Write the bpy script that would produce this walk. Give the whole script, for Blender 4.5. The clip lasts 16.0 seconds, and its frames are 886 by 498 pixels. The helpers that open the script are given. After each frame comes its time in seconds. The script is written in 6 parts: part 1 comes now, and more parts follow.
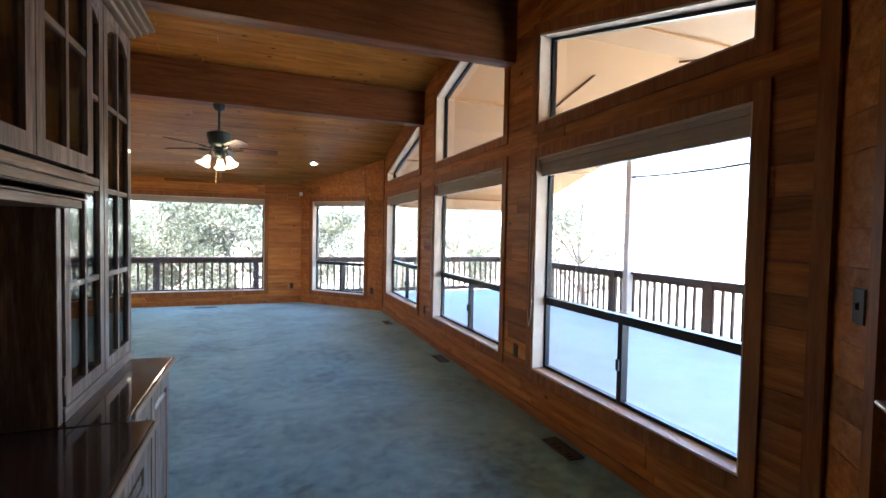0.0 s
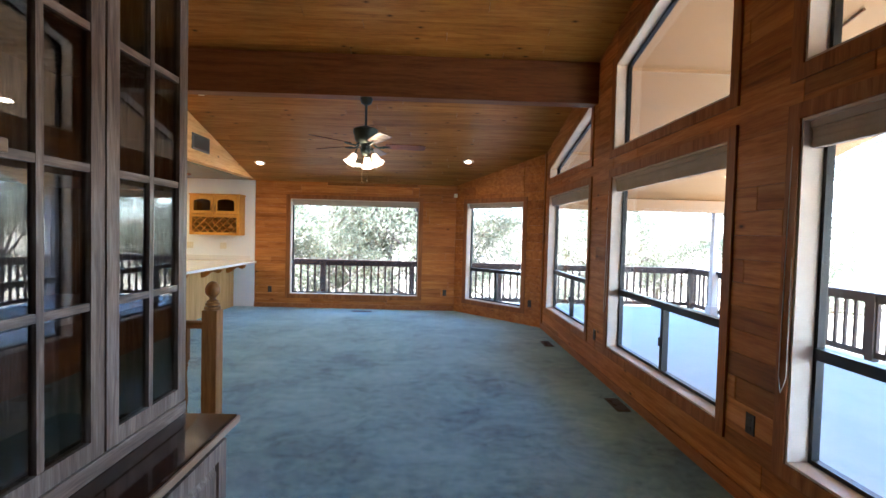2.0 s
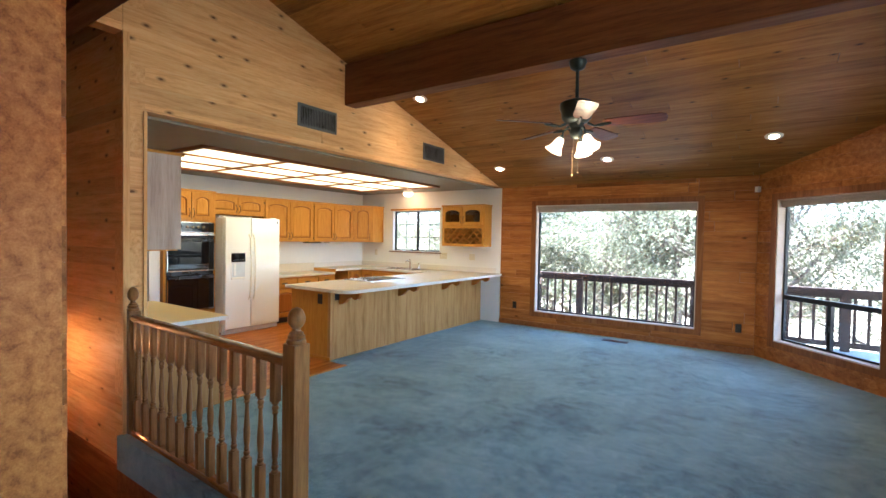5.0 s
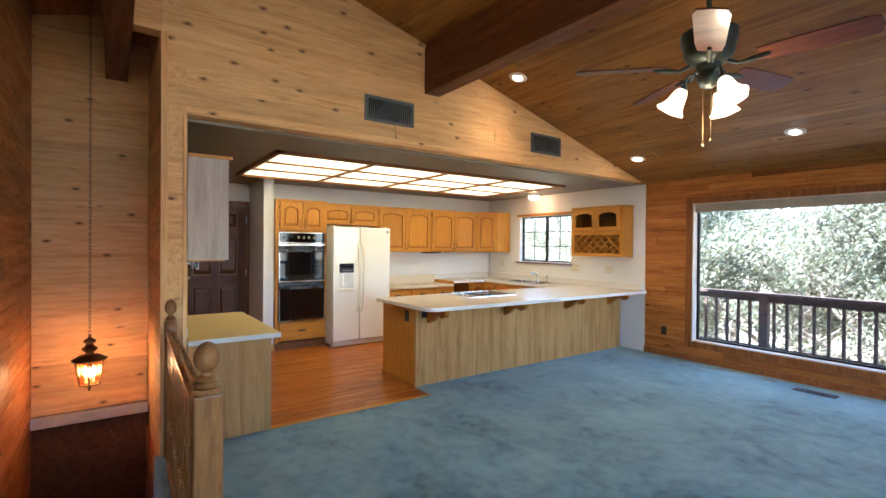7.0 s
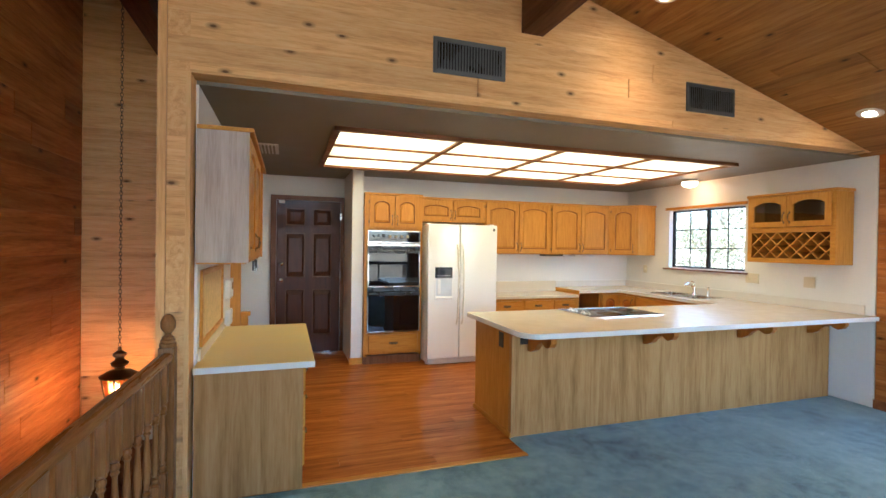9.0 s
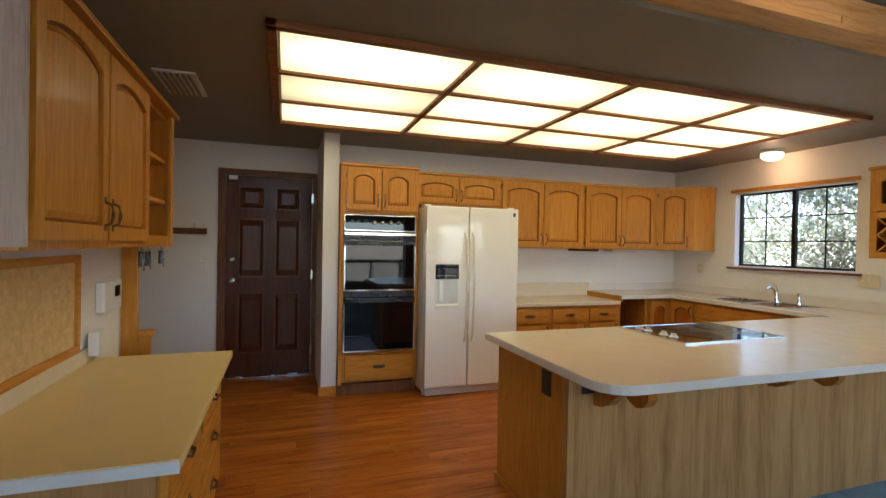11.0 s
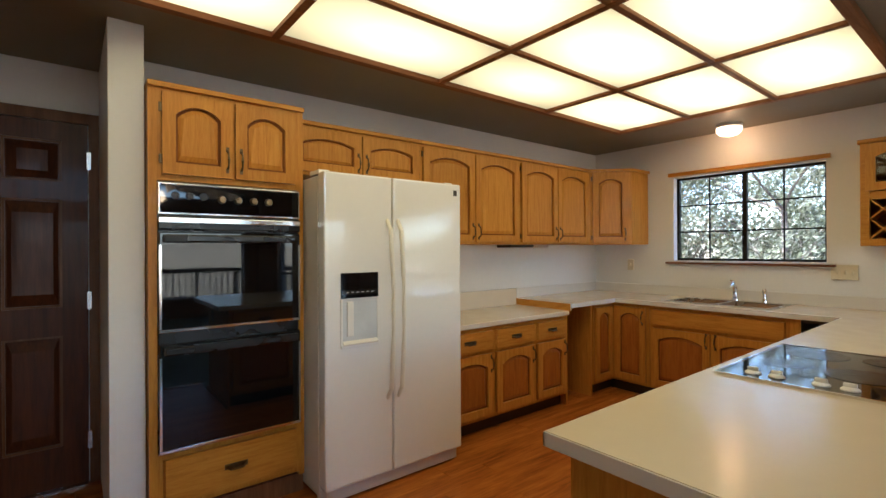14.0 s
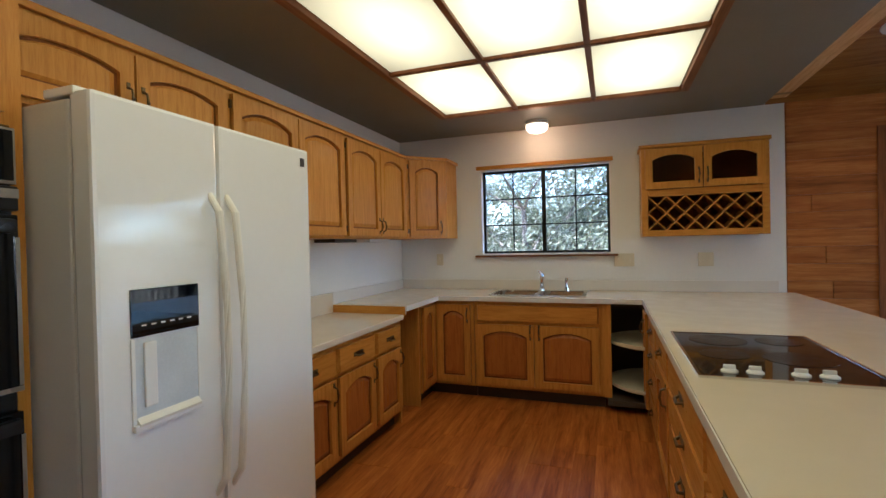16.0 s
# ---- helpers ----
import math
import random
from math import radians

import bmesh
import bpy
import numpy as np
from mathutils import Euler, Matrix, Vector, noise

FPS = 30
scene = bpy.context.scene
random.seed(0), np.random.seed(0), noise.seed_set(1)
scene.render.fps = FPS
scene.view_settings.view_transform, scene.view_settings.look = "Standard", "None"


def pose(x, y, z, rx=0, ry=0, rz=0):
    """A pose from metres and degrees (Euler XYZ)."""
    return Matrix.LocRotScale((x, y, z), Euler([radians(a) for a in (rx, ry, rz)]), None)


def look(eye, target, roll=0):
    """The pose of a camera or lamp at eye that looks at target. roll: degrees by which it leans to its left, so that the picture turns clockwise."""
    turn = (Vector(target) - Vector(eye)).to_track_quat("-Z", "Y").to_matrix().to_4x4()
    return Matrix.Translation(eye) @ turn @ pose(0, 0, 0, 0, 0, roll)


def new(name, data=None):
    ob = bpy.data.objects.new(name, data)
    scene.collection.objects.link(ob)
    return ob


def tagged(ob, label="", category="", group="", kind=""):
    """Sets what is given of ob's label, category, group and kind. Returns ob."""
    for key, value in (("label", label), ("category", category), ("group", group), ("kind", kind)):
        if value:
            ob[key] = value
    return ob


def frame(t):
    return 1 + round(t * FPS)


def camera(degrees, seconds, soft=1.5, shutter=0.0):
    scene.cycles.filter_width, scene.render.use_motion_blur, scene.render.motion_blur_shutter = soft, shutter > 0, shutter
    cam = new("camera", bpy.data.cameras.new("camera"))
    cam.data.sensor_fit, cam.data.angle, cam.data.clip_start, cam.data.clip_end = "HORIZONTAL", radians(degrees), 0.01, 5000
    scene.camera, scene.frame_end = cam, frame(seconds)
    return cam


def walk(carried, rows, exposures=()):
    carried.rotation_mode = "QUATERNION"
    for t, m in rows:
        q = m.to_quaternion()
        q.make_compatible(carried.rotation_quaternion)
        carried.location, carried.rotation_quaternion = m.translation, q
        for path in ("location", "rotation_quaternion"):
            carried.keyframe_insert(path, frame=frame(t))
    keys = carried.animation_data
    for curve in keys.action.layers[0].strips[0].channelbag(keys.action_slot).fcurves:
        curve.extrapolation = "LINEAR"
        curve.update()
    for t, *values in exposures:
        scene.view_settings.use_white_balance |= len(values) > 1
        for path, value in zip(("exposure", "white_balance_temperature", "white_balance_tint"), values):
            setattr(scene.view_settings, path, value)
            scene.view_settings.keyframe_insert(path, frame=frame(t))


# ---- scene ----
cam = camera(87.1, 16.0)
PATH = [
    (0, (0.421, 0.254, 1.465), (1.137, 2.12, 1.396), 1.1),
    (0.5, (0.455, 0.59, 1.473), (1.078, 2.489, 1.409), 0.8),
    (1, (0.511, 0.82, 1.491), (0.956, 2.768, 1.423), 1.0),
    (1.5, (0.59, 0.976, 1.469), (0.826, 2.962, 1.411), 1.3),
    (2, (0.661, 1.251, 1.473), (0.713, 3.249, 1.407), 1.5),
    (2.5, (0.778, 1.468, 1.471), (0.622, 3.461, 1.407), 0.9),
    (3, (0.909, 1.726, 1.479), (0.54, 3.691, 1.417), 1.1),
    (3.5, (0.997, 1.989, 1.467), (0.427, 3.905, 1.411), 1.2),
    (4, (1.115, 2.208, 1.496), (0.333, 4.047, 1.436), 1.2),
    (6.5, (1.208, 3.637, 1.493), (-0.316, 4.931, 1.477), 0.6),
    (7, (1.101, 3.932, 1.481), (-0.532, 5.087, 1.467), 0.5),
    (7.5, (0.909, 4.182, 1.483), (-0.809, 5.205, 1.471), 0.5),
    (8, (0.752, 4.499, 1.466), (-1.06, 5.346, 1.464), 0.5),
    (8.5, (0.529, 4.724, 1.479), (-1.342, 5.431, 1.47), 0.8),
    (9, (0.194, 4.859, 1.477), (-1.702, 5.497, 1.462), 0.8),
    (11.5, (-1.612, 5.326, 1.367), (-3.503, 5.975, 1.349), 1.2),
    (12, (-1.967, 5.286, 1.358), (-3.81, 6.062, 1.341), 0.8),
    (12.5, (-2.198, 5.382, 1.342), (-4.016, 6.215, 1.332), 0.4),
    (13, (-2.453, 5.462, 1.315), (-4.232, 6.375, 1.315), 0.2),
    (13.5, (-2.705, 5.472, 1.333), (-4.399, 6.534, 1.328), 0.4),
    (14, (-3.0, 5.496, 1.333), (-4.566, 6.74, 1.334), -0.3),
    (14.5, (-3.239, 5.532, 1.318), (-4.652, 6.947, 1.318), -0.9),
    (15, (-3.5, 5.581, 1.303), (-4.707, 7.176, 1.299), -1.3),
    (15.5, (-3.784, 5.646, 1.312), (-4.718, 7.415, 1.296), -1.1),
    (16, (-3.992, 5.679, 1.317), (-4.669, 7.561, 1.296), -1.3),
]
walk(cam, [(t, look(eye, target, roll)) for t, eye, target, roll in PATH], [(0.0, 4.3, 5150, 10), (0.5, 4.15, 5050, 10), (1.0, 4.05, 5000, 10), (2.5, 4.35, 5150, 10), (4.0, 4.3, 5150, 10), (6.5, 4.15, 5100, 10), (9.0, 4.2, 5050, 10), (11.5, 3.25, 5300, 10), (14.0, 3.22, 5200, 10), (15.0, 3.12, 5000, 10), (16.0, 3.08, 4700, 10)])  # EXPOSURE

# ---- light ----
world = bpy.data.worlds.new("sky_world")
scene.world = world
world.use_nodes = True
wn = world.node_tree.nodes
sky = wn.new("ShaderNodeTexSky")
sky.sky_type, sky.sun_disc = "NISHITA", False
sky.sun_elevation, sky.sun_rotation = radians(56), radians(200)
world.node_tree.links.new(sky.outputs[0], wn["Background"].inputs[0])
wn["Background"].inputs[1].default_value = 0.15


def lamp(name, kind, m, energy, colour, **props):
    data = bpy.data.lights.new(name, kind)
    data.energy, data.color = energy, colour
    for key, value in props.items():
        setattr(data, key, value)
    ob = new(name, data)
    ob.matrix_world = m
    return ob


sun_az, sun_el = radians(200), radians(56)
sun_from = Vector((math.sin(sun_az) * math.cos(sun_el), math.cos(sun_az) * math.cos(sun_el), math.sin(sun_el)))
lamp("sun", "SUN", look(sun_from * 50, (0, 0, 0)), 5.0, (1, 0.95, 0.87), angle=radians(0.5))

# ---- materials ----
MATS = {}


def nodes_of(name):
    m = bpy.data.materials.new(name)
    m.use_nodes = True
    nt = m.node_tree
    MATS[name] = m
    return m, nt, nt.nodes["Principled BSDF"]


def nd(nt, kind, **kw):
    n = nt.nodes.new(kind)
    for k, v in kw.items():
        if k[0] == "i" and k[1:].isdigit():
            n.inputs[int(k[1:])].default_value = v
        else:
            setattr(n, k, v)
    return n


def ramp(nt, fac, stops):
    r = nd(nt, "ShaderNodeValToRGB")
    el = r.color_ramp.elements
    while len(el) < len(stops):
        el.new(0.5)
    for e, (p, c) in zip(el, stops):
        e.position, e.color = p, (*c, 1)
    nt.links.new(fac, r.inputs[0])
    return r.outputs[0]


def mixc(nt, fac, a, b, mode="MIX"):
    m = nd(nt, "ShaderNodeMix", data_type="RGBA", blend_type=mode)
    for i, v in ((0, fac), (6, a), (7, b)):
        if isinstance(v, (int, float)):
            m.inputs[i].default_value = v
        elif isinstance(v, tuple):
            m.inputs[i].default_value = (*v, 1)
        else:
            nt.links.new(v, m.inputs[i])
    return m.outputs[2]


def math_(nt, op, a, b=0.0):
    m = nd(nt, "ShaderNodeMath", operation=op)
    for i, v in ((0, a), (1, b)):
        if isinstance(v, (int, float)):
            m.inputs[i].default_value = v
        else:
            nt.links.new(v, m.inputs[i])
    return m.outputs[0]


def bump(nt, bsdf, height, strength, distance=0.01):
    b = nd(nt, "ShaderNodeBump")
    b.inputs["Strength"].default_value, b.inputs["Distance"].default_value = strength, distance
    nt.links.new(height, b.inputs["Height"])
    nt.links.new(b.outputs[0], bsdf.inputs["Normal"])


def plain(name, colour, rough=0.5, metal=0.0, vary=0.12, scale=6.0, relief=0.05, coat=0.0, sheen=0.06):
    """A paint, plastic, stone or metal with faint mottling at two sizes."""
    m, nt, b = nodes_of(name)
    co = nd(nt, "ShaderNodeTexCoord").outputs["Object"]
    n1 = nd(nt, "ShaderNodeTexNoise", i2=scale, i3=4.0)
    n2 = nd(nt, "ShaderNodeTexNoise", i2=scale * 22, i3=3.0)
    nt.links.new(co, n1.inputs[0])
    nt.links.new(co, n2.inputs[0])
    f = math_(nt, "ADD", math_(nt, "MULTIPLY", n1.outputs[0], 0.7), math_(nt, "MULTIPLY", n2.outputs[0], 0.3))
    lo = tuple(c * (1 - vary) for c in colour)
    hi = tuple(min(1, c * (1 + vary)) for c in colour)
    nt.links.new(ramp(nt, f, [(0.3, lo), (0.7, hi)]), b.inputs["Base Color"])
    r = ramp(nt, n1.outputs[0], [(0.3, (max(0, rough - sheen),) * 3), (0.7, (min(1, rough + sheen),) * 3)])
    nt.links.new(r, b.inputs["Roughness"])
    b.inputs["Metallic"].default_value = metal
    b.inputs["Coat Weight"].default_value = coat
    if relief:
        bump(nt, b, n2.outputs[0], relief, 0.004)
    return m


def wood(name, axis, dark, mid, light, rough=0.45, spread=0.6, knots=0.0, grain=1.0, piece=True, relief=0.12, coat=0.0, flat="x"):
    """Timber whose grain runs along an axis of the world; each piece has its own tone."""
    m, nt, b = nodes_of(name)
    co = nd(nt, "ShaderNodeTexCoord").outputs["Object"]
    if piece == "island":
        rnd = nd(nt, "ShaderNodeNewGeometry").outputs["Random Per Island"]
    else:
        rnd = nd(nt, "ShaderNodeObjectInfo").outputs["Random"]
    off = nd(nt, "ShaderNodeCombineXYZ")
    for i, k in enumerate((37.0, 53.0, 71.0)):
        nt.links.new(math_(nt, "MULTIPLY", rnd, k), off.inputs[i])
    vec = nd(nt, "ShaderNodeVectorMath", operation="ADD")
    nt.links.new(co, vec.inputs[0])
    nt.links.new(off.outputs[0], vec.inputs[1])
    mp = nd(nt, "ShaderNodeMapping")
    sc = [9.0 * grain] * 3
    sc["xyz".index(axis)] = 0.7 * grain
    mp.inputs["Scale"].default_value = sc
    nt.links.new(vec.outputs[0], mp.inputs[0])
    warp = nd(nt, "ShaderNodeTexNoise", i2=1.2, i3=3.0)
    nt.links.new(mp.outputs[0], warp.inputs[0])
    wv = nd(nt, "ShaderNodeVectorMath", operation="MULTIPLY_ADD")
    wv.inputs[1].default_value = (0.9, 0.9, 0.9)
    nt.links.new(warp.outputs[1], wv.inputs[0])
    nt.links.new(mp.outputs[0], wv.inputs[2])
    g1 = nd(nt, "ShaderNodeTexNoise", i2=2.2, i3=6.0, i4=0.65)
    nt.links.new(wv.outputs[0], g1.inputs[0])
    fine = nd(nt, "ShaderNodeTexNoise", i2=14.0, i3=3.0)
    nt.links.new(mp.outputs[0], fine.inputs[0])
    f = math_(nt, "ADD", math_(nt, "MULTIPLY", g1.outputs[0], 0.75), math_(nt, "MULTIPLY", fine.outputs[0], 0.25))
    colour = ramp(nt, f, [(0.32, dark), (0.5, mid), (0.68, light)])
    tone = ramp(nt, rnd, [(0.0, (1 - spread * 0.55,) * 3), (0.25, (1 - spread * 0.15, 1 - spread * 0.2, 1 - spread * 0.22)),
                          (0.7, (1, 1, 1)), (1.0, (1 + spread * 0.18, 1 + spread * 0.2, 1 + spread * 0.24))])
    colour = mixc(nt, 1.0, colour, tone, "MULTIPLY")
    if knots:
        sx = nd(nt, "ShaderNodeSeparateXYZ")
        nt.links.new(vec.outputs[0], sx.inputs[0])
        across = [k for k in "xyz" if k not in (axis, flat)][0]
        kv = nd(nt, "ShaderNodeCombineXYZ")
        nt.links.new(math_(nt, "MULTIPLY", sx.outputs["xyz".index(axis)], 2.7), kv.inputs[0])
        nt.links.new(math_(nt, "MULTIPLY", sx.outputs["xyz".index(across)], 5.5), kv.inputs[1])
        vo = nd(nt, "ShaderNodeTexVoronoi", voronoi_dimensions="2D")
        vo.inputs["Scale"].default_value = 1.0
        nt.links.new(kv.outputs[0], vo.inputs["Vector"])
        sep = nd(nt, "ShaderNodeSeparateColor")
        nt.links.new(vo.outputs["Color"], sep.inputs[0])
        keep = math_(nt, "GREATER_THAN", sep.outputs[0], 1 - knots)
        spot = ramp(nt, vo.outputs["Distance"], [(0.03, (1, 1, 1)), (0.055, (0.55, 0.55, 0.55)), (0.125, (0, 0, 0))])
        colour = mixc(nt, math_(nt, "MULTIPLY", keep, spot), colour, tuple(c * 0.28 for c in dark))
    nt.links.new(colour, b.inputs["Base Color"])
    r = ramp(nt, g1.outputs[0], [(0.3, (rough + 0.1,) * 3), (0.7, (max(0.05, rough - 0.08),) * 3)])
    nt.links.new(r, b.inputs["Roughness"])
    b.inputs["Coat Weight"].default_value = coat
    b.inputs["Specular IOR Level"].default_value = 0.2
    bump(nt, b, f, relief, 0.003)
    return m


def carpet_material():
    m, nt, b = nodes_of("blue_carpet")
    co = nd(nt, "ShaderNodeTexCoord").outputs["Object"]
    big = nd(nt, "ShaderNodeTexNoise", i2=1.3, i3=5.0, i4=0.6)
    mid = nd(nt, "ShaderNodeTexNoise", i2=9.0, i3=5.0, i4=0.7)
    tuft = nd(nt, "ShaderNodeTexNoise", i2=190.0, i3=2.0)
    for n in (big, mid, tuft):
        nt.links.new(co, n.inputs[0])
    f = math_(nt, "ADD", math_(nt, "MULTIPLY", big.outputs[0], 0.55), math_(nt, "MULTIPLY", mid.outputs[0], 0.45))
    c = ramp(nt, f, [(0.37, (0.045, 0.09, 0.092)), (0.45, (0.12, 0.225, 0.222)), (0.54, (0.195, 0.33, 0.318)), (0.64, (0.28, 0.42, 0.4))])
    c = mixc(nt, 0.55, c, ramp(nt, tuft.outputs[0], [(0.3, (0.45, 0.45, 0.45)), (0.7, (1.25, 1.25, 1.25))]), "MULTIPLY")
    nt.links.new(c, b.inputs["Base Color"])
    b.inputs["Roughness"].default_value = 0.95
    b.inputs["Sheen Weight"].default_value = 0.5
    b.inputs["Sheen Roughness"].default_value = 0.4
    b.inputs["Sheen Tint"].default_value = (0.85, 0.95, 0.95, 1)
    h = math_(nt, "ADD", tuft.outputs[0], math_(nt, "MULTIPLY", mid.outputs[0], 2.0))
    bump(nt, b, h, 0.6, 0.012)
    return m


def glow(name, colour, strength):
    m, nt, b = nodes_of(name)
    b.inputs["Base Color"].default_value = (0.8, 0.8, 0.8, 1)
    b.inputs["Emission Color"].default_value = (*colour, 1)
    b.inputs["Emission Strength"].default_value = strength
    return m


def glass_material(name, rough=0.0, tint=(1, 1, 1), gloss=0.035):
    m, nt, b = nodes_of(name)
    out = nt.nodes["Material Output"]
    tr = nd(nt, "ShaderNodeBsdfTransparent")
    tr.inputs[0].default_value = (*tint, 1)
    gl = nd(nt, "ShaderNodeBsdfGlossy")
    gl.inputs["Roughness"].default_value = rough
    fr = nd(nt, "ShaderNodeLayerWeight", i0=0.5)
    fac = math_(nt, "ADD", math_(nt, "MULTIPLY", math_(nt, "POWER", fr.outputs["Facing"], 5.0), 0.6), gloss)
    mx = nd(nt, "ShaderNodeMixShader")
    nt.links.new(fac, mx.inputs[0])
    nt.links.new(tr.outputs[0], mx.inputs[1])
    nt.links.new(gl.outputs[0], mx.inputs[2])
    nt.links.new(mx.outputs[0], out.inputs[0])
    return m


CEDAR_D, CEDAR_M, CEDAR_L = (0.21, 0.066, 0.011), (0.41, 0.145, 0.027), (0.56, 0.24, 0.056)
PINE_D, PINE_M, PINE_L = (0.56, 0.28, 0.088), (0.75, 0.425, 0.15), (0.83, 0.54, 0.23)
cedar_y = wood("red_cedar_along_y", "y", CEDAR_D, CEDAR_M, CEDAR_L, 0.42, 0.75, 0.13)
cedar_x = wood("red_cedar_along_x", "x", CEDAR_D, CEDAR_M, CEDAR_L, 0.42, 0.75, 0.13, flat="y")
cedar_z = wood("red_cedar_upright", "z", CEDAR_D, CEDAR_M, CEDAR_L, 0.42, 0.3)
pine_y = wood("knotty_pine_along_y", "y", PINE_D, PINE_M, PINE_L, 0.5, 0.42, 0.5, grain=1.5)
pine_x = wood("knotty_pine_along_x", "x", PINE_D, PINE_M, PINE_L, 0.5, 0.42, 0.5, grain=1.5, flat="y")
pine_z = wood("pine_trim_upright", "z", PINE_D, PINE_M, PINE_L, 0.5, 0.3)
ceil_wood = wood("ceiling_boards", "x", (0.2, 0.074, 0.011), (0.35, 0.144, 0.024), (0.45, 0.215, 0.043), 0.42, 0.5, 0.2, piece="island", flat="z")
beam_wood = wood("stained_beam", "x", (0.085, 0.027, 0.008), (0.15, 0.05, 0.014), (0.21, 0.077, 0.022), 0.5, 0.2)
trim_wood = wood("stained_trim", "y", (0.16, 0.054, 0.015), (0.29, 0.108, 0.03), (0.39, 0.165, 0.05), 0.42, 0.4)
trim_z = wood("stained_trim_upright", "z", (0.16, 0.054, 0.015), (0.29, 0.108, 0.03), (0.39, 0.165, 0.05), 0.42, 0.4)
carpet = carpet_material()
reveal = plain("pale_window_reveal", (0.62, 0.5, 0.38), 0.55)
black_alu = plain("dark_bronze_aluminium", (0.018, 0.016, 0.015), 0.35, 0.6)
white_wall = plain("white_wall_paint", (0.8, 0.79, 0.755), 0.7, vary=0.03, scale=2.0)
# cream paint, darkened so the ceiling's shade sits in its colour
kit_ceil = plain("shade_darkened_ceiling_paint", (0.235, 0.2, 0.14), 0.55, vary=0.05, scale=3.0, relief=0.25)
glass = glass_material("window_glass")
soffit = plain("tan_soffit_panel", (0.29, 0.16, 0.062), 0.6, vary=0.06)
deck_mat = plain("grey_deck_coating", (0.34, 0.38, 0.365), 0.55, vary=0.14, scale=2.5)
rail_brown = wood("dark_brown_rail", "y", (0.03, 0.018, 0.013), (0.055, 0.035, 0.026), (0.085, 0.058, 0.043), 0.6, 0.3)
post_grey = plain("pale_post_paint", (0.42, 0.38, 0.35), 0.6)
earth = plain("dry_ground", (0.25, 0.2, 0.12), 0.95, vary=0.35, scale=0.4)

# ---- mesh helpers ----


def solid(bm, x0, x1, y0, y1, z0, z1, bev=0.0):
    """A box from corner to corner, with its edges eased by bev."""
    vs = [bm.verts.new((x, y, z)) for x in (x0, x1) for y in (y0, y1) for z in (z0, z1)]
    fs = [bm.faces.new([vs[i] for i in q]) for q in ((0, 1, 3, 2), (4, 6, 7, 5), (0, 4, 5, 1), (2, 3, 7, 6), (0, 2, 6, 4), (1, 5, 7, 3))]
    if bev:
        bmesh.ops.bevel(bm, geom=list({e for f in fs for e in f.edges}), offset=bev, segments=2, affect="EDGES", profile=0.6)
    return bm


def box(x0, x1, y0, y1, z0, z1, bev=0.0):
    return solid(bmesh.new(), x0, x1, y0, y1, z0, z1, bev)


def prism(bm, base, lift, ease=0.0):
    """A prism from a flat outline of points, pushed out by the vector lift; ease draws the far face in a little."""
    c = sum((Vector(p) for p in base), Vector()) / len(base)
    a = [bm.verts.new(p) for p in base]
    b = []
    for p in base:
        v = Vector(p)
        d = c - v
        b.append(bm.verts.new(v + Vector(lift) + d * min(0.4, ease / max(d.length, 1e-6))))
    bm.faces.new(list(reversed(a)))
    bm.faces.new(b)
    n = len(base)
    for i in range(n):
        bm.faces.new((a[i], a[(i + 1) % n], b[(i + 1) % n], b[i]))
    return bm


def lathe(bm, profile, centre, axis="z", segs=16):
    """A turned solid: (radius, height) pairs from one end to the other."""
    rings = []
    for r, h in profile:
        ring = []
        for i in range(segs):
            a = 2 * math.pi * i / segs
            p = (r * math.cos(a), r * math.sin(a), h)
            if axis == "x":
                p = (p[2], p[0], p[1])
            elif axis == "y":
                p = (p[1], p[2], p[0])
            ring.append(bm.verts.new(Vector(p) + Vector(centre)))
        rings.append(ring)
    for a, b in zip(rings, rings[1:]):
        for i in range(segs):
            bm.faces.new((a[i], a[(i + 1) % segs], b[(i + 1) % segs], b[i]))
    bm.faces.new(list(reversed(rings[0])))
    bm.faces.new(rings[-1])
    return bm


def tube(bm, points, r, segs=8):
    """A round bar along a line of points."""
    pts = [Vector(p) for p in points]
    rings = []
    for i, p in enumerate(pts):
        d = (pts[min(i + 1, len(pts) - 1)] - pts[max(i - 1, 0)]).normalized()
        s = d.cross(Vector((0, 0, 1)))
        s = s.normalized() if s.length > 1e-3 else Vector((1, 0, 0))
        u = s.cross(d)
        rr = r[i] if isinstance(r, (list, tuple)) else r
        rings.append([bm.verts.new(p + rr * (math.cos(2 * math.pi * k / segs) * s + math.sin(2 * math.pi * k / segs) * u)) for k in range(segs)])
    for a, b in zip(rings, rings[1:]):
        for k in range(segs):
            bm.faces.new((a[k], a[(k + 1) % segs], b[(k + 1) % segs], b[k]))
    bm.faces.new(list(reversed(rings[0])))
    bm.faces.new(rings[-1])
    return bm


def mesh_of(name, bm, material, smooth=False):
    bmesh.ops.recalc_face_normals(bm, faces=bm.faces)
    me = bpy.data.meshes.new(name)
    bm.to_mesh(me)
    bm.free()
    me.materials.append(material)
    if smooth:
        me.polygons.foreach_set("use_smooth", [True] * len(me.polygons))
        me.set_sharp_from_angle(angle=radians(40))
    return me


def part(name, bm, material, parent=None, label="", smooth=False):
    """Links a bmesh, laid out in the place's own metres, as one mesh object under its thing or part."""
    ob = new(name, mesh_of(name, bm, material, smooth))
    if parent is not None:
        ob.parent = parent
        if parent.type == "EMPTY":
            ob.matrix_parent_inverse = parent.matrix_basis.inverted()
    if label:
        tagged(ob, label)
    return ob


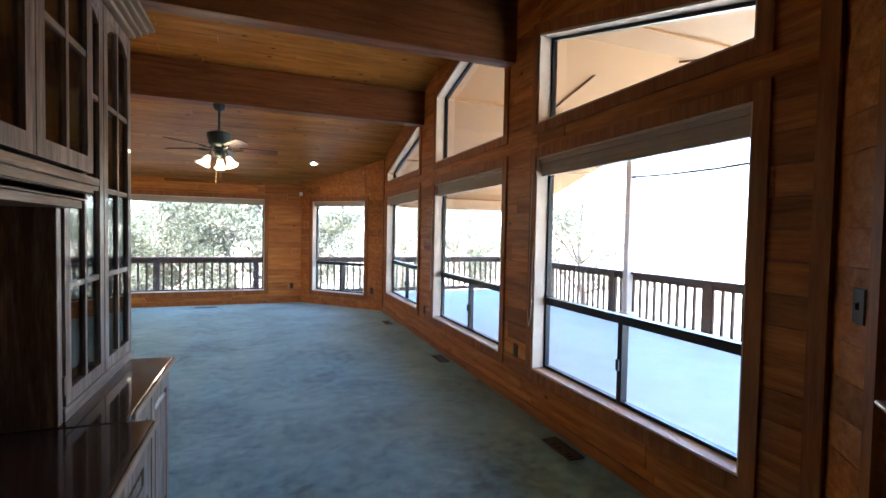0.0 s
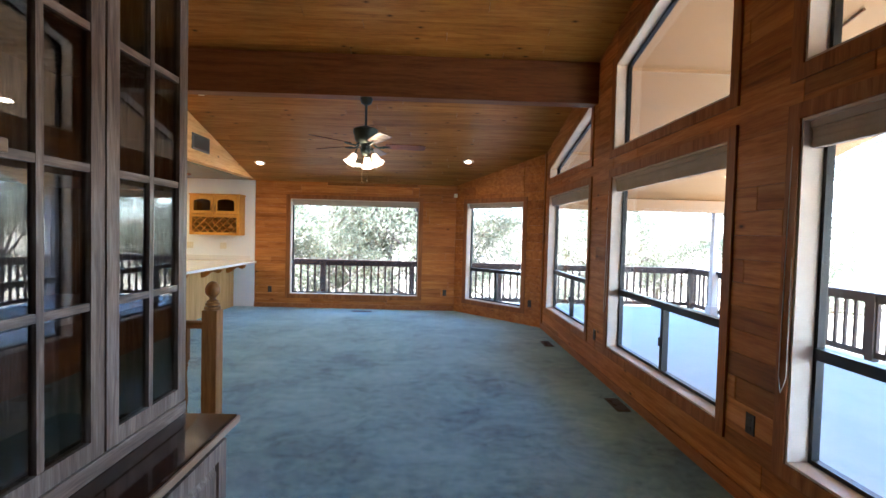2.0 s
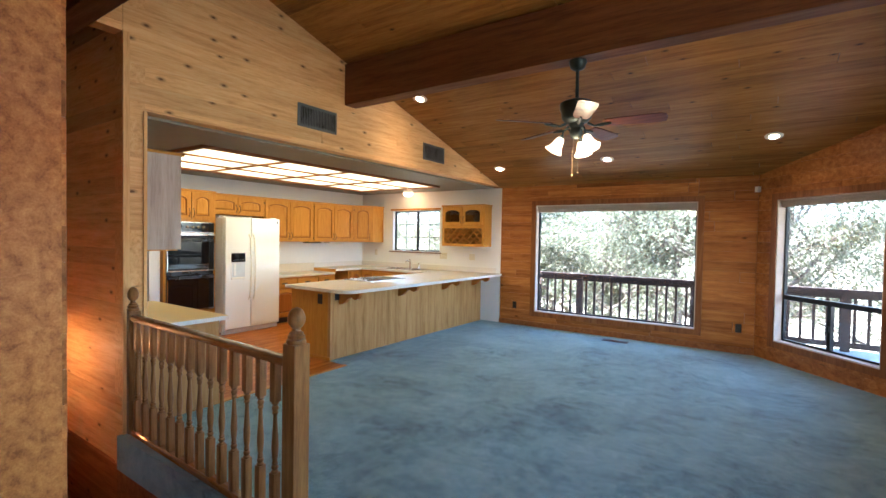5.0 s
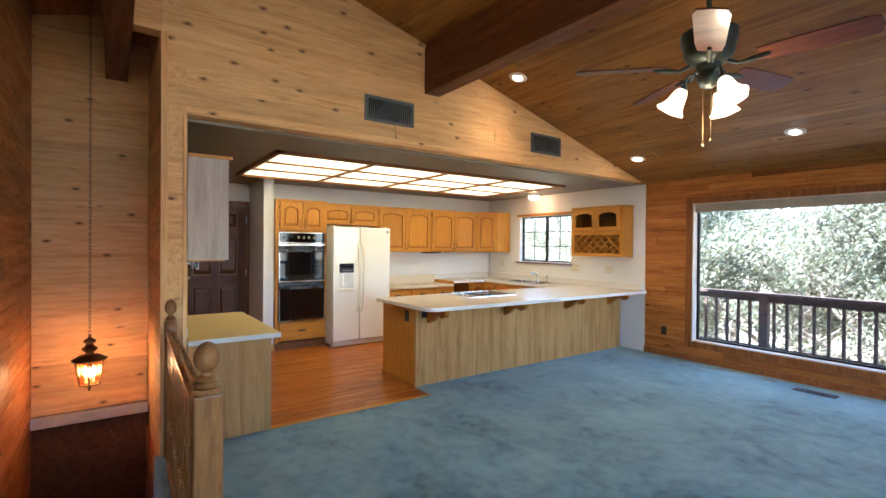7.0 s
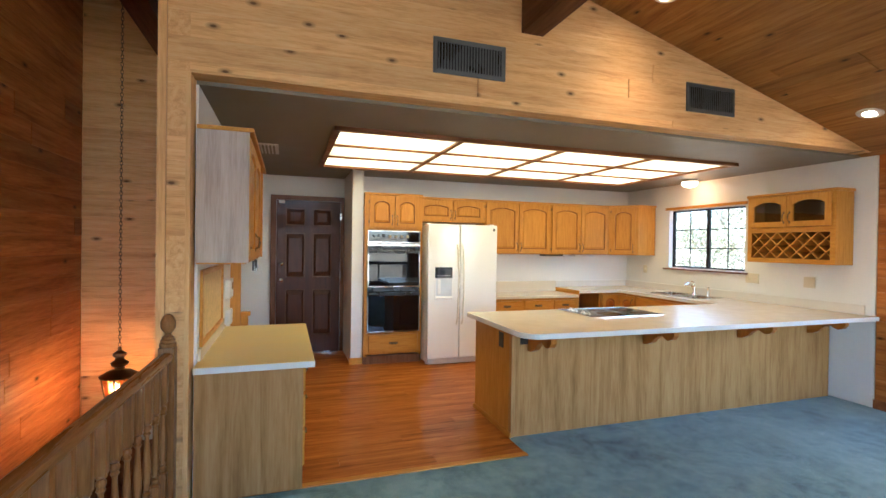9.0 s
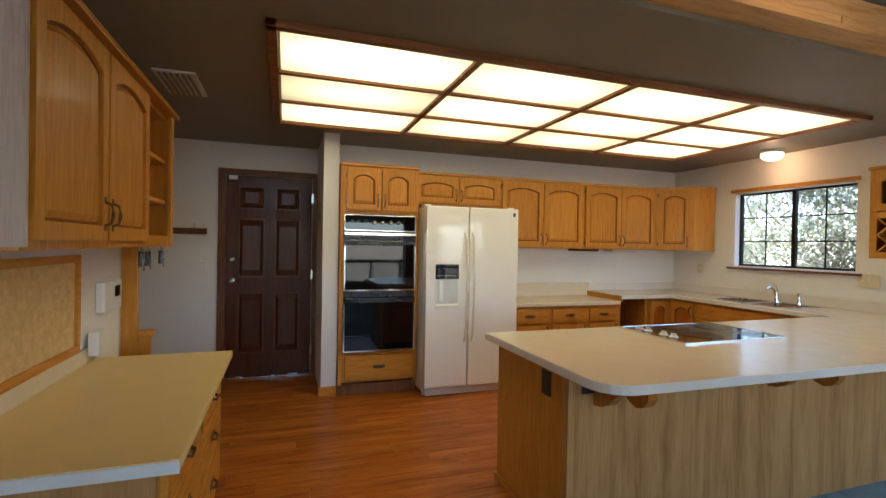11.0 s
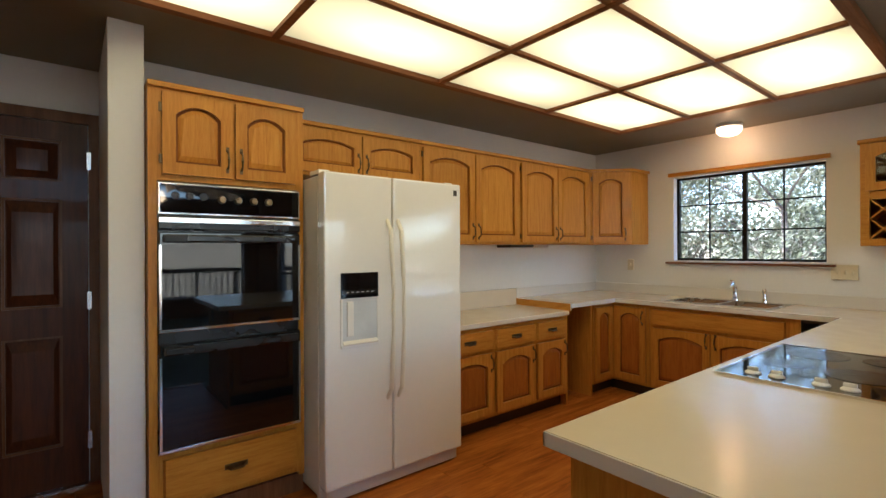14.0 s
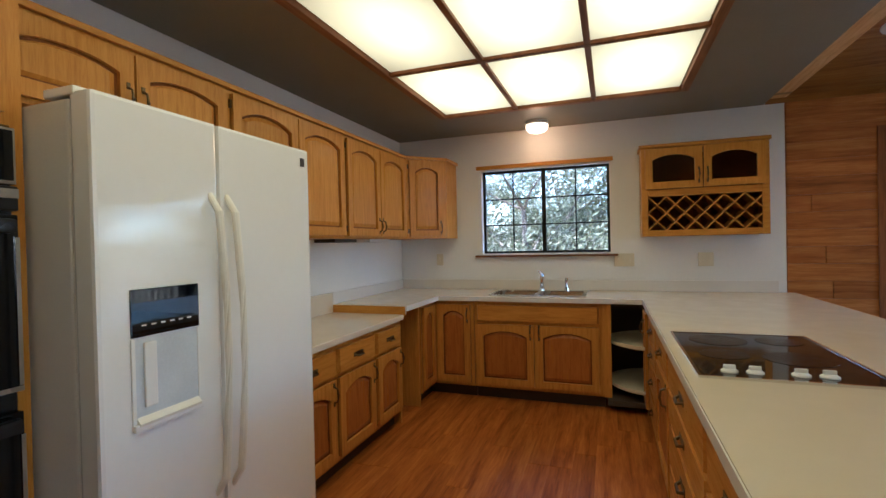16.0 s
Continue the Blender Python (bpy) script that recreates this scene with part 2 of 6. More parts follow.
def thing(name, at, label, category, group="", kind=""):
    """An empty at the base of a thing, for its parts."""
    ob = new(name)
    ob.empty_display_size = 0.1
    ob.matrix_basis = Matrix.Translation(at)
    return tagged(ob, label, category, group, kind)


def structure(name, bm, material, label, category):
    return tagged(part(name, bm, material), label, category, "", "structure")


def clip(poly, a, b, c):
    """The part of a flat outline in which a u + b v <= c."""
    out = []
    for i, p in enumerate(poly):
        q = poly[(i + 1) % len(poly)]
        dp, dq = a * p[0] + b * p[1] - c, a * q[0] + b * q[1] - c
        if dp <= 0:
            out.append(p)
        if dp * dq < 0:
            s = dp / (dp - dq)
            out.append((p[0] + s * (q[0] - p[0]), p[1] + s * (q[1] - p[1])))
    return out


def area(poly):
    return 0.5 * sum(p[0] * q[1] - q[0] * p[1] for p, q in zip(poly, poly[1:] + poly[:1]))


def without(poly, hole):
    """What is left of an outline round a convex, anticlockwise hole, in convex pieces."""
    left, rest = [], poly
    for p, q in zip(hole, hole[1:] + hole[:1]):
        a, b = q[1] - p[1], p[0] - q[0]
        c = a * p[0] + b * p[1]
        outside = clip(rest, -a, -b, -c)
        if len(outside) > 2 and abs(area(outside)) > 1e-5:
            left.append(outside)
        rest = clip(rest, a, b, c)
        if len(rest) < 3 or abs(area(rest)) < 1e-6:
            return left
    return left


class Plane:
    """An upright plane of the place: u along it, v up, d out of it into the room."""

    def __init__(self, origin, along, out):
        self.o, self.u, self.n = Vector(origin), Vector(along).normalized(), Vector(out).normalized()

    def at(self, u, v, d=0.0):
        return self.o + self.u * u + Vector((0, 0, v)) + self.n * d


def rect(u0, u1, v0, v1):
    return [(u0, v0), (u1, v0), (u1, v1), (u0, v1)]


def pieces(outline, limits, holes):
    polys = [outline]
    for a, b, c in limits:
        polys = [p for p in (clip(q, a, b, c) for q in polys) if len(p) > 2]
    for h in holes:
        polys = [r for q in polys for r in without(q, h)]
    return [p for p in polys if abs(area(p)) > 2e-4]


def core(plane, outline, limits, holes, thick):
    bm = bmesh.new()
    for p in pieces(outline, limits, holes):
        prism(bm, [plane.at(u, v, -thick) for u, v in p], plane.n * (thick - 0.016))
    return bm


def boards(wall, plane, u0, u1, v0, v1, limits, holes, material, height, rng, span=(1.0, 2.8)):
    """Clads a plane with tongue-and-groove boards of uneven lengths, each a piece of the wall."""
    v = v0
    while v < v1 - 0.01:
        top = min(v + height, v1)
        u = u0 - rng.uniform(0, 1.5)
        while u < u1:
            end = u + rng.uniform(*span)
            for p in pieces(rect(max(u, u0), min(end, u1), v, top) if min(end, u1) - max(u, u0) > 0.01 else [(0, 0), (0, 0), (0, 0)], limits, holes):
                bm = bmesh.new()
                prism(bm, [plane.at(a, b, -0.016) for a, b in p], plane.n * (0.015 + rng.uniform(0, 0.002)), 0.0036)
                part("plank", bm, material, wall)
            u = end
        v = top


# ---- plan ----
EAST, NORTH, HEAD = 2.46, 10.13, -2.68
RIDGE_Y, RIDGE_Z, SLOPE = 4.93, 3.81, 0.274
SOUTH = -0.27
KCEIL = 2.385


def roof_z(y):
    return RIDGE_Z - SLOPE * abs(y - RIDGE_Y)


rng = random.Random(4)
bm = bmesh.new()
carpet_area = [rect(HEAD, EAST + 0.1, SOUTH - 0.1, NORTH + 0.1)]
hole = rect(-4.2, -0.78, 3.3, 4.165)
for p in without(carpet_area[0], hole):
    prism(bm, [(x, y, -0.25) for x, y in p], (0, 0, 0.25))
structure("floor", bm, carpet, "worn blue-green wall-to-wall carpet", "floor")

# ---- walls of the living room ----
roof_limits = [(SLOPE, 1, RIDGE_Z + SLOPE * RIDGE_Y), (-SLOPE, 1, RIDGE_Z - SLOPE * RIDGE_Y)]
east = Plane((EAST, 0, 0), (0, 1, 0), (-1, 0, 0))
LOWER = [(1.72, 3.50), (4.06, 5.88), (6.55, 8.36)]
TOP_GAP = 0.36


def upper_hole(a, b):
    pts = [(a, 2.35), (b, 2.35), (b, roof_z(b) - TOP_GAP)]
    if a < RIDGE_Y < b:
        pts.append((RIDGE_Y, RIDGE_Z - TOP_GAP))
    return pts + [(a, roof_z(a) - TOP_GAP)]


east_holes = [rect(a, b, 0.37, 2.08) for a, b in LOWER] + [upper_hole(a, b) for a, b in LOWER]
S_BAY, N_BAY = 1.38, 8.65
wall_east = structure("wall_east", core(east, rect(S_BAY, N_BAY, -0.25, 4.2), roof_limits, east_holes, 0.15), trim_wood,
                      "window wall clad in red cedar boards", "wall")
boards(wall_east, east, S_BAY, N_BAY, 0.0, 4.0, roof_limits, east_holes, cedar_y, 0.137, rng)

north = Plane((0, NORTH, 0), (1, 0, 0), (0, -1, 0))
NW = (-2.0, 0.42, 0.26, 2.06)
wall_north = structure("wall_north", core(north, rect(HEAD, 1.14, -0.25, 2.6), [(0, 1, roof_z(NORTH))], [rect(*NW)], 0.15), trim_wood,
                       "gable-end wall clad in red cedar boards", "wall")
boards(wall_north, north, HEAD + 0.02, 1.12, 0.0, 2.45, [(0, 1, roof_z(NORTH))], [rect(*NW)], cedar_x, 0.137, rng)

bay_n = Plane((1.12, NORTH, 0), (EAST - 1.12, N_BAY - NORTH, 0), (-(NORTH - N_BAY), -(EAST - 1.12), 0))
BAY_LEN = math.hypot(EAST - 1.12, NORTH - N_BAY)
kb = SLOPE * (NORTH - N_BAY) / BAY_LEN
bay_limit = [(-kb, 1, roof_z(NORTH))]
BW = (0.30, 1.58, 0.26, 2.04)
wall_bay = structure("wall_bay", core(bay_n, rect(0, BAY_LEN, -0.25, 3.0), bay_limit, [rect(*BW)], 0.15), trim_wood,
                     "slanting bay wall clad in red cedar boards", "wall")
boards(wall_bay, bay_n, 0.0, BAY_LEN, 0.0, 2.9, bay_limit, [rect(*BW)], cedar_x, 0.137, rng)

bay_s = Plane((EAST, S_BAY, 0), (1.12 - EAST, SOUTH - S_BAY, 0), (-(S_BAY - SOUTH), EAST - 1.12, 0))
SB_LEN = math.hypot(EAST - 1.12, S_BAY - SOUTH)
ks = SLOPE * (S_BAY - SOUTH) / SB_LEN
s_limit = [(ks, 1, roof_z(S_BAY))]
DOOR_S = rect(0.34, 1.22, 0.0, 2.05)
wall_bay_south = structure("wall_bay_south", core(bay_s, rect(0, SB_LEN, -0.25, 3.0), s_limit, [DOOR_S], 0.15), trim_wood,
                           "slanting wall with the deck door, clad in cedar boards", "wall")
boards(wall_bay_south, bay_s, 0.0, SB_LEN, 0.0, 2.9, s_limit, [DOOR_S], cedar_x, 0.137, rng)

structure("wall_south", box(-0.8, 1.14, SOUTH - 0.15, SOUTH, -0.25, 2.5), cedar_x, "plain cedar end wall", "wall")
structure("wall_west_hall", box(-0.74, -0.62, SOUTH, 2.89, -0.25, 4.0), cedar_y, "plain cedar wall behind the hutch", "wall")

# header wall over the kitchen opening
head = Plane((HEAD, 0, 0), (0, 1, 0), (1, 0, 0))
OPEN = rect(4.34, NORTH, -1.0, 2.42)
NOTCH = rect(3.9, 4.2, -1.0, 2.955)
wall_header = structure("wall_header", core(head, rect(4.04, NORTH, -0.25, 4.2), roof_limits, [OPEN, NOTCH], 0.13), pine_y,
                        "pale knotty pine wall over the kitchen opening", "wall")
boards(wall_header, head, 4.04, NORTH, 0.0, 4.0, roof_limits, [OPEN, NOTCH], pine_y, 0.137, rng, (3.2, 5.0))

# stairwell
swn = Plane((0, 4.2, 0), (1, 0, 0), (0, -1, 0))
wall_stair_north = structure("wall_stair_north", core(swn, rect(-4.2, HEAD, -2.7, 4.0), [(0, 1, roof_z(4.2) + 0.02)], [], 0.15), pine_x,
                             "pine wall beside the stairwell", "wall")
boards(wall_stair_north, swn, -4.08, HEAD - 0.003, 0.0, 3.65, [(0, 1, roof_z(4.2))], [], pine_x, 0.137, rng, (2.5, 4.0))
swb = Plane((-4.08, 0, 0), (0, 1, 0), (1, 0, 0))
wall_stair_back = structure("wall_stair_back", core(swb, rect(3.2, 4.35, 0.0, 4.0), roof_limits, [], 0.12), pine_y,
                            "knotty pine wall at the back of the stairwell", "wall")
boards(wall_stair_back, swb, 3.37, 4.2, 0.02, 3.7, roof_limits, [], pine_y, 0.137, rng, (2.5, 4.0))
sws = Plane((0, 3.37, 0), (1, 0, 0), (0, 1, 0))
wall_stair_south = structure("wall_stair_south", core(sws, rect(-4.2, -1.0, -2.7, 4.0), [(0, 1, roof_z(3.37))], [], 0.32), cedar_x,
                             "dark stained cedar wall beside the stairwell", "wall")
boards(wall_stair_south, sws, -4.08, -1.0, -1.5, 3.4, [(0, 1, roof_z(3.37))], [], cedar_x, 0.137, rng)
structure("wall_stair_low", box(-4.32, -4.12, 3.0, 4.4, -2.7, 0.0), beam_wood, "dark wooden wall under the stairwell ledge", "wall")
structure("floor_stair_low", box(-4.3, -0.68, 3.0, 4.4, -2.9, -2.7), carpet, "dark landing at the foot of the stairs", "floor")
structure("stair_ledge", box(-4.08, -4.02, 3.37, 4.2, -0.09, 0.0, 0.006), post_grey, "grey wooden ledge along the stairwell wall", "trim")
structure("stair_apron", box(-2.68, -0.66, 4.167, 4.187, -0.5, -0.004), trim_wood, "stained apron board below the railing", "trim")
structure("wall_stair_side", box(-4.2, -0.68, 4.19, 4.3, -2.7, -0.25), cedar_x, "cedar wall under the floor edge", "wall")
structure("wall_stair_head", box(-0.78, -0.68, 3.05, 4.188, -2.7, -0.25), cedar_y, "wall under the head of the stairs", "wall")
flight = thing("staircase", (-0.8, 3.75, -2.7), "brown stained wooden stair flight going down", "staircase", "", "structure")
for i in range(12):
    x = -0.782 - 0.255 * i
    part("step", box(x - 0.28, x, 3.372, 4.163, -2.7, -0.19 * (i + 1), 0.008), trim_wood, flight)

# ceiling boards, one mesh
bm = bmesh.new()
crng = random.Random(9)
for side in (1, -1):
    s = 0.0
    run = 5.75
    while s < run:
        e = min(s + 0.138, run)
        west = HEAD - 0.12 if RIDGE_Y + side * s > 4.3 else -4.2
        x = west - crng.uniform(0, 2)
        while x < EAST + 0.1:
            x2 = x + crng.uniform(1.4, 3.6)
            a, b = max(x, west), min(x2, EAST + 0.1)
            if b - a > 0.02:
                y0, y1 = RIDGE_Y + side * s, RIDGE_Y + side * e
                base = [(a, y0, roof_z(y0) + 0.02), (b, y0, roof_z(y0) + 0.02), (b, y1, roof_z(y1) + 0.02), (a, y1, roof_z(y1) + 0.02)]
                prism(bm, base, (0, 0, -0.02), 0.003)
            x = x2
        s = e
structure("ceiling", bm, ceil_wood, "sloping ceiling of stained pine boards", "ceiling")
bm = bmesh.new()
for side in (1, -1):
    y1 = RIDGE_Y + (5.36 if side == 1 else -6.6)
    base = [(-6.8, RIDGE_Y, RIDGE_Z + 0.05), (EAST + 0.15, RIDGE_Y, RIDGE_Z + 0.05), (EAST + 0.15, y1, roof_z(y1) + 0.05), (-6.8, y1, roof_z(y1) + 0.05)]
    prism(bm, base, (0, 0, 0.25))
structure("roof", bm, post_grey, "low gable roof", "roof")
for n, (y0, y1) in enumerate(((3.87, 4.035), (6.37, 6.54))):
    structure(f"ceiling_beam_{n + 1}", box(-4.08 if n == 0 else HEAD, EAST, y0, y1, 2.955 if n == 0 else 2.94, roof_z((3.87, 6.54)[n]) + 0.02, 0.006), beam_wood,
              "dark stained timber beam across the ceiling", "beam")

# unseen blocks added outside the slanting walls' corners to stop daylight leaking in
for nm, x, y in (("corner_post_se", EAST + 0.075, S_BAY - 0.03), ("corner_post_ne", EAST + 0.075, N_BAY + 0.03), ("corner_post_n", 1.17, NORTH + 0.08), ("corner_post_s", 1.17, SOUTH - 0.08)):
    structure(nm, box(x - 0.07, x + 0.07, y - 0.07, y + 0.07, -0.25, 2.9), trim_z, "added unseen block shutting out light behind the wall corner", "post")

# trim
for nm, b in (("trim_corner_bay", box(EAST - 0.02, EAST + 0.0, N_BAY - 0.06, N_BAY + 0.0, 0, 2.78)),
              ("trim_corner_south", box(EAST - 0.03, EAST - 0.002, S_BAY, S_BAY + 0.07, 0, 2.8)),
              ("trim_opening_side", box(HEAD + 0.002, HEAD + 0.02, 4.198, 4.24, 0, 2.95)),
              ("trim_opening_jamb", box(HEAD - 0.133, HEAD + 0.022, 4.335, 4.358, 0, 2.40))):
    structure(nm, b, pine_z if "opening" in nm else trim_z, "upright wooden corner trim", "trim")
structure("trim_opening_head", box(HEAD - 0.13, HEAD + 0.004, 4.35, NORTH - 0.002, 2.408, 2.424), pine_y, "pine board under the header wall", "trim")
structure("baseboard", box(EAST - 0.02, EAST - 0.004, S_BAY + 0.07, N_BAY - 0.06, 0.0, 0.085, 0.004), trim_wood, "stained wooden baseboard", "baseboard")
structure("baseboard_north", box(HEAD + 0.02, 1.1, NORTH - 0.02, NORTH - 0.004, 0.0, 0.085, 0.004), trim_wood, "stained wooden baseboard", "baseboard")


# ---- windows ----
def slab_on(plane, u0, u1, v0, v1, d0, d1, bm=None):
    bm = bm or bmesh.new()
    return prism(bm, [plane.at(u, v, d0) for u, v in rect(u0, u1, v0, v1)], plane.n * (d1 - d0))


def ring_on(plane, outer, inner, d0, d1):
    """A frame between two outlines with the same number of corners."""
    bm = bmesh.new()
    n = len(outer)
    a, b, c, d = ([bm.verts.new(plane.at(*p, k)) for p in line] for line, k in ((outer, d0), (inner, d0), (outer, d1), (inner, d1)))
    for i in range(n):
        j = (i + 1) % n
        for q in ((a[i], a[j], b[j], b[i]), (c[i], d[i], d[j], c[j]), (a[i], c[i], c[j], a[j]), (b[i], b[j], d[j], d[i])):
            bm.faces.new(q)
    return bm


def grown(poly, d):
    """An anticlockwise outline pushed out by d."""
    out = []
    n = len(poly)
    for i in range(n):
        p, q, r = Vector(poly[i - 1]), Vector(poly[i]), Vector(poly[(i + 1) % n])
        a, b = (q - p).normalized(), (r - q).normalized()
        na, nb = Vector((a.y, -a.x)), Vector((b.y, -b.x))
        k = (na + nb) / max(0.2, 1 + na.dot(nb))
        out.append(tuple(q + k * d))
    return out


def window(name, plane, hole, label, slider=True):
    c = plane.at(sum(p[0] for p in hole) / len(hole), min(p[1] for p in hole))
    w = thing(name, c, label, "window", "", "structure")
    part("casing", ring_on(plane, grown(hole, 0.078), grown(hole, 0.001), 0.0, 0.014), trim_z, w, "stained wooden casing")
    part("reveal", ring_on(plane, grown(hole, -0.001), grown(hole, -0.014), -0.148, 0.004), reveal, w, "pale wooden reveal")
    g = grown(hole, -0.014)
    part("window_frame", ring_on(plane, g, grown(g, -0.022), -0.14, -0.10), black_alu, w, "dark bronze metal frame")
    inner = grown(g, -0.022)
    if not slider:
        p = part("pane", prism(bmesh.new(), [plane.at(u, v, -0.122) for u, v in inner], plane.n * 0.006), glass, w)
        p.visible_shadow = False
        return w
    (u0, v0), (u1, v1) = inner[0], inner[2]
    bar = v0 + 0.5
    mid = u0 + (u1 - u0) * 0.5
    part("transom", slab_on(plane, u0, u1, bar, bar + 0.055, -0.145, -0.085), black_alu, w)
    part("mullion", slab_on(plane, mid - 0.02, mid + 0.02, v0, bar, -0.14, -0.09), black_alu, w)
    part("latch", slab_on(plane, mid - 0.012, mid + 0.012, v0 + 0.2, v0 + 0.27, -0.09, -0.07), black_alu, w)
    for nm, q in (("pane", (u0, u1, bar + 0.055, v1)), ("pane", (u0, mid - 0.02, v0, bar)), ("pane", (mid + 0.02, u1, v0, bar))):
        p = part(nm, slab_on(plane, *q, -0.122, -0.116), glass, w)
        p.visible_shadow = False
    return w


def blind(plane, hole, drop, label):
    (u0, v0), (u1, v1) = hole[0], hole[2]
    b = thing("roller_blind", plane.at((u0 + u1) / 2, v1 - drop, -0.05), label, "blind")
    part("headrail", slab_on(plane, u0 + 0.02, u1 - 0.02, v1 - 0.05, v1 - 0.016, -0.08, -0.02), blind_mat, b)
    n = 6
    for i in range(n):
        z1 = v1 - 0.052 - i * (drop - 0.055) / n
        part("pleat", slab_on(plane, u0 + 0.022, u1 - 0.022, z1 - (drop - 0.06) / n, z1, -0.075 + 0.004 * (i % 2), -0.03 - 0.004 * (i % 2)), blind_mat, b)
    return b


blind_mat = plain("taupe_blind_fabric", (0.42, 0.35, 0.28), 0.8)
for i, (a, b) in enumerate(LOWER):
    lo = rect(a, b, 0.37, 2.08)
    window(f"window_{i + 1}", east, lo, "tall dark-framed window with a sliding lower sash, looking on the deck")
    blind(east, lo, 0.15, "taupe pleated shade drawn up at the window head")
    window(f"window_{i + 4}", east, upper_hole(a, b), "slant-topped clerestory window above the tall window", False)
nw_hole = rect(*NW)
w = window("window_7", north, nw_hole, "wide fixed picture window looking into trees", False)
blind(north, nw_hole, 0.12, "taupe pleated shade drawn up at the picture window")
bw_hole = rect(*BW)
window("window_8", bay_n, bw_hole, "dark-framed window in the slanting bay wall")
blind(bay_n, bw_hole, 0.1, "taupe pleated shade drawn up at the bay window")

# deck door in the south bay
d = thing("door_1", bay_s.at(0.74, 0.0), "dark stained wooden door to the deck with a lever handle", "door", "", "structure")
part("door_casing", ring_on(bay_s, [(0.28, 0.0), (1.28, 0.0), (1.28, 2.11), (0.28, 2.11)], [(0.34, 0.0), (1.22, 0.0), (1.22, 2.05), (0.34, 2.05)], 0.0, 0.018), trim_z, d)
leaf = part("door_leaf", slab_on(bay_s, 0.345, 1.215, 0.005, 2.045, -0.07, -0.025), beam_wood, d)
bm = bmesh.new()
tube(bm, [bay_s.at(0.40, 0.97, -0.03), bay_s.at(0.40, 0.97, 0.035), bay_s.at(0.51, 0.96, 0.04)], 0.009)
part("door_handle", bm, plain("brushed_steel", (0.6, 0.58, 0.55), 0.3, 1.0), d, "steel lever handle")

# ---- deck and outdoors ----
RAIL_X, RAIL_Y = 6.5, 11.6
structure("deck", box(EAST + 0.15, RAIL_X + 0.15, -3.0, RAIL_Y + 0.15, -0.28, -0.06), deck_mat, "pale blue-grey coated deck floor", "deck")
structure("deck_north", box(-8.0, EAST + 0.15, NORTH + 0.15, RAIL_Y + 0.15, -0.28, -0.06), deck_mat, "pale blue-grey coated deck floor", "deck")
bm = bmesh.new()
for side in (1, -1):
    y1 = RIDGE_Y + side * 6.0
    base = [(EAST + 0.15, RIDGE_Y, RIDGE_Z), (RAIL_X + 0.5, RIDGE_Y, RIDGE_Z), (RAIL_X + 0.5, y1, roof_z(y1)), (EAST + 0.15, y1, roof_z(y1))]
    prism(bm, base, (0, 0, 0.2))
structure("deck_ceiling", bm, soffit, "tan panelled soffit over the deck", "ceiling")
for n, y in enumerate((1.3, 3.9, 6.5, 8.6)):
    structure(f"soffit_batten_{n + 1}", box(EAST + 0.16, RAIL_X + 0.45, y - 0.02, y + 0.02, roof_z(y) - 0.03, roof_z(y) + 0.03), soffit, "tan batten over a soffit joint", "trim")
structure("deck_beam_north", box(EAST + 0.15, RAIL_X + 0.3, 10.5, 10.65, 2.03, 2.27, 0.005), soffit, "tan eave beam on deck posts", "beam")
structure("deck_beam_south", box(EAST + 0.15, RAIL_X + 0.3, -0.8, -0.65, 2.03, 2.27, 0.005), soffit, "tan eave beam on deck posts", "beam")
structure("deck_beam_east", box(RAIL_X - 0.1, RAIL_X + 0.05, RIDGE_Y - 0.1, RIDGE_Y + 0.1, 3.45, 3.8, 0.005), soffit, "tan ridge beam end", "beam")
for y in (-0.72, 4.32, 6.75, 10.57):
    ptop = min(roof_z(y), 3.6) if 0 < y < 10 else 2.03
    p = thing("deck_post", (6.42, y, -0.06), "pale grey square timber deck post with a plinth", "post", "deck posts")
    part("shaft", box(6.36, 6.48, y - 0.06, y + 0.06, -0.06, ptop, 0.006), post_grey, p)
    part("plinth", box(6.33, 6.51, y - 0.09, y + 0.09, -0.06, 0.14, 0.008), post_grey, p)


def railing_run(a, b, label, post_at):
    """A deck railing between two floor points, with square balusters and posts every so often."""
    a, b = Vector(a), Vector(b)
    d = b - a
    length = d.length
    pl = Plane(a, d, (d.y, -d.x, 0))
    r = thing("deck_railing", a, label, "railing", "deck railings")
    part("top_rail", slab_on(pl, 0, length, 0.86, 0.90, -0.07, 0.07), rail_brown, r)
    part("upper_rail", slab_on(pl, 0, length, 0.77, 0.855, -0.02, 0.02), rail_brown, r)
    part("bottom_rail", slab_on(pl, 0, length, 0.05, 0.13, -0.02, 0.02), rail_brown, r)
    u = 0.07
    while u < length:
        part("baluster", slab_on(pl, u - 0.018, u + 0.018, 0.09, 0.8, -0.018, 0.018), rail_brown, r)
        u += 0.155
    for u in post_at:
        part("rail_post", slab_on(pl, u - 0.055, u + 0.055, 0.0, 0.86, -0.05, 0.05), rail_brown, r)


railing_run((RAIL_X, -3.0, -0.06), (RAIL_X, RAIL_Y, -0.06), "dark brown timber deck railing with square balusters", [0.1, 2.2, 4.2, 6.2, 8.2, 10.2, 12.2, 14.5])
railing_run((-8.0, RAIL_Y, -0.06), (RAIL_X, RAIL_Y, -0.06), "dark brown timber deck railing outside the picture window", [0.1, 2.4, 4.3, 6.3, 8.25, 10.2, 12.2])

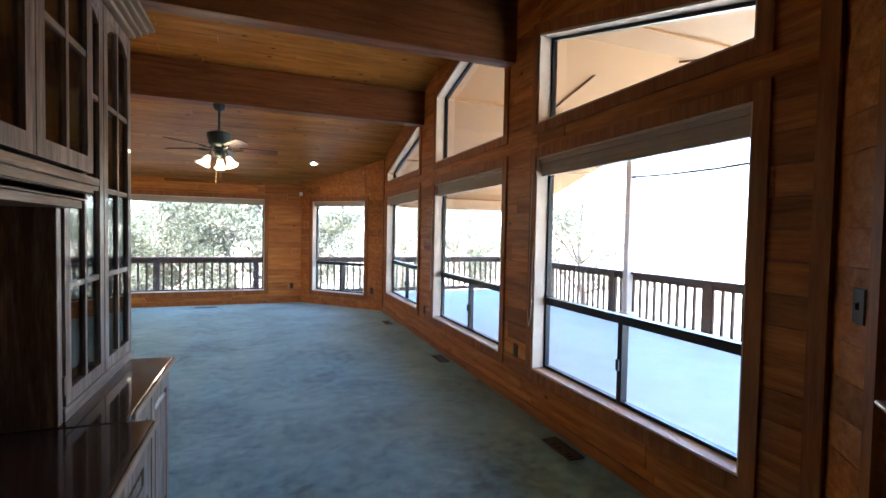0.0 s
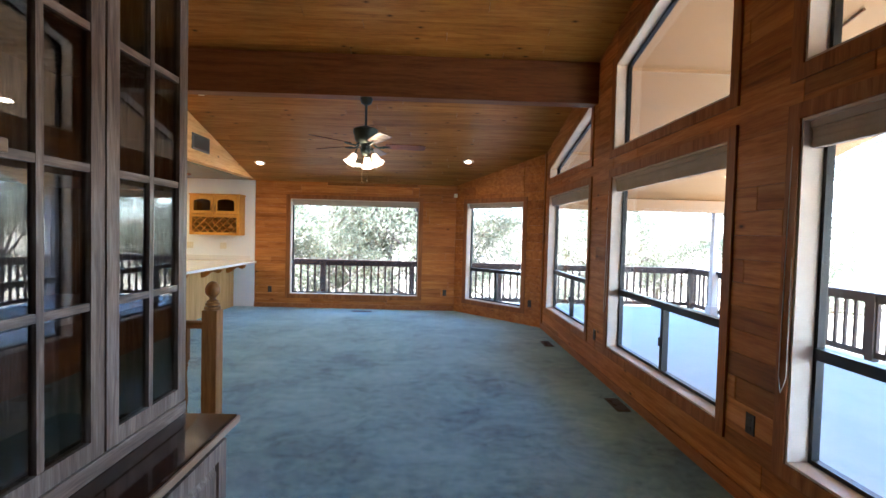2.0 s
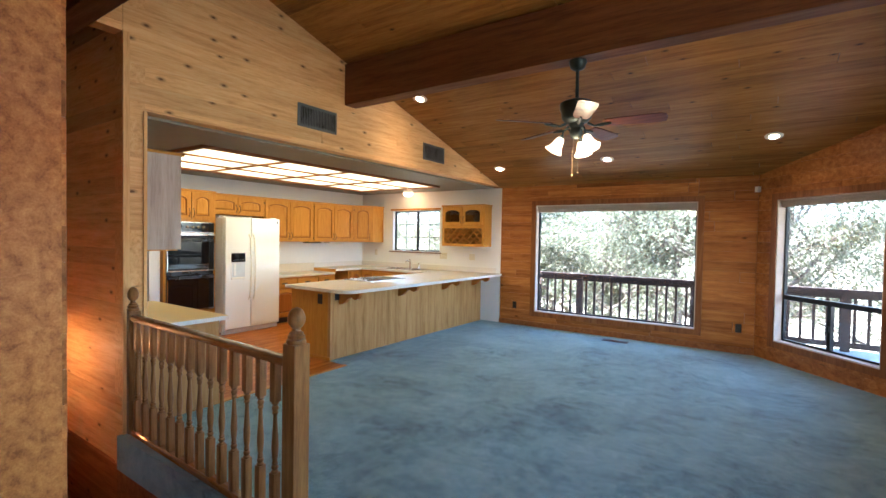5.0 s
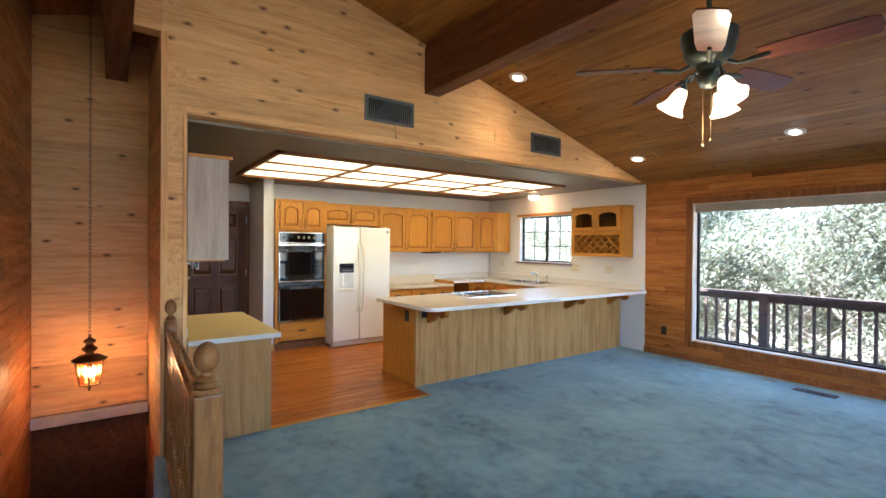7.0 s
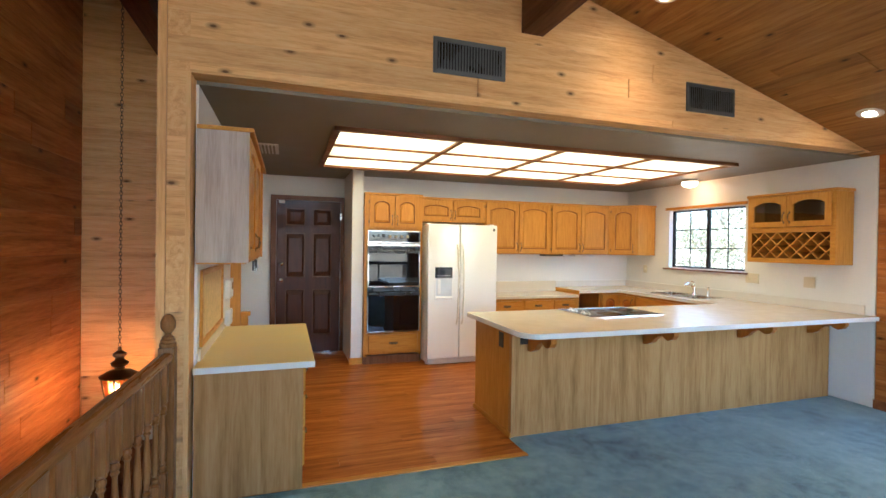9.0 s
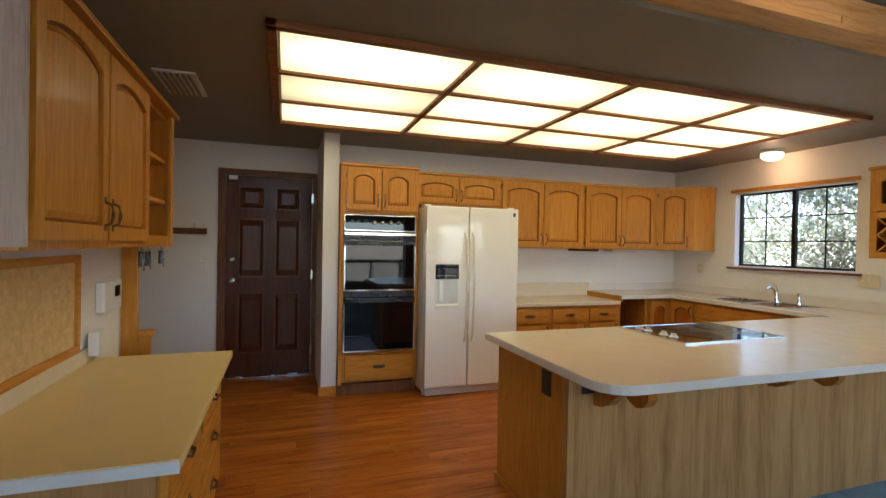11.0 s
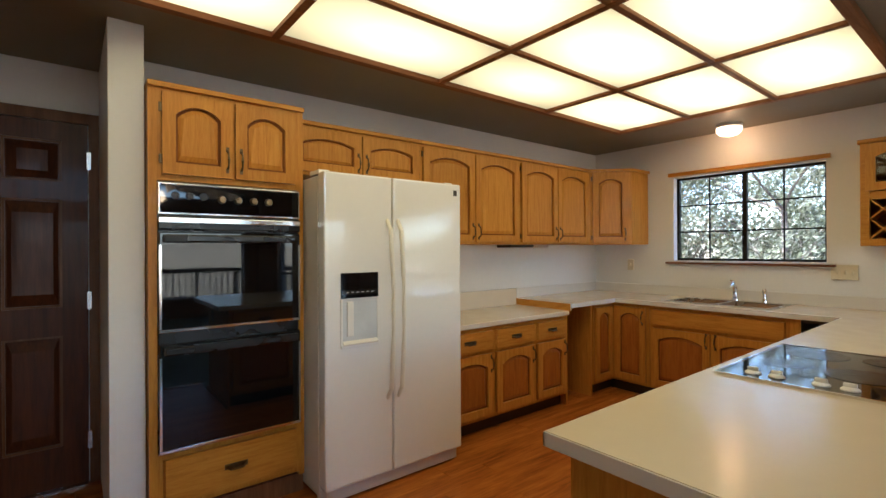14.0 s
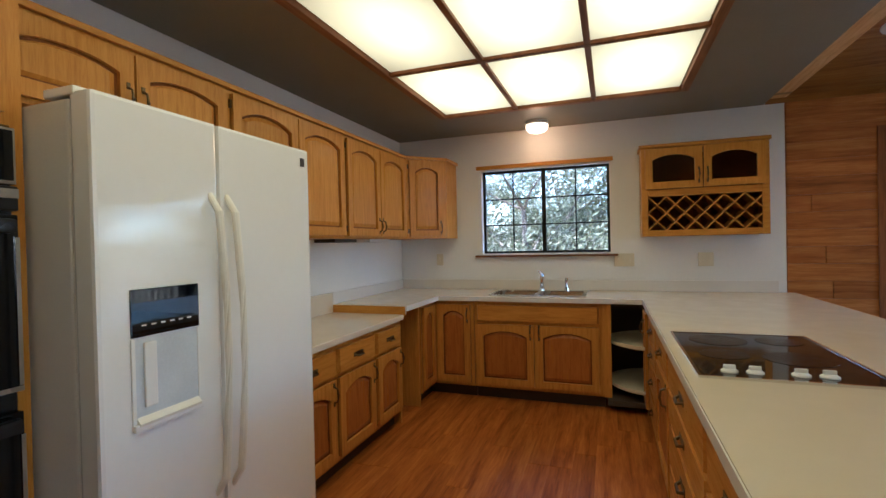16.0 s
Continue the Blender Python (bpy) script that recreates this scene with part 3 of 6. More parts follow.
# ground falling away from the house, with far hills
bm = bmesh.new()
N = 60
grid = []
for i in range(N + 1):
    row = []
    for j in range(N + 1):
        x = math.copysign(abs((i / N - 0.5) * 2) ** 2.6, i / N - 0.5) * 3000
        y = math.copysign(abs((j / N - 0.5) * 2) ** 2.6, j / N - 0.5) * 3000
        r = math.hypot(x, y)
        z = -3.0 - min(40, 0.05 * max(0, r - 14)) + 0.5 * noise.noise((x * 0.05, y * 0.05, 0))
        z += 130 * max(0, min(1, (r - 1200) / 1200)) * (0.55 + 0.45 * noise.noise((x * 0.0016, y * 0.0016, 3)))
        row.append(bm.verts.new((x, y, z)))
    grid.append(row)
for i in range(N):
    for j in range(N):
        bm.faces.new((grid[i][j], grid[i + 1][j], grid[i + 1][j + 1], grid[i][j + 1]))
structure("ground", bm, earth, "green and tan sloping ground with hills far off", "ground")

# ---- kitchen shell ----
OAK_D, OAK_M, OAK_L = (0.42, 0.168, 0.016), (0.54, 0.24, 0.028), (0.62, 0.305, 0.045)
oak_z = wood("honey_oak_upright", "z", OAK_D, OAK_M, OAK_L, 0.35, 0.25, grain=2.6, coat=0.06)
oak_h = wood("honey_oak_level", "y", OAK_D, OAK_M, OAK_L, 0.35, 0.25, grain=2.6, coat=0.06)
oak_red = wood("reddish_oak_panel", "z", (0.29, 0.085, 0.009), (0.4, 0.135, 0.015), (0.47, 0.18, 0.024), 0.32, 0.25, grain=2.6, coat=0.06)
oak_x = wood("honey_oak_cross", "x", OAK_D, OAK_M, OAK_L, 0.35, 0.25, grain=2.6, coat=0.06)
grey_oak = wood("weathered_oak_panel", "z", (0.29, 0.135, 0.035), (0.46, 0.236, 0.072), (0.56, 0.32, 0.115), 0.45, 0.3, grain=0.7)
floor_wood = wood("cherry_plank_floor", "y", (0.15, 0.034, 0.003), (0.36, 0.105, 0.008), (0.54, 0.2, 0.022), 0.36, 0.3, grain=0.9, relief=0.05)
laminate = plain("almond_laminate", (0.7, 0.61, 0.465), 0.2, vary=0.02, scale=8.0, relief=0.0, sheen=0.02)
laminate_edge = plain("pale_laminate_edge", (0.72, 0.68, 0.62), 0.35, vary=0.03)
desk_lam = plain("cream_desk_laminate", (0.8, 0.62, 0.25), 0.35, vary=0.04)
enamel = plain("white_enamel", (0.87, 0.86, 0.81), 0.11, vary=0.02, scale=1.5, relief=0.0, coat=0.6)
enamel_side = plain("textured_white_steel", (0.66, 0.63, 0.56), 0.45, vary=0.03, relief=0.15)
yellowed = plain("yellowed_plastic", (0.78, 0.74, 0.62), 0.35, vary=0.04)
black_glass = plain("black_oven_glass", (0.003, 0.004, 0.006), 0.03, vary=0.1, relief=0.0, sheen=0.005)
black_plastic = plain("black_plastic", (0.008, 0.008, 0.009), 0.28)
chrome = plain("bright_chrome", (0.75, 0.75, 0.76), 0.12, 1.0, vary=0.04, relief=0.0)
steel = plain("sink_steel", (0.55, 0.55, 0.54), 0.25, 1.0, vary=0.06)
brass = plain("antique_brass", (0.16, 0.11, 0.055), 0.4, 1.0, vary=0.2)
dark_door = wood("dark_mahogany_door", "z", (0.042, 0.011, 0.003), (0.08, 0.022, 0.006), (0.115, 0.034, 0.01), 0.36, 0.1, relief=0.04, coat=0.05)
door_trim = wood("brown_door_casing", "z", (0.1, 0.042, 0.018), (0.16, 0.07, 0.03), (0.22, 0.1, 0.045), 0.4, 0.2)
ivory = plain("ivory_plastic", (0.7, 0.63, 0.46), 0.4, vary=0.03)
white_plastic = plain("white_plastic", (0.78, 0.78, 0.76), 0.4, vary=0.03)
black_plate = plain("dark_brown_plate", (0.03, 0.022, 0.018), 0.4)
# dark brown that carries the shade inside the open cabinets
inside = plain("shade_dark_cabinet_inside", (0.07, 0.05, 0.035), 0.7)

kf = structure("floor_kitchen", box(-6.55, HEAD - 0.05, 4.3, NORTH + 0.1, -0.2, -0.008), beam_wood, "cherry-coloured wood plank floor", "floor")
structure("floor_hall", box(-6.55, -4.2, 2.5, 4.3, -0.2, -0.008), beam_wood, "cherry-coloured hall floor", "floor")
structure("floor_threshold", box(HEAD - 0.09, HEAD - 0.04, 4.36, 6.5, -0.02, 0.008, 0.003), oak_h, "thin wooden strip between planks and carpet", "trim")
structure("floor_edge_peninsula", box(-3.04, HEAD - 0.05, 6.505, NORTH, -0.2, 0.0), carpet, "carpet running under the counter overhang", "floor")
structure("floor_edge", box(HEAD - 0.05, HEAD + 0.01, 4.36, NORTH, -0.2, 0.0), carpet, "carpet running up to the kitchen planks", "floor")
structure("ceiling_hall", box(-6.55, -4.2, 2.5, 4.36, KCEIL, KCEIL + 0.1), kit_ceil, "flat cream hall ceiling with its shade put into the colour", "ceiling")
structure("ceiling_kitchen", box(-6.55, HEAD - 0.13, 4.36, NORTH + 0.1, KCEIL, KCEIL + 0.1), kit_ceil, "flat cream kitchen ceiling with its shade put into the colour", "ceiling")
structure("wall_kitchen_west", box(-6.2, -6.05, 5.76, NORTH + 0.1, -0.1, 2.5), white_wall, "white painted kitchen wall", "wall")
structure("wall_door", box(-6.55, -6.4, 2.5, 5.62, -0.1, 2.5), white_wall, "white painted wall round the back door", "wall")
structure("wall_stub", box(-6.55, -5.57, 5.62, 5.76, -0.1, 2.5, 0.004), white_wall, "narrow white stub wall beside the ovens", "wall")
structure("wall_desk", box(-4.47, HEAD - 0.134, 4.352, 4.372, -0.1, KCEIL), white_wall, "white painted wall behind the desk counter", "wall")
structure("wall_hall_east", box(-4.47, -4.2, 2.5, 4.352, -0.1, 2.5), white_wall, "white painted hall wall", "wall")
structure("wall_hall_south", box(-6.55, -4.2, 2.4, 2.5, -0.1, 2.5), white_wall, "white painted wall closing the hall", "wall")
knorth = Plane((0, NORTH, 0), (1, 0, 0), (0, -1, 0))
KW = (-5.19, -3.98, 1.2, 2.03)
structure("wall_kitchen_north", ring_on(Plane((0, NORTH - 0.016, 0), (1, 0, 0), (0, -1, 0)), rect(-6.2, HEAD + 0.015, -0.1, 2.5), rect(*KW), -0.13, -0.016), white_wall,
          "white painted wall with the sink window", "wall")
structure("baseboard_stub", box(-5.59, -5.555, 5.6, 5.78, 0.0, 0.08, 0.004), oak_h, "wooden baseboard round the stub wall", "baseboard")

# kitchen window with a grid of small panes
kwin = thing("window_9", (-4.58, NORTH, 1.2), "dark-framed sliding kitchen window with gridded panes", "window", "", "structure")
kh = rect(*KW)
part("reveal", ring_on(knorth, kh, grown(kh, -0.012), -0.12, -0.001), white_wall, kwin)
part("window_sill", box(KW[0] - 0.05, KW[1] + 0.05, NORTH - 0.05, NORTH + 0.0, KW[2] - 0.022, KW[2] - 0.002, 0.004), door_trim, kwin, "thin brown wooden sill")
part("head_trim", box(KW[0] - 0.03, KW[1] + 0.02, NORTH - 0.03, NORTH - 0.012, KW[3], KW[3] + 0.035), oak_x, kwin, "wooden blind rail over the window")
part("window_frame", ring_on(knorth, grown(kh, -0.012), grown(kh, -0.034), -0.11, -0.07), black_alu, kwin)
mu = (KW[0] + KW[1]) / 2
part("mullion", slab_on(knorth, mu - 0.018, mu + 0.018, KW[2] + 0.03, KW[3] - 0.03, -0.11, -0.07), black_alu, kwin)
for a, b in ((KW[0] + 0.034, mu - 0.018), (mu + 0.018, KW[1] - 0.034)):
    p = part("pane", slab_on(knorth, a, b, KW[2] + 0.034, KW[3] - 0.034, -0.094, -0.09), glass, kwin)
    p.visible_shadow = False
    m = (a + b) / 2
    part("muntin", slab_on(knorth, m - 0.006, m + 0.006, KW[2] + 0.034, KW[3] - 0.034, -0.088, -0.08), black_alu, kwin)
    for k in (1, 2):
        z = KW[2] + 0.034 + (KW[3] - KW[2] - 0.068) * k / 3
        part("muntin", slab_on(knorth, a, b, z - 0.006, z + 0.006, -0.088, -0.08), black_alu, kwin)

# luminous ceiling panel
LX0, LX1, LY0, LY1 = -5.30, -3.46, 5.2, 9.35
lp_frame = wood("brown_light_frame", "y", (0.16, 0.06, 0.022), (0.26, 0.105, 0.038), (0.34, 0.15, 0.06), 0.4, 0.2)
diffuser = glow("fluorescent_diffuser", (1.0, 0.77, 0.35), 1.0)
nt = diffuser.node_tree
gen = nd(nt, "ShaderNodeTexCoord").outputs["Generated"]
gc = nd(nt, "ShaderNodeVectorMath", operation="SUBTRACT")
gc.inputs[1].default_value = (0.5, 0.5, 0.5)
nt.links.new(gen, gc.inputs[0])
gs = nd(nt, "ShaderNodeVectorMath", operation="MULTIPLY")
gs.inputs[1].default_value = (1.0, 1.0, 0.0)
nt.links.new(gc.outputs[0], gs.inputs[0])
gl = nd(nt, "ShaderNodeVectorMath", operation="LENGTH")
nt.links.new(gs.outputs[0], gl.inputs[0])
LAMP_K = 0.34
em = ramp(nt, gl.outputs["Value"], [(0.06, (1.0, 1.0, 1.0)), (0.4, (0.52, 0.52, 0.52)), (0.7, (0.2, 0.2, 0.2))])
vary = math_(nt, "ADD", math_(nt, "MULTIPLY", nd(nt, "ShaderNodeObjectInfo").outputs["Random"], 0.5), 0.75)
nt.links.new(math_(nt, "MULTIPLY", math_(nt, "MULTIPLY", em, vary), LAMP_K), nt.nodes["Principled BSDF"].inputs["Emission Strength"])
lp = thing("ceiling_light_panel", (-4.39, 7.35, 2.38), "brown-framed fluorescent ceiling light with twelve cream diffusers", "ceiling light")
bm = bmesh.new()
for a in ((LX0, LX0 + 0.05, LY0, LY1), (LX1 - 0.05, LX1, LY0, LY1), (LX0, LX1, LY0, LY0 + 0.05), (LX0, LX1, LY1 - 0.05, LY1)):
    solid(bm, *a, KCEIL - 0.035, KCEIL, 0.004)
part("frame", bm, lp_frame, lp)
dx, dy = (LX1 - LX0 - 0.1) / 3, (LY1 - LY0 - 0.1) / 4
for i in (1, 2):
    x = LX0 + 0.05 + i * dx
    part("crossbar", box(x - 0.017, x + 0.017, LY0 + 0.05, LY1 - 0.05, KCEIL - 0.03, KCEIL - 0.004, 0.003), lp_frame, lp)
for j in (1, 2, 3):
    y = LY0 + 0.05 + j * dy
    part("crossbar", box(LX0 + 0.05, LX1 - 0.05, y - 0.02, y + 0.02, KCEIL - 0.032, KCEIL - 0.004, 0.003), lp_frame, lp)
for i in range(3):
    for j in range(4):
        x, y = LX0 + 0.05 + i * dx, LY0 + 0.05 + j * dy
        part("diffuser", box(x + 0.012, x + dx - 0.012, y + 0.012, y + dy - 0.012, KCEIL - 0.012, KCEIL - 0.004), diffuser, lp)


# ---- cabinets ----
# darker oak holding both the groove stain and the groove's shadow
stain_shade_oak = wood("stained_and_shaded_oak", "z", (0.13, 0.038, 0.005), (0.19, 0.062, 0.008), (0.24, 0.085, 0.012), 0.45, 0.15, grain=2.6)


def door_front(parent, pl, u0, u1, v0, v1, d, mat, handle=None, arch=True, glazed=False, name="door", panel=None):
    """A framed cabinet door with an arched raised panel."""
    f = part(name, slab_on(pl, u0, u1, v0, v1, d, d + (0.005 if not glazed else 0.003)), glass_dark if glazed else stain_shade_oak, parent)
    s = min(0.055, (u1 - u0) * 0.2)
    rise = min(0.045, (v1 - v0) * 0.12) if arch else 0.0
    bm = bmesh.new()
    e = d + 0.022
    slab_on(pl, u0, u0 + s, v0, v1, d, e, bm)
    slab_on(pl, u1 - s, u1, v0, v1, d, e, bm)
    slab_on(pl, u0 + s, u1 - s, v0, v0 + s, d, e, bm)
    n = 10 if arch else 1
    a, b = u0 + s, u1 - s
    for i in range(n):
        p, q = a + (b - a) * i / n, a + (b - a) * (i + 1) / n
        hp, hq = (v1 - s - rise * abs(2 * k / n - 1) ** 2.2 for k in (i, i + 1))
        prism(bm, [pl.at(u, v, d) for u, v in ((p, hp), (q, hq), (q, v1), (p, v1))], pl.n * 0.022)
    part("door_frame", bm, mat, f)
    if not glazed:
        out = [(a + 0.009, v0 + s + 0.009), (b - 0.009, v0 + s + 0.009)]
        for i in range(n, -1, -1):
            u = a + 0.009 + (b - a - 0.018) * i / n
            out.append((u, v1 - s - 0.009 - rise * abs(2 * i / n - 1) ** 2.2))
        part("raised_panel", prism(bmesh.new(), [pl.at(u, v, d + 0.004) for u, v in out], pl.n * 0.011, 0.028), panel or mat, f)
    if handle:
        hu, hv = handle
        bm = bmesh.new()
        tube(bm, [pl.at(hu, hv - 0.045, e), pl.at(hu, hv - 0.035, e + 0.022), pl.at(hu, hv, e + 0.028), pl.at(hu, hv + 0.035, e + 0.022), pl.at(hu, hv + 0.045, e)], [0.006, 0.005, 0.007, 0.005, 0.006], 6)
        solid_ends = (hv - 0.052, hv + 0.052)
        for z in solid_ends:
            slab_on(pl, hu - 0.007, hu + 0.007, z - 0.012, z + 0.012, e - 0.001, e + 0.004, bm)
        part("handle", bm, brass, f, "antique brass pull handle")
    return f


def drawer_front(parent, pl, u0, u1, v0, v1, d, mat, pull=True):
    f = part("drawer", prism(bmesh.new(), [pl.at(u, v, d) for u, v in rect(u0, u1, v0, v1)], pl.n * 0.02, 0.008), mat, parent)
    if pull:
        m, h = (u0 + u1) / 2, (v0 + v1) / 2
        bm = bmesh.new()
        tube(bm, [pl.at(m - 0.045, h, d + 0.018), pl.at(m - 0.03, h - 0.008, d + 0.04), pl.at(m + 0.03, h - 0.008, d + 0.04), pl.at(m + 0.045, h, d + 0.018)], 0.006, 6)
        slab_on(pl, m - 0.055, m + 0.055, h - 0.012, h + 0.014, d + 0.019, d + 0.023, bm)
        part("handle", bm, brass, f, "antique brass drawer pull")
    return f


def hinges(parent, pl, u, v0, v1, d):
    for v in (v0 + 0.07, v1 - 0.07):
        part("hinge", slab_on(pl, u - 0.006, u + 0.006, v - 0.02, v + 0.02, d, d + 0.012), brass, parent)


glass_dark = glass_material("dark_cabinet_glass", 0.02, (0.75, 0.7, 0.6), 0.06)
wup = Plane((-5.72, 0, 0), (0, 1, 0), (1, 0, 0))


def upper_unit(y0, y1, z0, label, doors=2):
    c = thing("wall_cabinet", (-5.88, (y0 + y1) / 2, z0), label, "cabinet", "kitchen wall cabinets")
    part("body", box(-6.05, -5.72, y0 + 0.001, y1 - 0.001, z0, 2.09), oak_z, c)
    part("cornice", box(-6.05, -5.70, y0, y1, 2.09, 2.115, 0.004), oak_h, c)
    w = (y1 - y0 - 0.05) / doors
    for i in range(doors):
        a = y0 + 0.02 + i * (w + 0.01)
        hu = a + w - 0.025 if i == 0 else a + 0.025
        door_front(c, wup, a, a + w, z0 + 0.02, 2.07, 0.001, oak_z, (hu, z0 + 0.1))
        hinges(c, wup, a - 0.004 if i == 0 else a + w + 0.004, z0, 2.09, 0.001)
    return c


upper_unit(6.5, 7.45, 1.79, "honey oak cabinet with arched doors above the fridge")
upper_unit(7.45, 8.49, 1.37, "honey oak wall cabinet with two arched doors")
upper_unit(8.49, 9.5, 1.37, "honey oak wall cabinet with two arched doors")
cc = thing("corner_wall_cabinet", (-5.8, 9.9, 1.37), "honey oak corner wall cabinet with a slanting door", "cabinet", "kitchen wall cabinets")
foot = [(-6.045, 9.502), (-5.72, 9.502), (-5.43, 9.80), (-5.43, 10.112), (-6.045, 10.112)]
part("body", prism(bmesh.new(), [(x, y, 1.37) for x, y in foot], (0, 0, 0.72)), oak_z, cc)
part("cornice", prism(bmesh.new(), [(x, y, 2.09) for x, y in [(-6.045, 9.502), (-5.70, 9.502), (-5.41, 9.79), (-5.41, 10.112), (-6.045, 10.112)]], (0, 0, 0.025)), oak_h, cc)
diag = Plane((-5.72, 9.502, 0), (0.29, 0.298, 0), (0.298, -0.29, 0))
door_front(cc, diag, 0.04, 0.375, 1.39, 2.07, 0.001, oak_z, (0.345, 1.47))
hinges(cc, diag, 0.03, 1.37, 2.09, 0.001)
ul = thing("under_cabinet_light", (-5.85, 8.75, 1.33), "slim dark under-cabinet light fitting", "light fitting")
part("housing", box(-5.95, -5.78, 8.45, 8.75, 1.345, 1.37, 0.005), black_plate, ul)
part("housing", box(-5.95, -5.78, 8.95, 9.3, 1.345, 1.37, 0.005), white_plastic, ul)

# double oven in its tall cabinet
wov = Plane((-5.5, 0, 0), (0, 1, 0), (1, 0, 0))
oc = thing("oven_cabinet", (-5.78, 6.12, 0.0), "tall honey oak cabinet housing a double oven", "cabinet")
for a in ((-6.05, -5.5, 5.765, 5.80, 0.1, 2.09), (-6.05, -5.5, 6.465, 6.495, 0.1, 2.09), (-6.05, -5.5, 5.80, 6.465, 1.66, 2.09), (-6.05, -5.5, 5.80, 6.465, 0.12, 0.385), (-6.05, -5.9, 5.80, 6.465, 0.385, 1.66)):
    part("carcass_panel", box(*a), oak_z, oc)
part("plinth", box(-6.05, -5.52, 5.765, 6.495, 0.0, 0.1), door_trim, oc)
part("cornice", box(-6.05, -5.48, 5.762, 6.497, 2.09, 2.115, 0.004), oak_h, oc)
for a, b, h in ((5.82, 6.125, 6.10), (6.14, 6.445, 6.165)):
    door_front(oc, wov, a, b, 1.69, 2.07, 0.001, oak_z, (h, 1.78))
hinges(oc, wov, 5.814, 1.69, 2.07, 0.001)
drawer_front(oc, wov, 5.82, 6.45, 0.15, 0.365, 0.001, oak_h)
brass_knob = plain("gilt_knob", (0.3, 0.22, 0.12), 0.3, 1.0, relief=0.0)
ov = thing("double_oven", (-5.7, 6.13, 0.39), "built-in black glass double oven with chrome trim", "oven")
part("housing", box(-5.9, -5.497, 5.803, 6.462, 0.39, 1.655), black_plastic, ov)
part("control_panel", box(-5.497, -5.475, 5.80, 6.465, 1.50, 1.65, 0.004), chrome, ov, "chrome control panel")
part("display", box(-5.476, -5.470, 5.808, 6.457, 1.51, 1.642, 0.002), black_glass, ov)
part("chrome_strip", box(-5.469, -5.462, 5.802, 6.463, 1.462, 1.488, 0.003), chrome, ov)
for k in range(4):
    y = 6.07 + 0.075 * k
    part("knob", lathe(bmesh.new(), [(0.019, 0), (0.019, 0.012), (0.014, 0.026)], (-5.470, y, 1.58), "x", 14), brass_knob, ov)
for k in range(3):
    part("dial", lathe(bmesh.new(), [(0.018, 0), (0.018, 0.004)], (-5.470, 5.87 + 0.06 * k, 1.59), "x", 14), black_plastic, ov)
part("vent", box(-5.497, -5.468, 5.80, 6.465, 1.43, 1.495, 0.006), black_plastic, ov)
for z0, z1, nm in ((0.955, 1.42, "upper oven door"), (0.40, 0.90, "lower oven door")):
    dr = part("oven_door", box(-5.497, -5.468, 5.803, 6.462, z0, z1, 0.005), black_glass, ov, "black glass " + nm)
    part("chrome_trim", box(-5.47, -5.462, 5.803, 6.462, z0, z0 + 0.014, 0.002), chrome, dr)
    part("handle", box(-5.47, -5.435, 5.82, 6.445, z1 - 0.05, z1 - 0.012, 0.008), black_plastic, dr)
    for y in (5.803, 6.452):
        part("side_trim", box(-5.47, -5.464, y, y + 0.010, z0 + 0.015, z1 - 0.06), chrome, dr)

# fridge
fr = thing("fridge", (-5.6, 6.96, 0.0), "white side-by-side fridge freezer with ice dispenser", "fridge")
part("cabinet", box(-6.03, -5.33, 6.505, 7.415, 0.03, 1.725, 0.008), enamel_side, fr)
part("kickplate", box(-5.36, -5.27, 6.52, 7.40, 0.012, 0.075, 0.004), enamel_side, fr)
for y in (6.53, 7.37):
    part("foot", lathe(bmesh.new(), [(0.02, 0.0), (0.02, 0.03)], (-5.36, y, 0.0), "z", 10), enamel_side, fr)
    part("hinge_cap", box(-5.42, -5.30, y - 0.03, y + 0.03, 1.73, 1.755, 0.005), enamel, fr)
fd = part("freezer_door", box(-5.322, -5.24, 6.502, 6.908, 0.085, 1.74, 0.012), enamel, fr, "glossy white freezer door")
rd = part("fridge_door", box(-5.322, -5.24, 6.918, 7.418, 0.085, 1.74, 0.012), enamel, fr, "glossy white fridge door")
for d_, y in ((fd, 6.878), (rd, 6.948)):
    bm = bmesh.new()
    tube(bm, [(-5.245, y, 0.5), (-5.205, y, 0.56), (-5.185, y, 0.8), (-5.18, y, 1.0), (-5.185, y, 1.2), (-5.205, y, 1.44), (-5.245, y, 1.5)], [0.011, 0.013, 0.013, 0.013, 0.013, 0.013, 0.011], 10)
    part("handle", bm, yellowed, d_, "long bowed handle, faintly yellowed")
dsp = part("dispenser", box(-5.241, -5.235, 6.59, 6.815, 1.075, 1.21, 0.003), black_glass, fd, "black dispenser control panel")
bm = bmesh.new()
for a in ((-5.241, -5.234, 6.588, 6.60, 0.83, 1.073), (-5.241, -5.234, 6.805, 6.817, 0.83, 1.073), (-5.241, -5.225, 6.588, 6.817, 0.815, 0.835)):
    solid(bm, *a, 0.003)
part("dispenser_surround", bm, enamel, fd)
part("dispenser_cavity", prism(bmesh.new(), [(-5.2405, 6.60, 0.835), (-5.2405, 6.805, 0.835), (-5.2405, 6.805, 1.073), (-5.2405, 6.60, 1.073)], (0.004, 0, 0)), plain("shaded_white_plastic", (0.62, 0.65, 0.66), 0.35), fd)
part("dispenser_paddle", box(-5.236, -5.226, 6.622, 6.66, 0.875, 1.06, 0.005), enamel, fd)
part("drip_tray", prism(bmesh.new(), [(-5.2405, 6.60, 0.822), (-5.224, 6.60, 0.828), (-5.222, 6.60, 0.836), (-5.2405, 6.60, 0.856)], (0, 0.206, 0)), yellowed, fd, "yellowed drip tray")
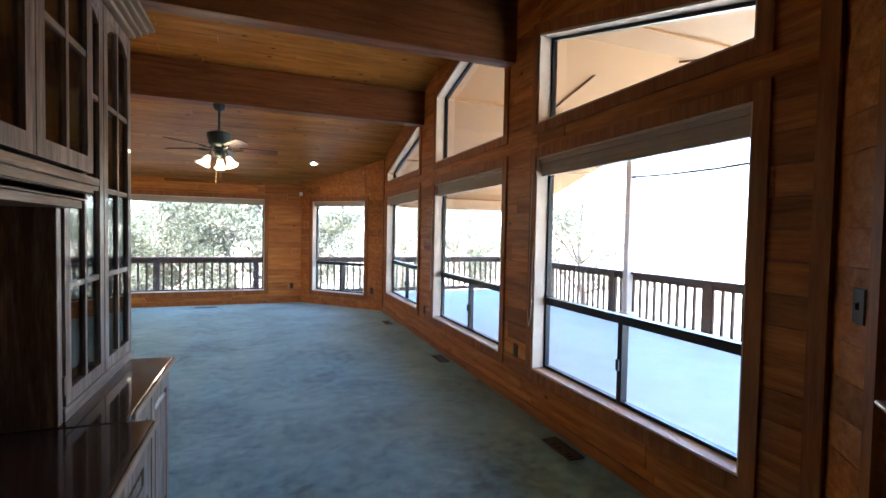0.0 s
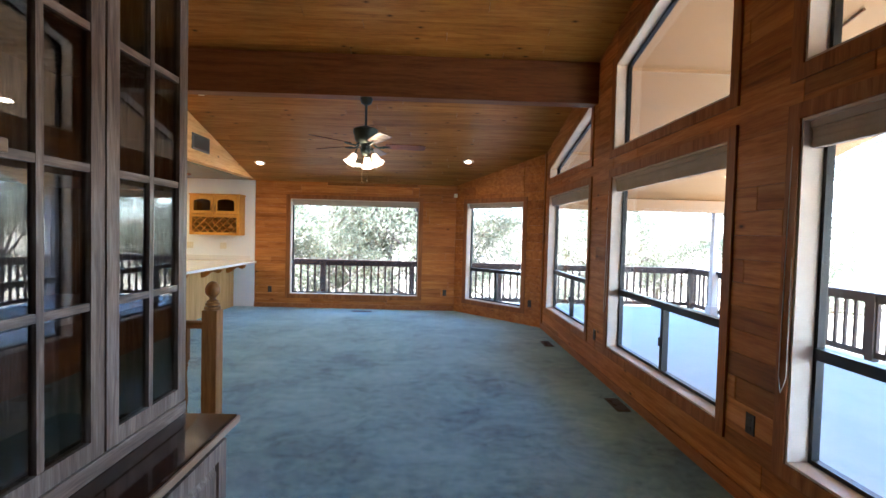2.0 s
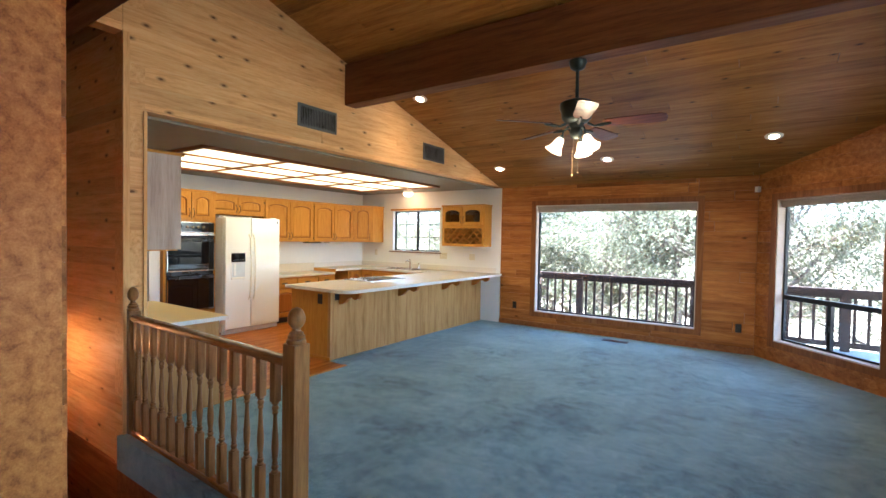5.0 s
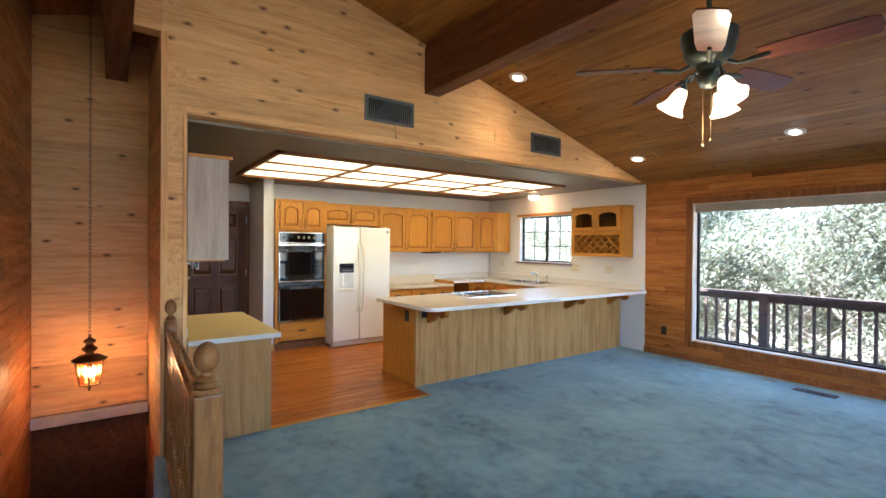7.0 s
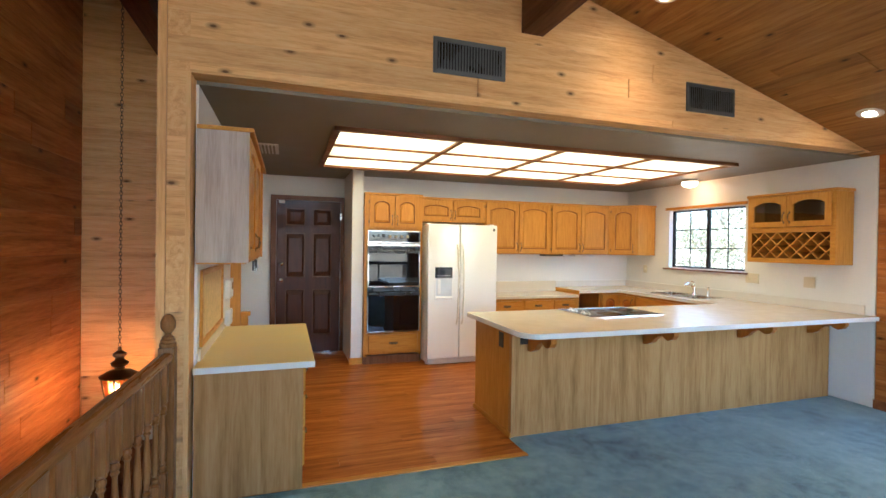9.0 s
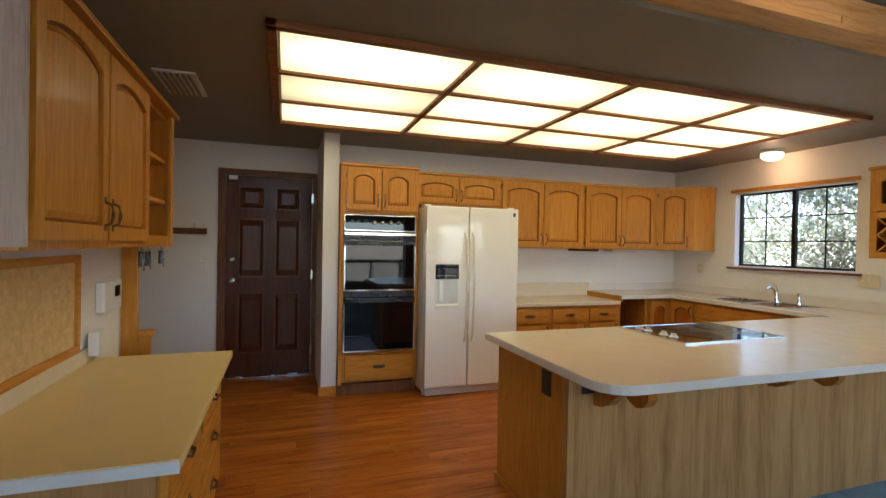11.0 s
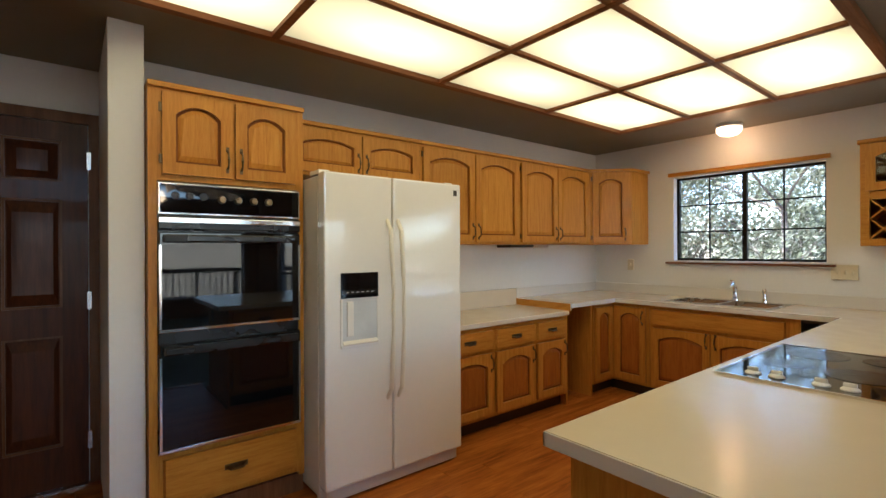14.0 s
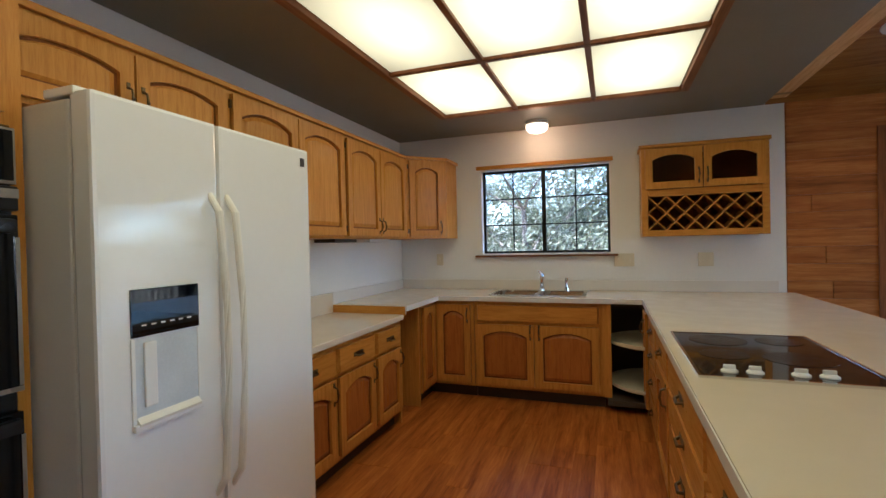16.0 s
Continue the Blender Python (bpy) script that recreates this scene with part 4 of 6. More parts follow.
part("badge", box(-5.241, -5.237, 7.36, 7.385, 1.665, 1.70), black_plate, rd, "small dark badge")
for k in range(6):
    part("button_mark", box(-5.236, -5.2345, 6.62 + 0.03 * k, 6.635 + 0.03 * k, 1.105, 1.109), white_plastic, dsp)

# low base run beside the fridge
wlo = Plane((-5.46, 0, 0), (0, 1, 0), (1, 0, 0))
for y0, y1 in ((7.43, 7.92), (7.92, 8.38), (8.38, 8.78)):
    c = thing("base_cabinet", (-5.7, (y0 + y1) / 2, 0.0), "honey oak base cabinet with one drawer and an arched door", "cabinet", "low base cabinets")
    part("body", box(-6.045, -5.46, y0 + 0.001, y1 - 0.001, 0.1, 0.77), oak_z, c)
    part("plinth", box(-6.045, -5.52, y0 + 0.001, y1 - 0.001, 0.0, 0.1), black_plate, c)
    drawer_front(c, wlo, y0 + 0.02, y1 - 0.02, 0.60, 0.74, 0.001, oak_h)
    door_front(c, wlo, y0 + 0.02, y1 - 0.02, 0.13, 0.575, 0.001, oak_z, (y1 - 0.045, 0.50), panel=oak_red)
wt = thing("low_worktop", (-5.7, 8.0, 0.77), "almond laminate worktop with a short splashback", "worktop")
part("top", box(-6.045, -5.425, 7.425, 8.785, 0.771, 0.808, 0.006), laminate, wt)
part("splashback", box(-6.045, -6.025, 7.425, 8.785, 0.808, 0.96, 0.003), laminate, wt, "tan splashback strip")

# corner base, sink base and the U-shaped worktop
sf = Plane((0, 9.5, 0), (1, 0, 0), (0, -1, 0))
c = thing("dishwasher_bay", (-5.7, 9.0, 0.0), "empty dishwasher bay between oak side panels", "cabinet")
part("side_panel", box(-6.045, -5.47, 8.792, 8.815, 0.0, 0.833), oak_z, c)
part("side_panel", box(-6.045, -5.47, 9.155, 9.18, 0.0, 0.834), oak_z, c)
# dark sheet standing in for the shade at the back of the bay
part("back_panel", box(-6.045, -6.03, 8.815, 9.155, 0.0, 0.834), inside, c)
c = thing("corner_base_cabinet", (-5.6, 9.7, 0.0), "honey oak corner base cabinet with two narrow doors", "cabinet", "base cabinets")
part("body", prism(bmesh.new(), [(x, y, 0.1) for x, y in ((-6.045, 9.185), (-5.46, 9.185), (-5.46, 9.5), (-5.10, 9.5), (-5.10, 10.1), (-6.045, 10.1))], (0, 0, 0.765)), oak_z, c)
part("plinth", box(-6.0, -5.10, 9.56, 10.0, 0.0, 0.1), black_plate, c)
part("plinth", box(-6.0, -5.52, 9.2, 9.56, 0.0, 0.1), black_plate, c)
wcn = Plane((-5.46, 0, 0), (0, 1, 0), (1, 0, 0))
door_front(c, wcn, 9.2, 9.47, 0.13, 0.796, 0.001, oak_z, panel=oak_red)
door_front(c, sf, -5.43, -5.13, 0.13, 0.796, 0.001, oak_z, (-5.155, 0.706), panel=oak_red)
c = thing("sink_cabinet", (-4.58, 9.8, 0.0), "honey oak sink cabinet with a long false drawer", "cabinet", "base cabinets")
part("body", box(-5.095, -4.05, 9.5, 10.1, 0.1, 0.831), oak_z, c)
part("plinth", box(-5.095, -4.05, 9.56, 10.0, 0.0, 0.1), black_plate, c)
drawer_front(c, sf, -5.07, -4.09, 0.666, 0.796, 0.001, oak_x, False)
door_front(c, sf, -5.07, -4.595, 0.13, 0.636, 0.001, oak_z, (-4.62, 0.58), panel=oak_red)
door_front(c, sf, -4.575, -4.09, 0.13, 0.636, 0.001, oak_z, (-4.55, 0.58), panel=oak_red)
c = thing("carousel_cabinet", (-3.8, 9.8, 0.0), "open oak corner cabinet with round carousel shelves", "cabinet", "base cabinets")
bm = bmesh.new()
solid(bm, -4.05, -4.0, 9.5, 9.52, 0.1, 0.831)
solid(bm, -4.05, -4.03, 9.52, 10.1, 0.1, 0.831)
solid(bm, -4.03, -3.1, 10.08, 10.1, 0.1, 0.831)
solid(bm, -4.0, -3.77, 9.5, 9.52, 0.806, 0.831)
solid(bm, -4.03, -3.1, 9.42, 10.08, 0.06, 0.1)
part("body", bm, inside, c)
part("stile", box(-4.06, -4.0, 9.485, 9.499, 0.1, 0.831), oak_z, c)
for z in (0.17, 0.50):
    part("carousel_shelf", lathe(bmesh.new(), [(0.36, 0), (0.365, 0.006), (0.365, 0.028), (0.35, 0.028), (0.345, 0.012), (0.0, 0.012)], (-3.66, 9.72, z), "z", 28), ivory, c, "round ivory plastic shelf")
part("pivot", lathe(bmesh.new(), [(0.014, 0.1), (0.014, 0.806)], (-3.66, 9.72, 0), "z", 8), chrome, c)
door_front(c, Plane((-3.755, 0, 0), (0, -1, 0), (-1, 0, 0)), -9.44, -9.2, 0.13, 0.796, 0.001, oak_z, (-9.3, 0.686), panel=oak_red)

pin = Plane((-3.74, 0, 0), (0, -1, 0), (-1, 0, 0))
for y0, y1, kind in ((6.53, 7.1, "door"), (7.1, 8.0, "drawers"), (8.0, 8.6, "door"), (8.6, 9.18, "drawers")):
    c = thing("peninsula_cabinet", (-3.4, (y0 + y1) / 2, 0.0), "honey oak base cabinet under the peninsula worktop", "cabinet", "peninsula cabinets")
    part("body", box(-3.74, -3.07, y0 + 0.001, y1 - 0.001, 0.1, 0.831), oak_z, c)
    part("plinth", box(-3.68, -3.07, y0 + 0.001, y1 - 0.001, 0.0, 0.1), black_plate, c)
    if kind == "door":
        drawer_front(c, pin, -y1 + 0.02, -y0 - 0.02, 0.666, 0.806, 0.001, oak_h)
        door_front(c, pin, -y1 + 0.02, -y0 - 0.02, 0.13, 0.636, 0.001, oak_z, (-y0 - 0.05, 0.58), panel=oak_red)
    else:
        for z0, z1 in ((0.666, 0.806), (0.52, 0.646), (0.33, 0.50), (0.13, 0.31)):
            drawer_front(c, pin, -y1 + 0.02, -y0 - 0.02, z0, z1, 0.001, oak_h)
pb = thing("breakfast_bar_front", (-3.05, 8.3, 0.0), "weathered oak panelling on the dining side of the peninsula", "panel")
for i, (y0, y1) in enumerate(((6.55, 7.45), (7.45, 8.35), (8.35, 9.25), (9.25, 10.11))):
    part("panel", box(-3.065, -3.04, y0 + 0.001, y1 - 0.001, 0.0, 0.831), grey_oak, pb)
part("corner_post", box(-3.075, -3.03, 6.515, 6.549, 0.0, 0.831, 0.003), grey_oak, pb)
part("end_panel", box(-3.75, -3.076, 6.515, 6.529, 0.0, 0.831), oak_z, pb, "honey oak end panel")
part("base_strip", box(-3.75, -3.02, 6.50, 6.513, 0.0, 0.04, 0.003), oak_x, pb)
for y in (6.68, 7.79, 8.87, 9.80):
    b = thing("counter_bracket", (-2.9, y, 0.686), "scrolled oak bracket under the counter overhang", "bracket", "counter brackets")
    prof = [(-3.038, 0.831), (-2.70, 0.831), (-2.70, 0.785), (-2.725, 0.752), (-2.765, 0.738), (-2.80, 0.75), (-2.825, 0.765), (-2.87, 0.752), (-2.91, 0.722), (-2.94, 0.69), (-2.985, 0.668), (-3.038, 0.66)]
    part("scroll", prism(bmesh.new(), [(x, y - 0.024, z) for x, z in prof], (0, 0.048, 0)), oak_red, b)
o = thing("wall_outlet", (-3.21, 6.51, 0.666), "dark brown double outlet on the peninsula end", "outlet", "outlets")
part("plate", box(-3.25, -3.17, 6.508, 6.514, 0.666, 0.786, 0.002), black_plate, o)
o = thing("wall_outlet", (-3.03, 6.63, 0.706), "dark outlet below the counter edge", "outlet", "outlets")
part("plate", box(-3.039, -3.032, 6.59, 6.66, 0.716, 0.826, 0.002), black_plate, o)

# worktop: U shape in one slab with a rounded corner
top = thing("worktop", (-4.2, 9.6, 0.832), "almond laminate U-shaped worktop with rounded peninsula corner", "worktop")
out = [(-6.045, 8.79), (-5.41, 8.79), (-5.41, 9.46), (-3.77, 9.46), (-3.77, 6.44), (-2.8, 6.44)]
for k in range(1, 7):
    a = math.pi / 2 * k / 6
    out.append((-2.8 + 0.14 * math.sin(a), 6.58 - 0.14 * math.cos(a)))
out += [(-2.63, 8.2), (-2.62, 10.108), (-3.77, 10.108), (-3.77, 10.1085), (-6.045, 10.1085)]
SINK = (-4.98, -4.20, 9.58, 10.02)


def slab(polys, z0, z1):
    bm = bmesh.new()
    for p in polys:
        prism(bm, [(x, y, z0) for x, y in p], (0, 0, z1 - z0))
    return bm


left = [rect(-6.045, -5.41, 8.79, 9.46), rect(-6.045, SINK[0], 9.46, 10.108), rect(SINK[1], -3.77, 9.46, 10.108), rect(SINK[0], SINK[1], 9.46, SINK[2]), rect(SINK[0], SINK[1], SINK[3], 10.108)]
pen = [(-3.77, 6.44), (-2.8, 6.44)] + out[6:12] + [(-2.64, 7.6), (-2.62, 10.108), (-3.77, 10.108)]
for p in left + [pen]:
    part("top", slab([p], 0.834, 0.868), laminate, top)
bm = bmesh.new()
edge = [(-3.775, 9.46), (-3.775, 6.435), (-2.8, 6.435)] + [(x + 0.003, y - 0.003) for x, y in out[6:12]] + [(-2.635, 7.6), (-2.615, 10.1)]
for p, q in zip(edge, edge[1:]):
    d = (Vector(q) - Vector(p)).normalized()
    n_ = Vector((-d.y, d.x)) * 0.004
    prism(bm, [(p[0], p[1], 0.83), (q[0], q[1], 0.83), (q[0] + n_.x, q[1] + n_.y, 0.83), (p[0] + n_.x, p[1] + n_.y, 0.83)], (0, 0, 0.036))
part("edge_band", bm, laminate_edge, top, "pale laminate edge band")
part("end_band", box(-6.03, -5.407, 8.7855, 8.7895, 0.809, 0.867), laminate_edge, top, "pale laminate edge band")
part("edge_band", box(-5.4095, -5.405, 8.79, 9.455, 0.83, 0.867), laminate_edge, top)
part("edge_band", box(-5.405, -3.776, 9.455, 9.4595, 0.83, 0.867), laminate_edge, top)
part("splashback", box(-6.045, HEAD - 0.05, 10.09, 10.108, 0.868, 0.961, 0.003), laminate_edge, top)
part("splashback", box(-6.045, -6.027, 8.79, 10.09, 0.868, 0.961, 0.003), laminate_edge, top)
part("end_strip", box(-6.04, -5.415, 8.782, 8.789, 0.808, 0.866), oak_x, top)

# sink and tap
sk = thing("kitchen_sink", (-4.59, 9.8, 0.9), "stainless steel double-bowl sink set in the worktop", "sink")
bm = bmesh.new()
x0, x1, y0, y1 = SINK
cx = (x0 + x1) / 2
for a in ((x0 - 0.015, x1 + 0.015, y0 - 0.015, y0 + 0.02), (x0 - 0.015, x1 + 0.015, y1 - 0.07, y1 + 0.015), (x0 - 0.015, x0 + 0.02, y0 + 0.02, y1 - 0.07), (x1 - 0.02, x1 + 0.015, y0 + 0.02, y1 - 0.07), (cx - 0.02, cx + 0.02, y0 + 0.02, y1 - 0.07)):
    solid(bm, *a, 0.8685, 0.874)
part("rim", bm, steel, sk)
for a, b in ((x0 + 0.02, cx - 0.02), (cx + 0.02, x1 - 0.02)):
    bm = bmesh.new()
    solid(bm, a - 0.004, b + 0.004, y0 + 0.016, y1 - 0.066, 0.681, 0.686)
    solid(bm, a - 0.004, a, y0 + 0.016, y1 - 0.066, 0.686, 0.871)
    solid(bm, b, b + 0.004, y0 + 0.016, y1 - 0.066, 0.686, 0.871)
    solid(bm, a, b, y0 + 0.016, y0 + 0.02, 0.686, 0.871)
    solid(bm, a, b, y1 - 0.07, y1 - 0.066, 0.686, 0.871)
    part("bowl", bm, steel, sk)
    part("drain", lathe(bmesh.new(), [(0.04, 0), (0.04, 0.004), (0.0, 0.002)], ((a + b) / 2, (y0 + y1) / 2 - 0.02, 0.686), "z", 14), chrome, sk)
tp = thing("kitchen_tap", (cx, 9.985, 0.874), "chrome single-lever kitchen tap", "tap")
part("body", lathe(bmesh.new(), [(0.03, 0), (0.028, 0.02), (0.018, 0.03), (0.017, 0.1), (0.021, 0.11), (0.016, 0.13)], (cx, 9.985, 0.874), "z", 14), chrome, tp)
part("spout", tube(bmesh.new(), [(cx, 9.985, 0.936), (cx + 0.015, 9.93, 1.001), (cx + 0.03, 9.86, 1.026), (cx + 0.035, 9.80, 1.006)], 0.012), chrome, tp)
part("lever", tube(bmesh.new(), [(cx, 9.985, 0.996), (cx - 0.01, 9.99, 1.036), (cx - 0.03, 9.97, 1.051)], 0.008), chrome, tp)
sp = thing("side_spray", (-4.37, 9.985, 0.874), "chrome pull-out side spray beside the tap", "tap")
part("base", lathe(bmesh.new(), [(0.022, 0), (0.02, 0.02), (0.012, 0.03), (0.012, 0.075)], (-4.37, 9.985, 0.874), "z", 12), chrome, sp)
part("nozzle", lathe(bmesh.new(), [(0.014, 0.075), (0.018, 0.1), (0.012, 0.115)], (-4.37, 9.985, 0.874), "z", 12), chrome, sp)

# cooktop
ck = thing("cooktop", (-3.465, 7.750, 0.868), "black ceramic cooktop with four white knobs", "cooktop")
part("glass_top", box(-3.725, -3.205, 7.370, 8.130, 0.8685, 0.875, 0.002), plain("grey_ceramic_glass", (0.016, 0.016, 0.017), 0.06, relief=0.0, sheen=0.02), ck)
bm = bmesh.new()
for a in ((-3.733, -3.197, 7.362, 7.372), (-3.733, -3.197, 8.128, 8.138), (-3.733, -3.723, 7.372, 8.128), (-3.207, -3.197, 7.372, 8.128)):
    solid(bm, *a, 0.8685, 0.877)
part("rim", bm, chrome, ck)
ringm = plain("burner_mark", (0.006, 0.006, 0.007), 0.2, relief=0.0)
for x, y, r in ((-3.595, 7.700, 0.085), (-3.365, 7.670, 0.11), (-3.565, 7.970, 0.11), (-3.335, 7.990, 0.085)):
    part("burner", lathe(bmesh.new(), [(r, 0), (r, 0.0012), (0.0, 0.0012)], (x, y, 0.875), "z", 32), ringm, ck)
for x in (-3.63, -3.557, -3.432, -3.358):
    k = part("knob", lathe(bmesh.new(), [(0.026, 0), (0.026, 0.004), (0.02, 0.008), (0.018, 0.010)], (x, 7.440, 0.875), "z", 16), white_plastic, ck)
    part("grip", box(x - 0.018, x + 0.018, 7.435, 7.447, 0.884, 0.898, 0.004), white_plastic, k)

# glazed cabinet with a wine rack
wr = thing("wine_rack_cabinet", (-3.3, 9.98, 1.34), "honey oak wall cabinet with glazed doors over a wine rack", "cabinet")
WX0, WX1, WF = -3.745, -2.845, 9.87
for a in ((WX0, WX0 + 0.02, WF, 10.112, 1.34, 2.06), (WX1 - 0.02, WX1, WF, 10.112, 1.34, 2.06), (WX0 + 0.02, WX1 - 0.02, WF, 10.112, 1.34, 1.365), (WX0 + 0.02, WX1 - 0.02, WF, 10.112, 1.68, 1.70), (WX0 + 0.02, WX1 - 0.02, WF, 10.112, 2.04, 2.06)):
    part("carcass_panel", box(*a), oak_z, wr)
# rack back reuses the shadow-darkened oak
part("back", box(WX0 + 0.02, WX1 - 0.02, 10.09, 10.11, 1.365, 2.04), stain_shade_oak, wr)
part("cornice", box(WX0 - 0.015, WX1 + 0.015, WF - 0.02, 10.112, 2.06, 2.09, 0.006), oak_x, wr)
bm = bmesh.new()
for a in ((WX0, WX0 + 0.05, 1.34, 2.06), (WX1 - 0.05, WX1, 1.34, 2.06), (WX0 + 0.05, WX1 - 0.05, 1.34, 1.39), (WX0 + 0.05, WX1 - 0.05, 1.665, 1.72)):
    solid(bm, a[0], a[1], WF - 0.015, WF, a[2], a[3], 0.003)
part("face_frame", bm, oak_x, wr)
wsf = Plane((0, WF - 0.015, 0), (1, 0, 0), (0, -1, 0))
mid = (WX0 + WX1) / 2
door_front(wr, wsf, WX0 + 0.03, mid - 0.005, 1.725, 2.05, 0.001, oak_z, (mid - 0.03, 1.82), True, True)
door_front(wr, wsf, mid + 0.005, WX1 - 0.03, 1.725, 2.05, 0.001, oak_z, (mid + 0.03, 1.82), True, True)
ra, rb, rc, rd_ = WX0 + 0.05, WX1 - 0.05, 1.39, 1.665
step = 0.138
for sgn in (1, -1):
    k = -3
    while ra + k * step < rb + 0.3:
        u = ra + k * step
        line = [(u, rc), (u + sgn * (rd_ - rc), rd_)] if sgn == 1 else [(u + 0.0, rc), (u - (rd_ - rc), rd_)]
        (p, q), (r_, s_) = line
        lo, hi = (ra, rb)
        t0, t1 = 0.0, 1.0
        dxl = r_ - p
        for bound, side in ((lo, 1), (hi, -1)):
            f0, f1 = side * (p - bound), side * (r_ - bound)
            if f0 < 0 and f1 < 0:
                t0, t1 = 1.0, 0.0
            elif f0 < 0:
                t0 = max(t0, f0 / (f0 - f1))
            elif f1 < 0:
                t1 = min(t1, f0 / (f0 - f1))
        if t1 - t0 > 0.05:
            A, B = Vector((p + dxl * t0, 0, q + (s_ - q) * t0)), Vector((p + dxl * t1, 0, q + (s_ - q) * t1))
            n2 = (B - A).cross(Vector((0, 1, 0))).normalized() * 0.005
            y_ = WF - 0.008 if sgn == 1 else WF + 0.002
            part("lattice_slat", prism(bmesh.new(), [(v.x, y_, v.z) for v in (A - n2, B - n2, B + n2, A + n2)], (0, 0.2, 0)), oak_x, wr)
        k += 1

# back door
bd = thing("door_2", (-6.4, 5.16, 0.0), "dark mahogany six-panel back door, closed", "door", "", "structure")
wdr = Plane((-6.4, 0, 0), (0, 1, 0), (1, 0, 0))
part("door_casing", ring_on(wdr, [(4.66, 0), (5.618, 0), (5.618, 2.12), (4.66, 2.12)], [(4.73, 0), (5.57, 0), (5.57, 2.06), (4.73, 2.06)], 0.001, 0.03), door_trim, bd, "brown wooden casing")
leaf = part("door_leaf", slab_on(wdr, 4.735, 5.565, 0.01, 2.055, 0.001, 0.004), dark_door, bd)
cols = ((4.73, 4.85), (5.10, 5.20), (5.45, 5.57))
rows_ = ((0.01, 0.24), (0.86, 1.02), (1.62, 1.72), (1.95, 2.055))
bm = bmesh.new()
for a, b in cols:
    slab_on(wdr, max(a, 4.735), min(b, 5.565), 0.01, 2.055, 0.004, 0.028, bm)
for a, b in rows_:
    for u0, u1 in ((4.85, 5.10), (5.20, 5.45)):
        slab_on(wdr, u0, u1, a, b, 0.004, 0.028, bm)
part("door_rails", bm, dark_door, bd)
for u0, u1 in ((4.85, 5.10), (5.20, 5.45)):
    for v0, v1 in ((0.24, 0.86), (1.02, 1.62), (1.72, 1.95)):
        part("door_panel", prism(bmesh.new(), [wdr.at(u, v, 0.004) for u, v in rect(u0 + 0.018, u1 - 0.018, v0 + 0.018, v1 - 0.018)], wdr.n * 0.018, 0.06), dark_door, bd)
        # moulding in lighter wood, painting the light caught by the panel edges
        part("panel_moulding", ring_on(wdr, rect(u0, u1, v0, v1), grown(rect(u0, u1, v0, v1), -0.012), 0.004, 0.022), door_trim, bd)
for z, r in ((0.99, 0.028), (1.2, 0.024)):
    part("door_knob" if z < 1 else "deadbolt", lathe(bmesh.new(), [(r, 0), (r, 0.008), (r * 0.4, 0.012), (r * 0.4, 0.03), (r, 0.04), (r * 0.9, 0.06), (0.004, 0.066)], (-6.372, 4.80, z), "x", 16), chrome, bd, "chrome " + ("knob" if z < 1 else "deadbolt"))
part("threshold", box(-6.4, -6.33, 4.74, 5.56, 0.0, 0.012), steel, bd)
for z in (0.25, 1.05, 1.85):
    part("hinge", slab_on(wdr, 5.56, 5.58, z - 0.05, z + 0.05, 0.024, 0.034), steel, bd)
part("door_sensor", slab_on(wdr, 4.76, 4.84, 2.01, 2.05, 0.023, 0.04), white_plastic, bd, "small white alarm contact")
hk = thing("coat_rack", (-6.39, 4.27, 1.45), "dark wooden coat rack with brass hooks", "coat rack")
part("board", box(-6.399, -6.38, 3.98, 4.56, 1.45, 1.51, 0.003), door_trim, hk)
for y in (4.08, 4.27, 4.46):
    part("hook", tube(bmesh.new(), [(-6.38, y, 1.48), (-6.34, y, 1.475), (-6.32, y, 1.5), (-6.33, y, 1.55)], 0.006), brass, hk)


def plate(at, pl_size, normal, label, mat, toggles=1, cat="switch"):
    """A wall plate with its rocker or sockets; normal is the axis it looks along."""
    x, y, z = at
    w, h = pl_size
    s = thing("wall_" + cat, at, label, cat, cat + " plates")
    n = Vector(normal)
    side = Vector((-n.y, n.x, 0))
    pl = Plane(Vector(at) - Vector((0, 0, z)), side, n)
    part("plate", prism(bmesh.new(), [pl.at(u, v, 0.001) for u, v in rect(-w / 2, w / 2, z - h / 2, z + h / 2)], pl.n * 0.006, 0.003), mat, s)
    for k in range(toggles):
        u = (k - (toggles - 1) / 2) * 0.046
        if cat == "switch":
            part("toggle", prism(bmesh.new(), [pl.at(a, b, 0.007) for a, b in rect(u - 0.006, u + 0.006, z - 0.014, z + 0.014)], pl.n * 0.01, 0.003), mat, s)
        else:
            for v in (z - 0.022, z + 0.022):
                part("socket", prism(bmesh.new(), [pl.at(a, b, 0.007) for a, b in rect(u - 0.015, u + 0.015, v - 0.014, v + 0.014)], pl.n * 0.003, 0.002), mat, s)
    return s


plate((-3.88, 10.113, 1.14), (0.165, 0.115), (0, -1, 0), "ivory triple switch plate beside the sink window", ivory, 3)
plate((-3.24, 10.113, 1.14), (0.115, 0.115), (0, -1, 0), "ivory double outlet plate under the wine rack", ivory, 2, "outlet")
plate((-5.62, 10.113, 1.16), (0.07, 0.115), (0, -1, 0), "ivory switch plate under the corner cabinet", ivory)
plate((-6.4, 4.52, 1.13), (0.07, 0.115), (1, 0, 0), "white switch plate beside the back door", white_plastic)
plate((-2.37, NORTH, 0.34), (0.07, 0.115), (0, -1, 0), "dark brown outlet low on the cedar wall", black_plate, 1, "outlet")
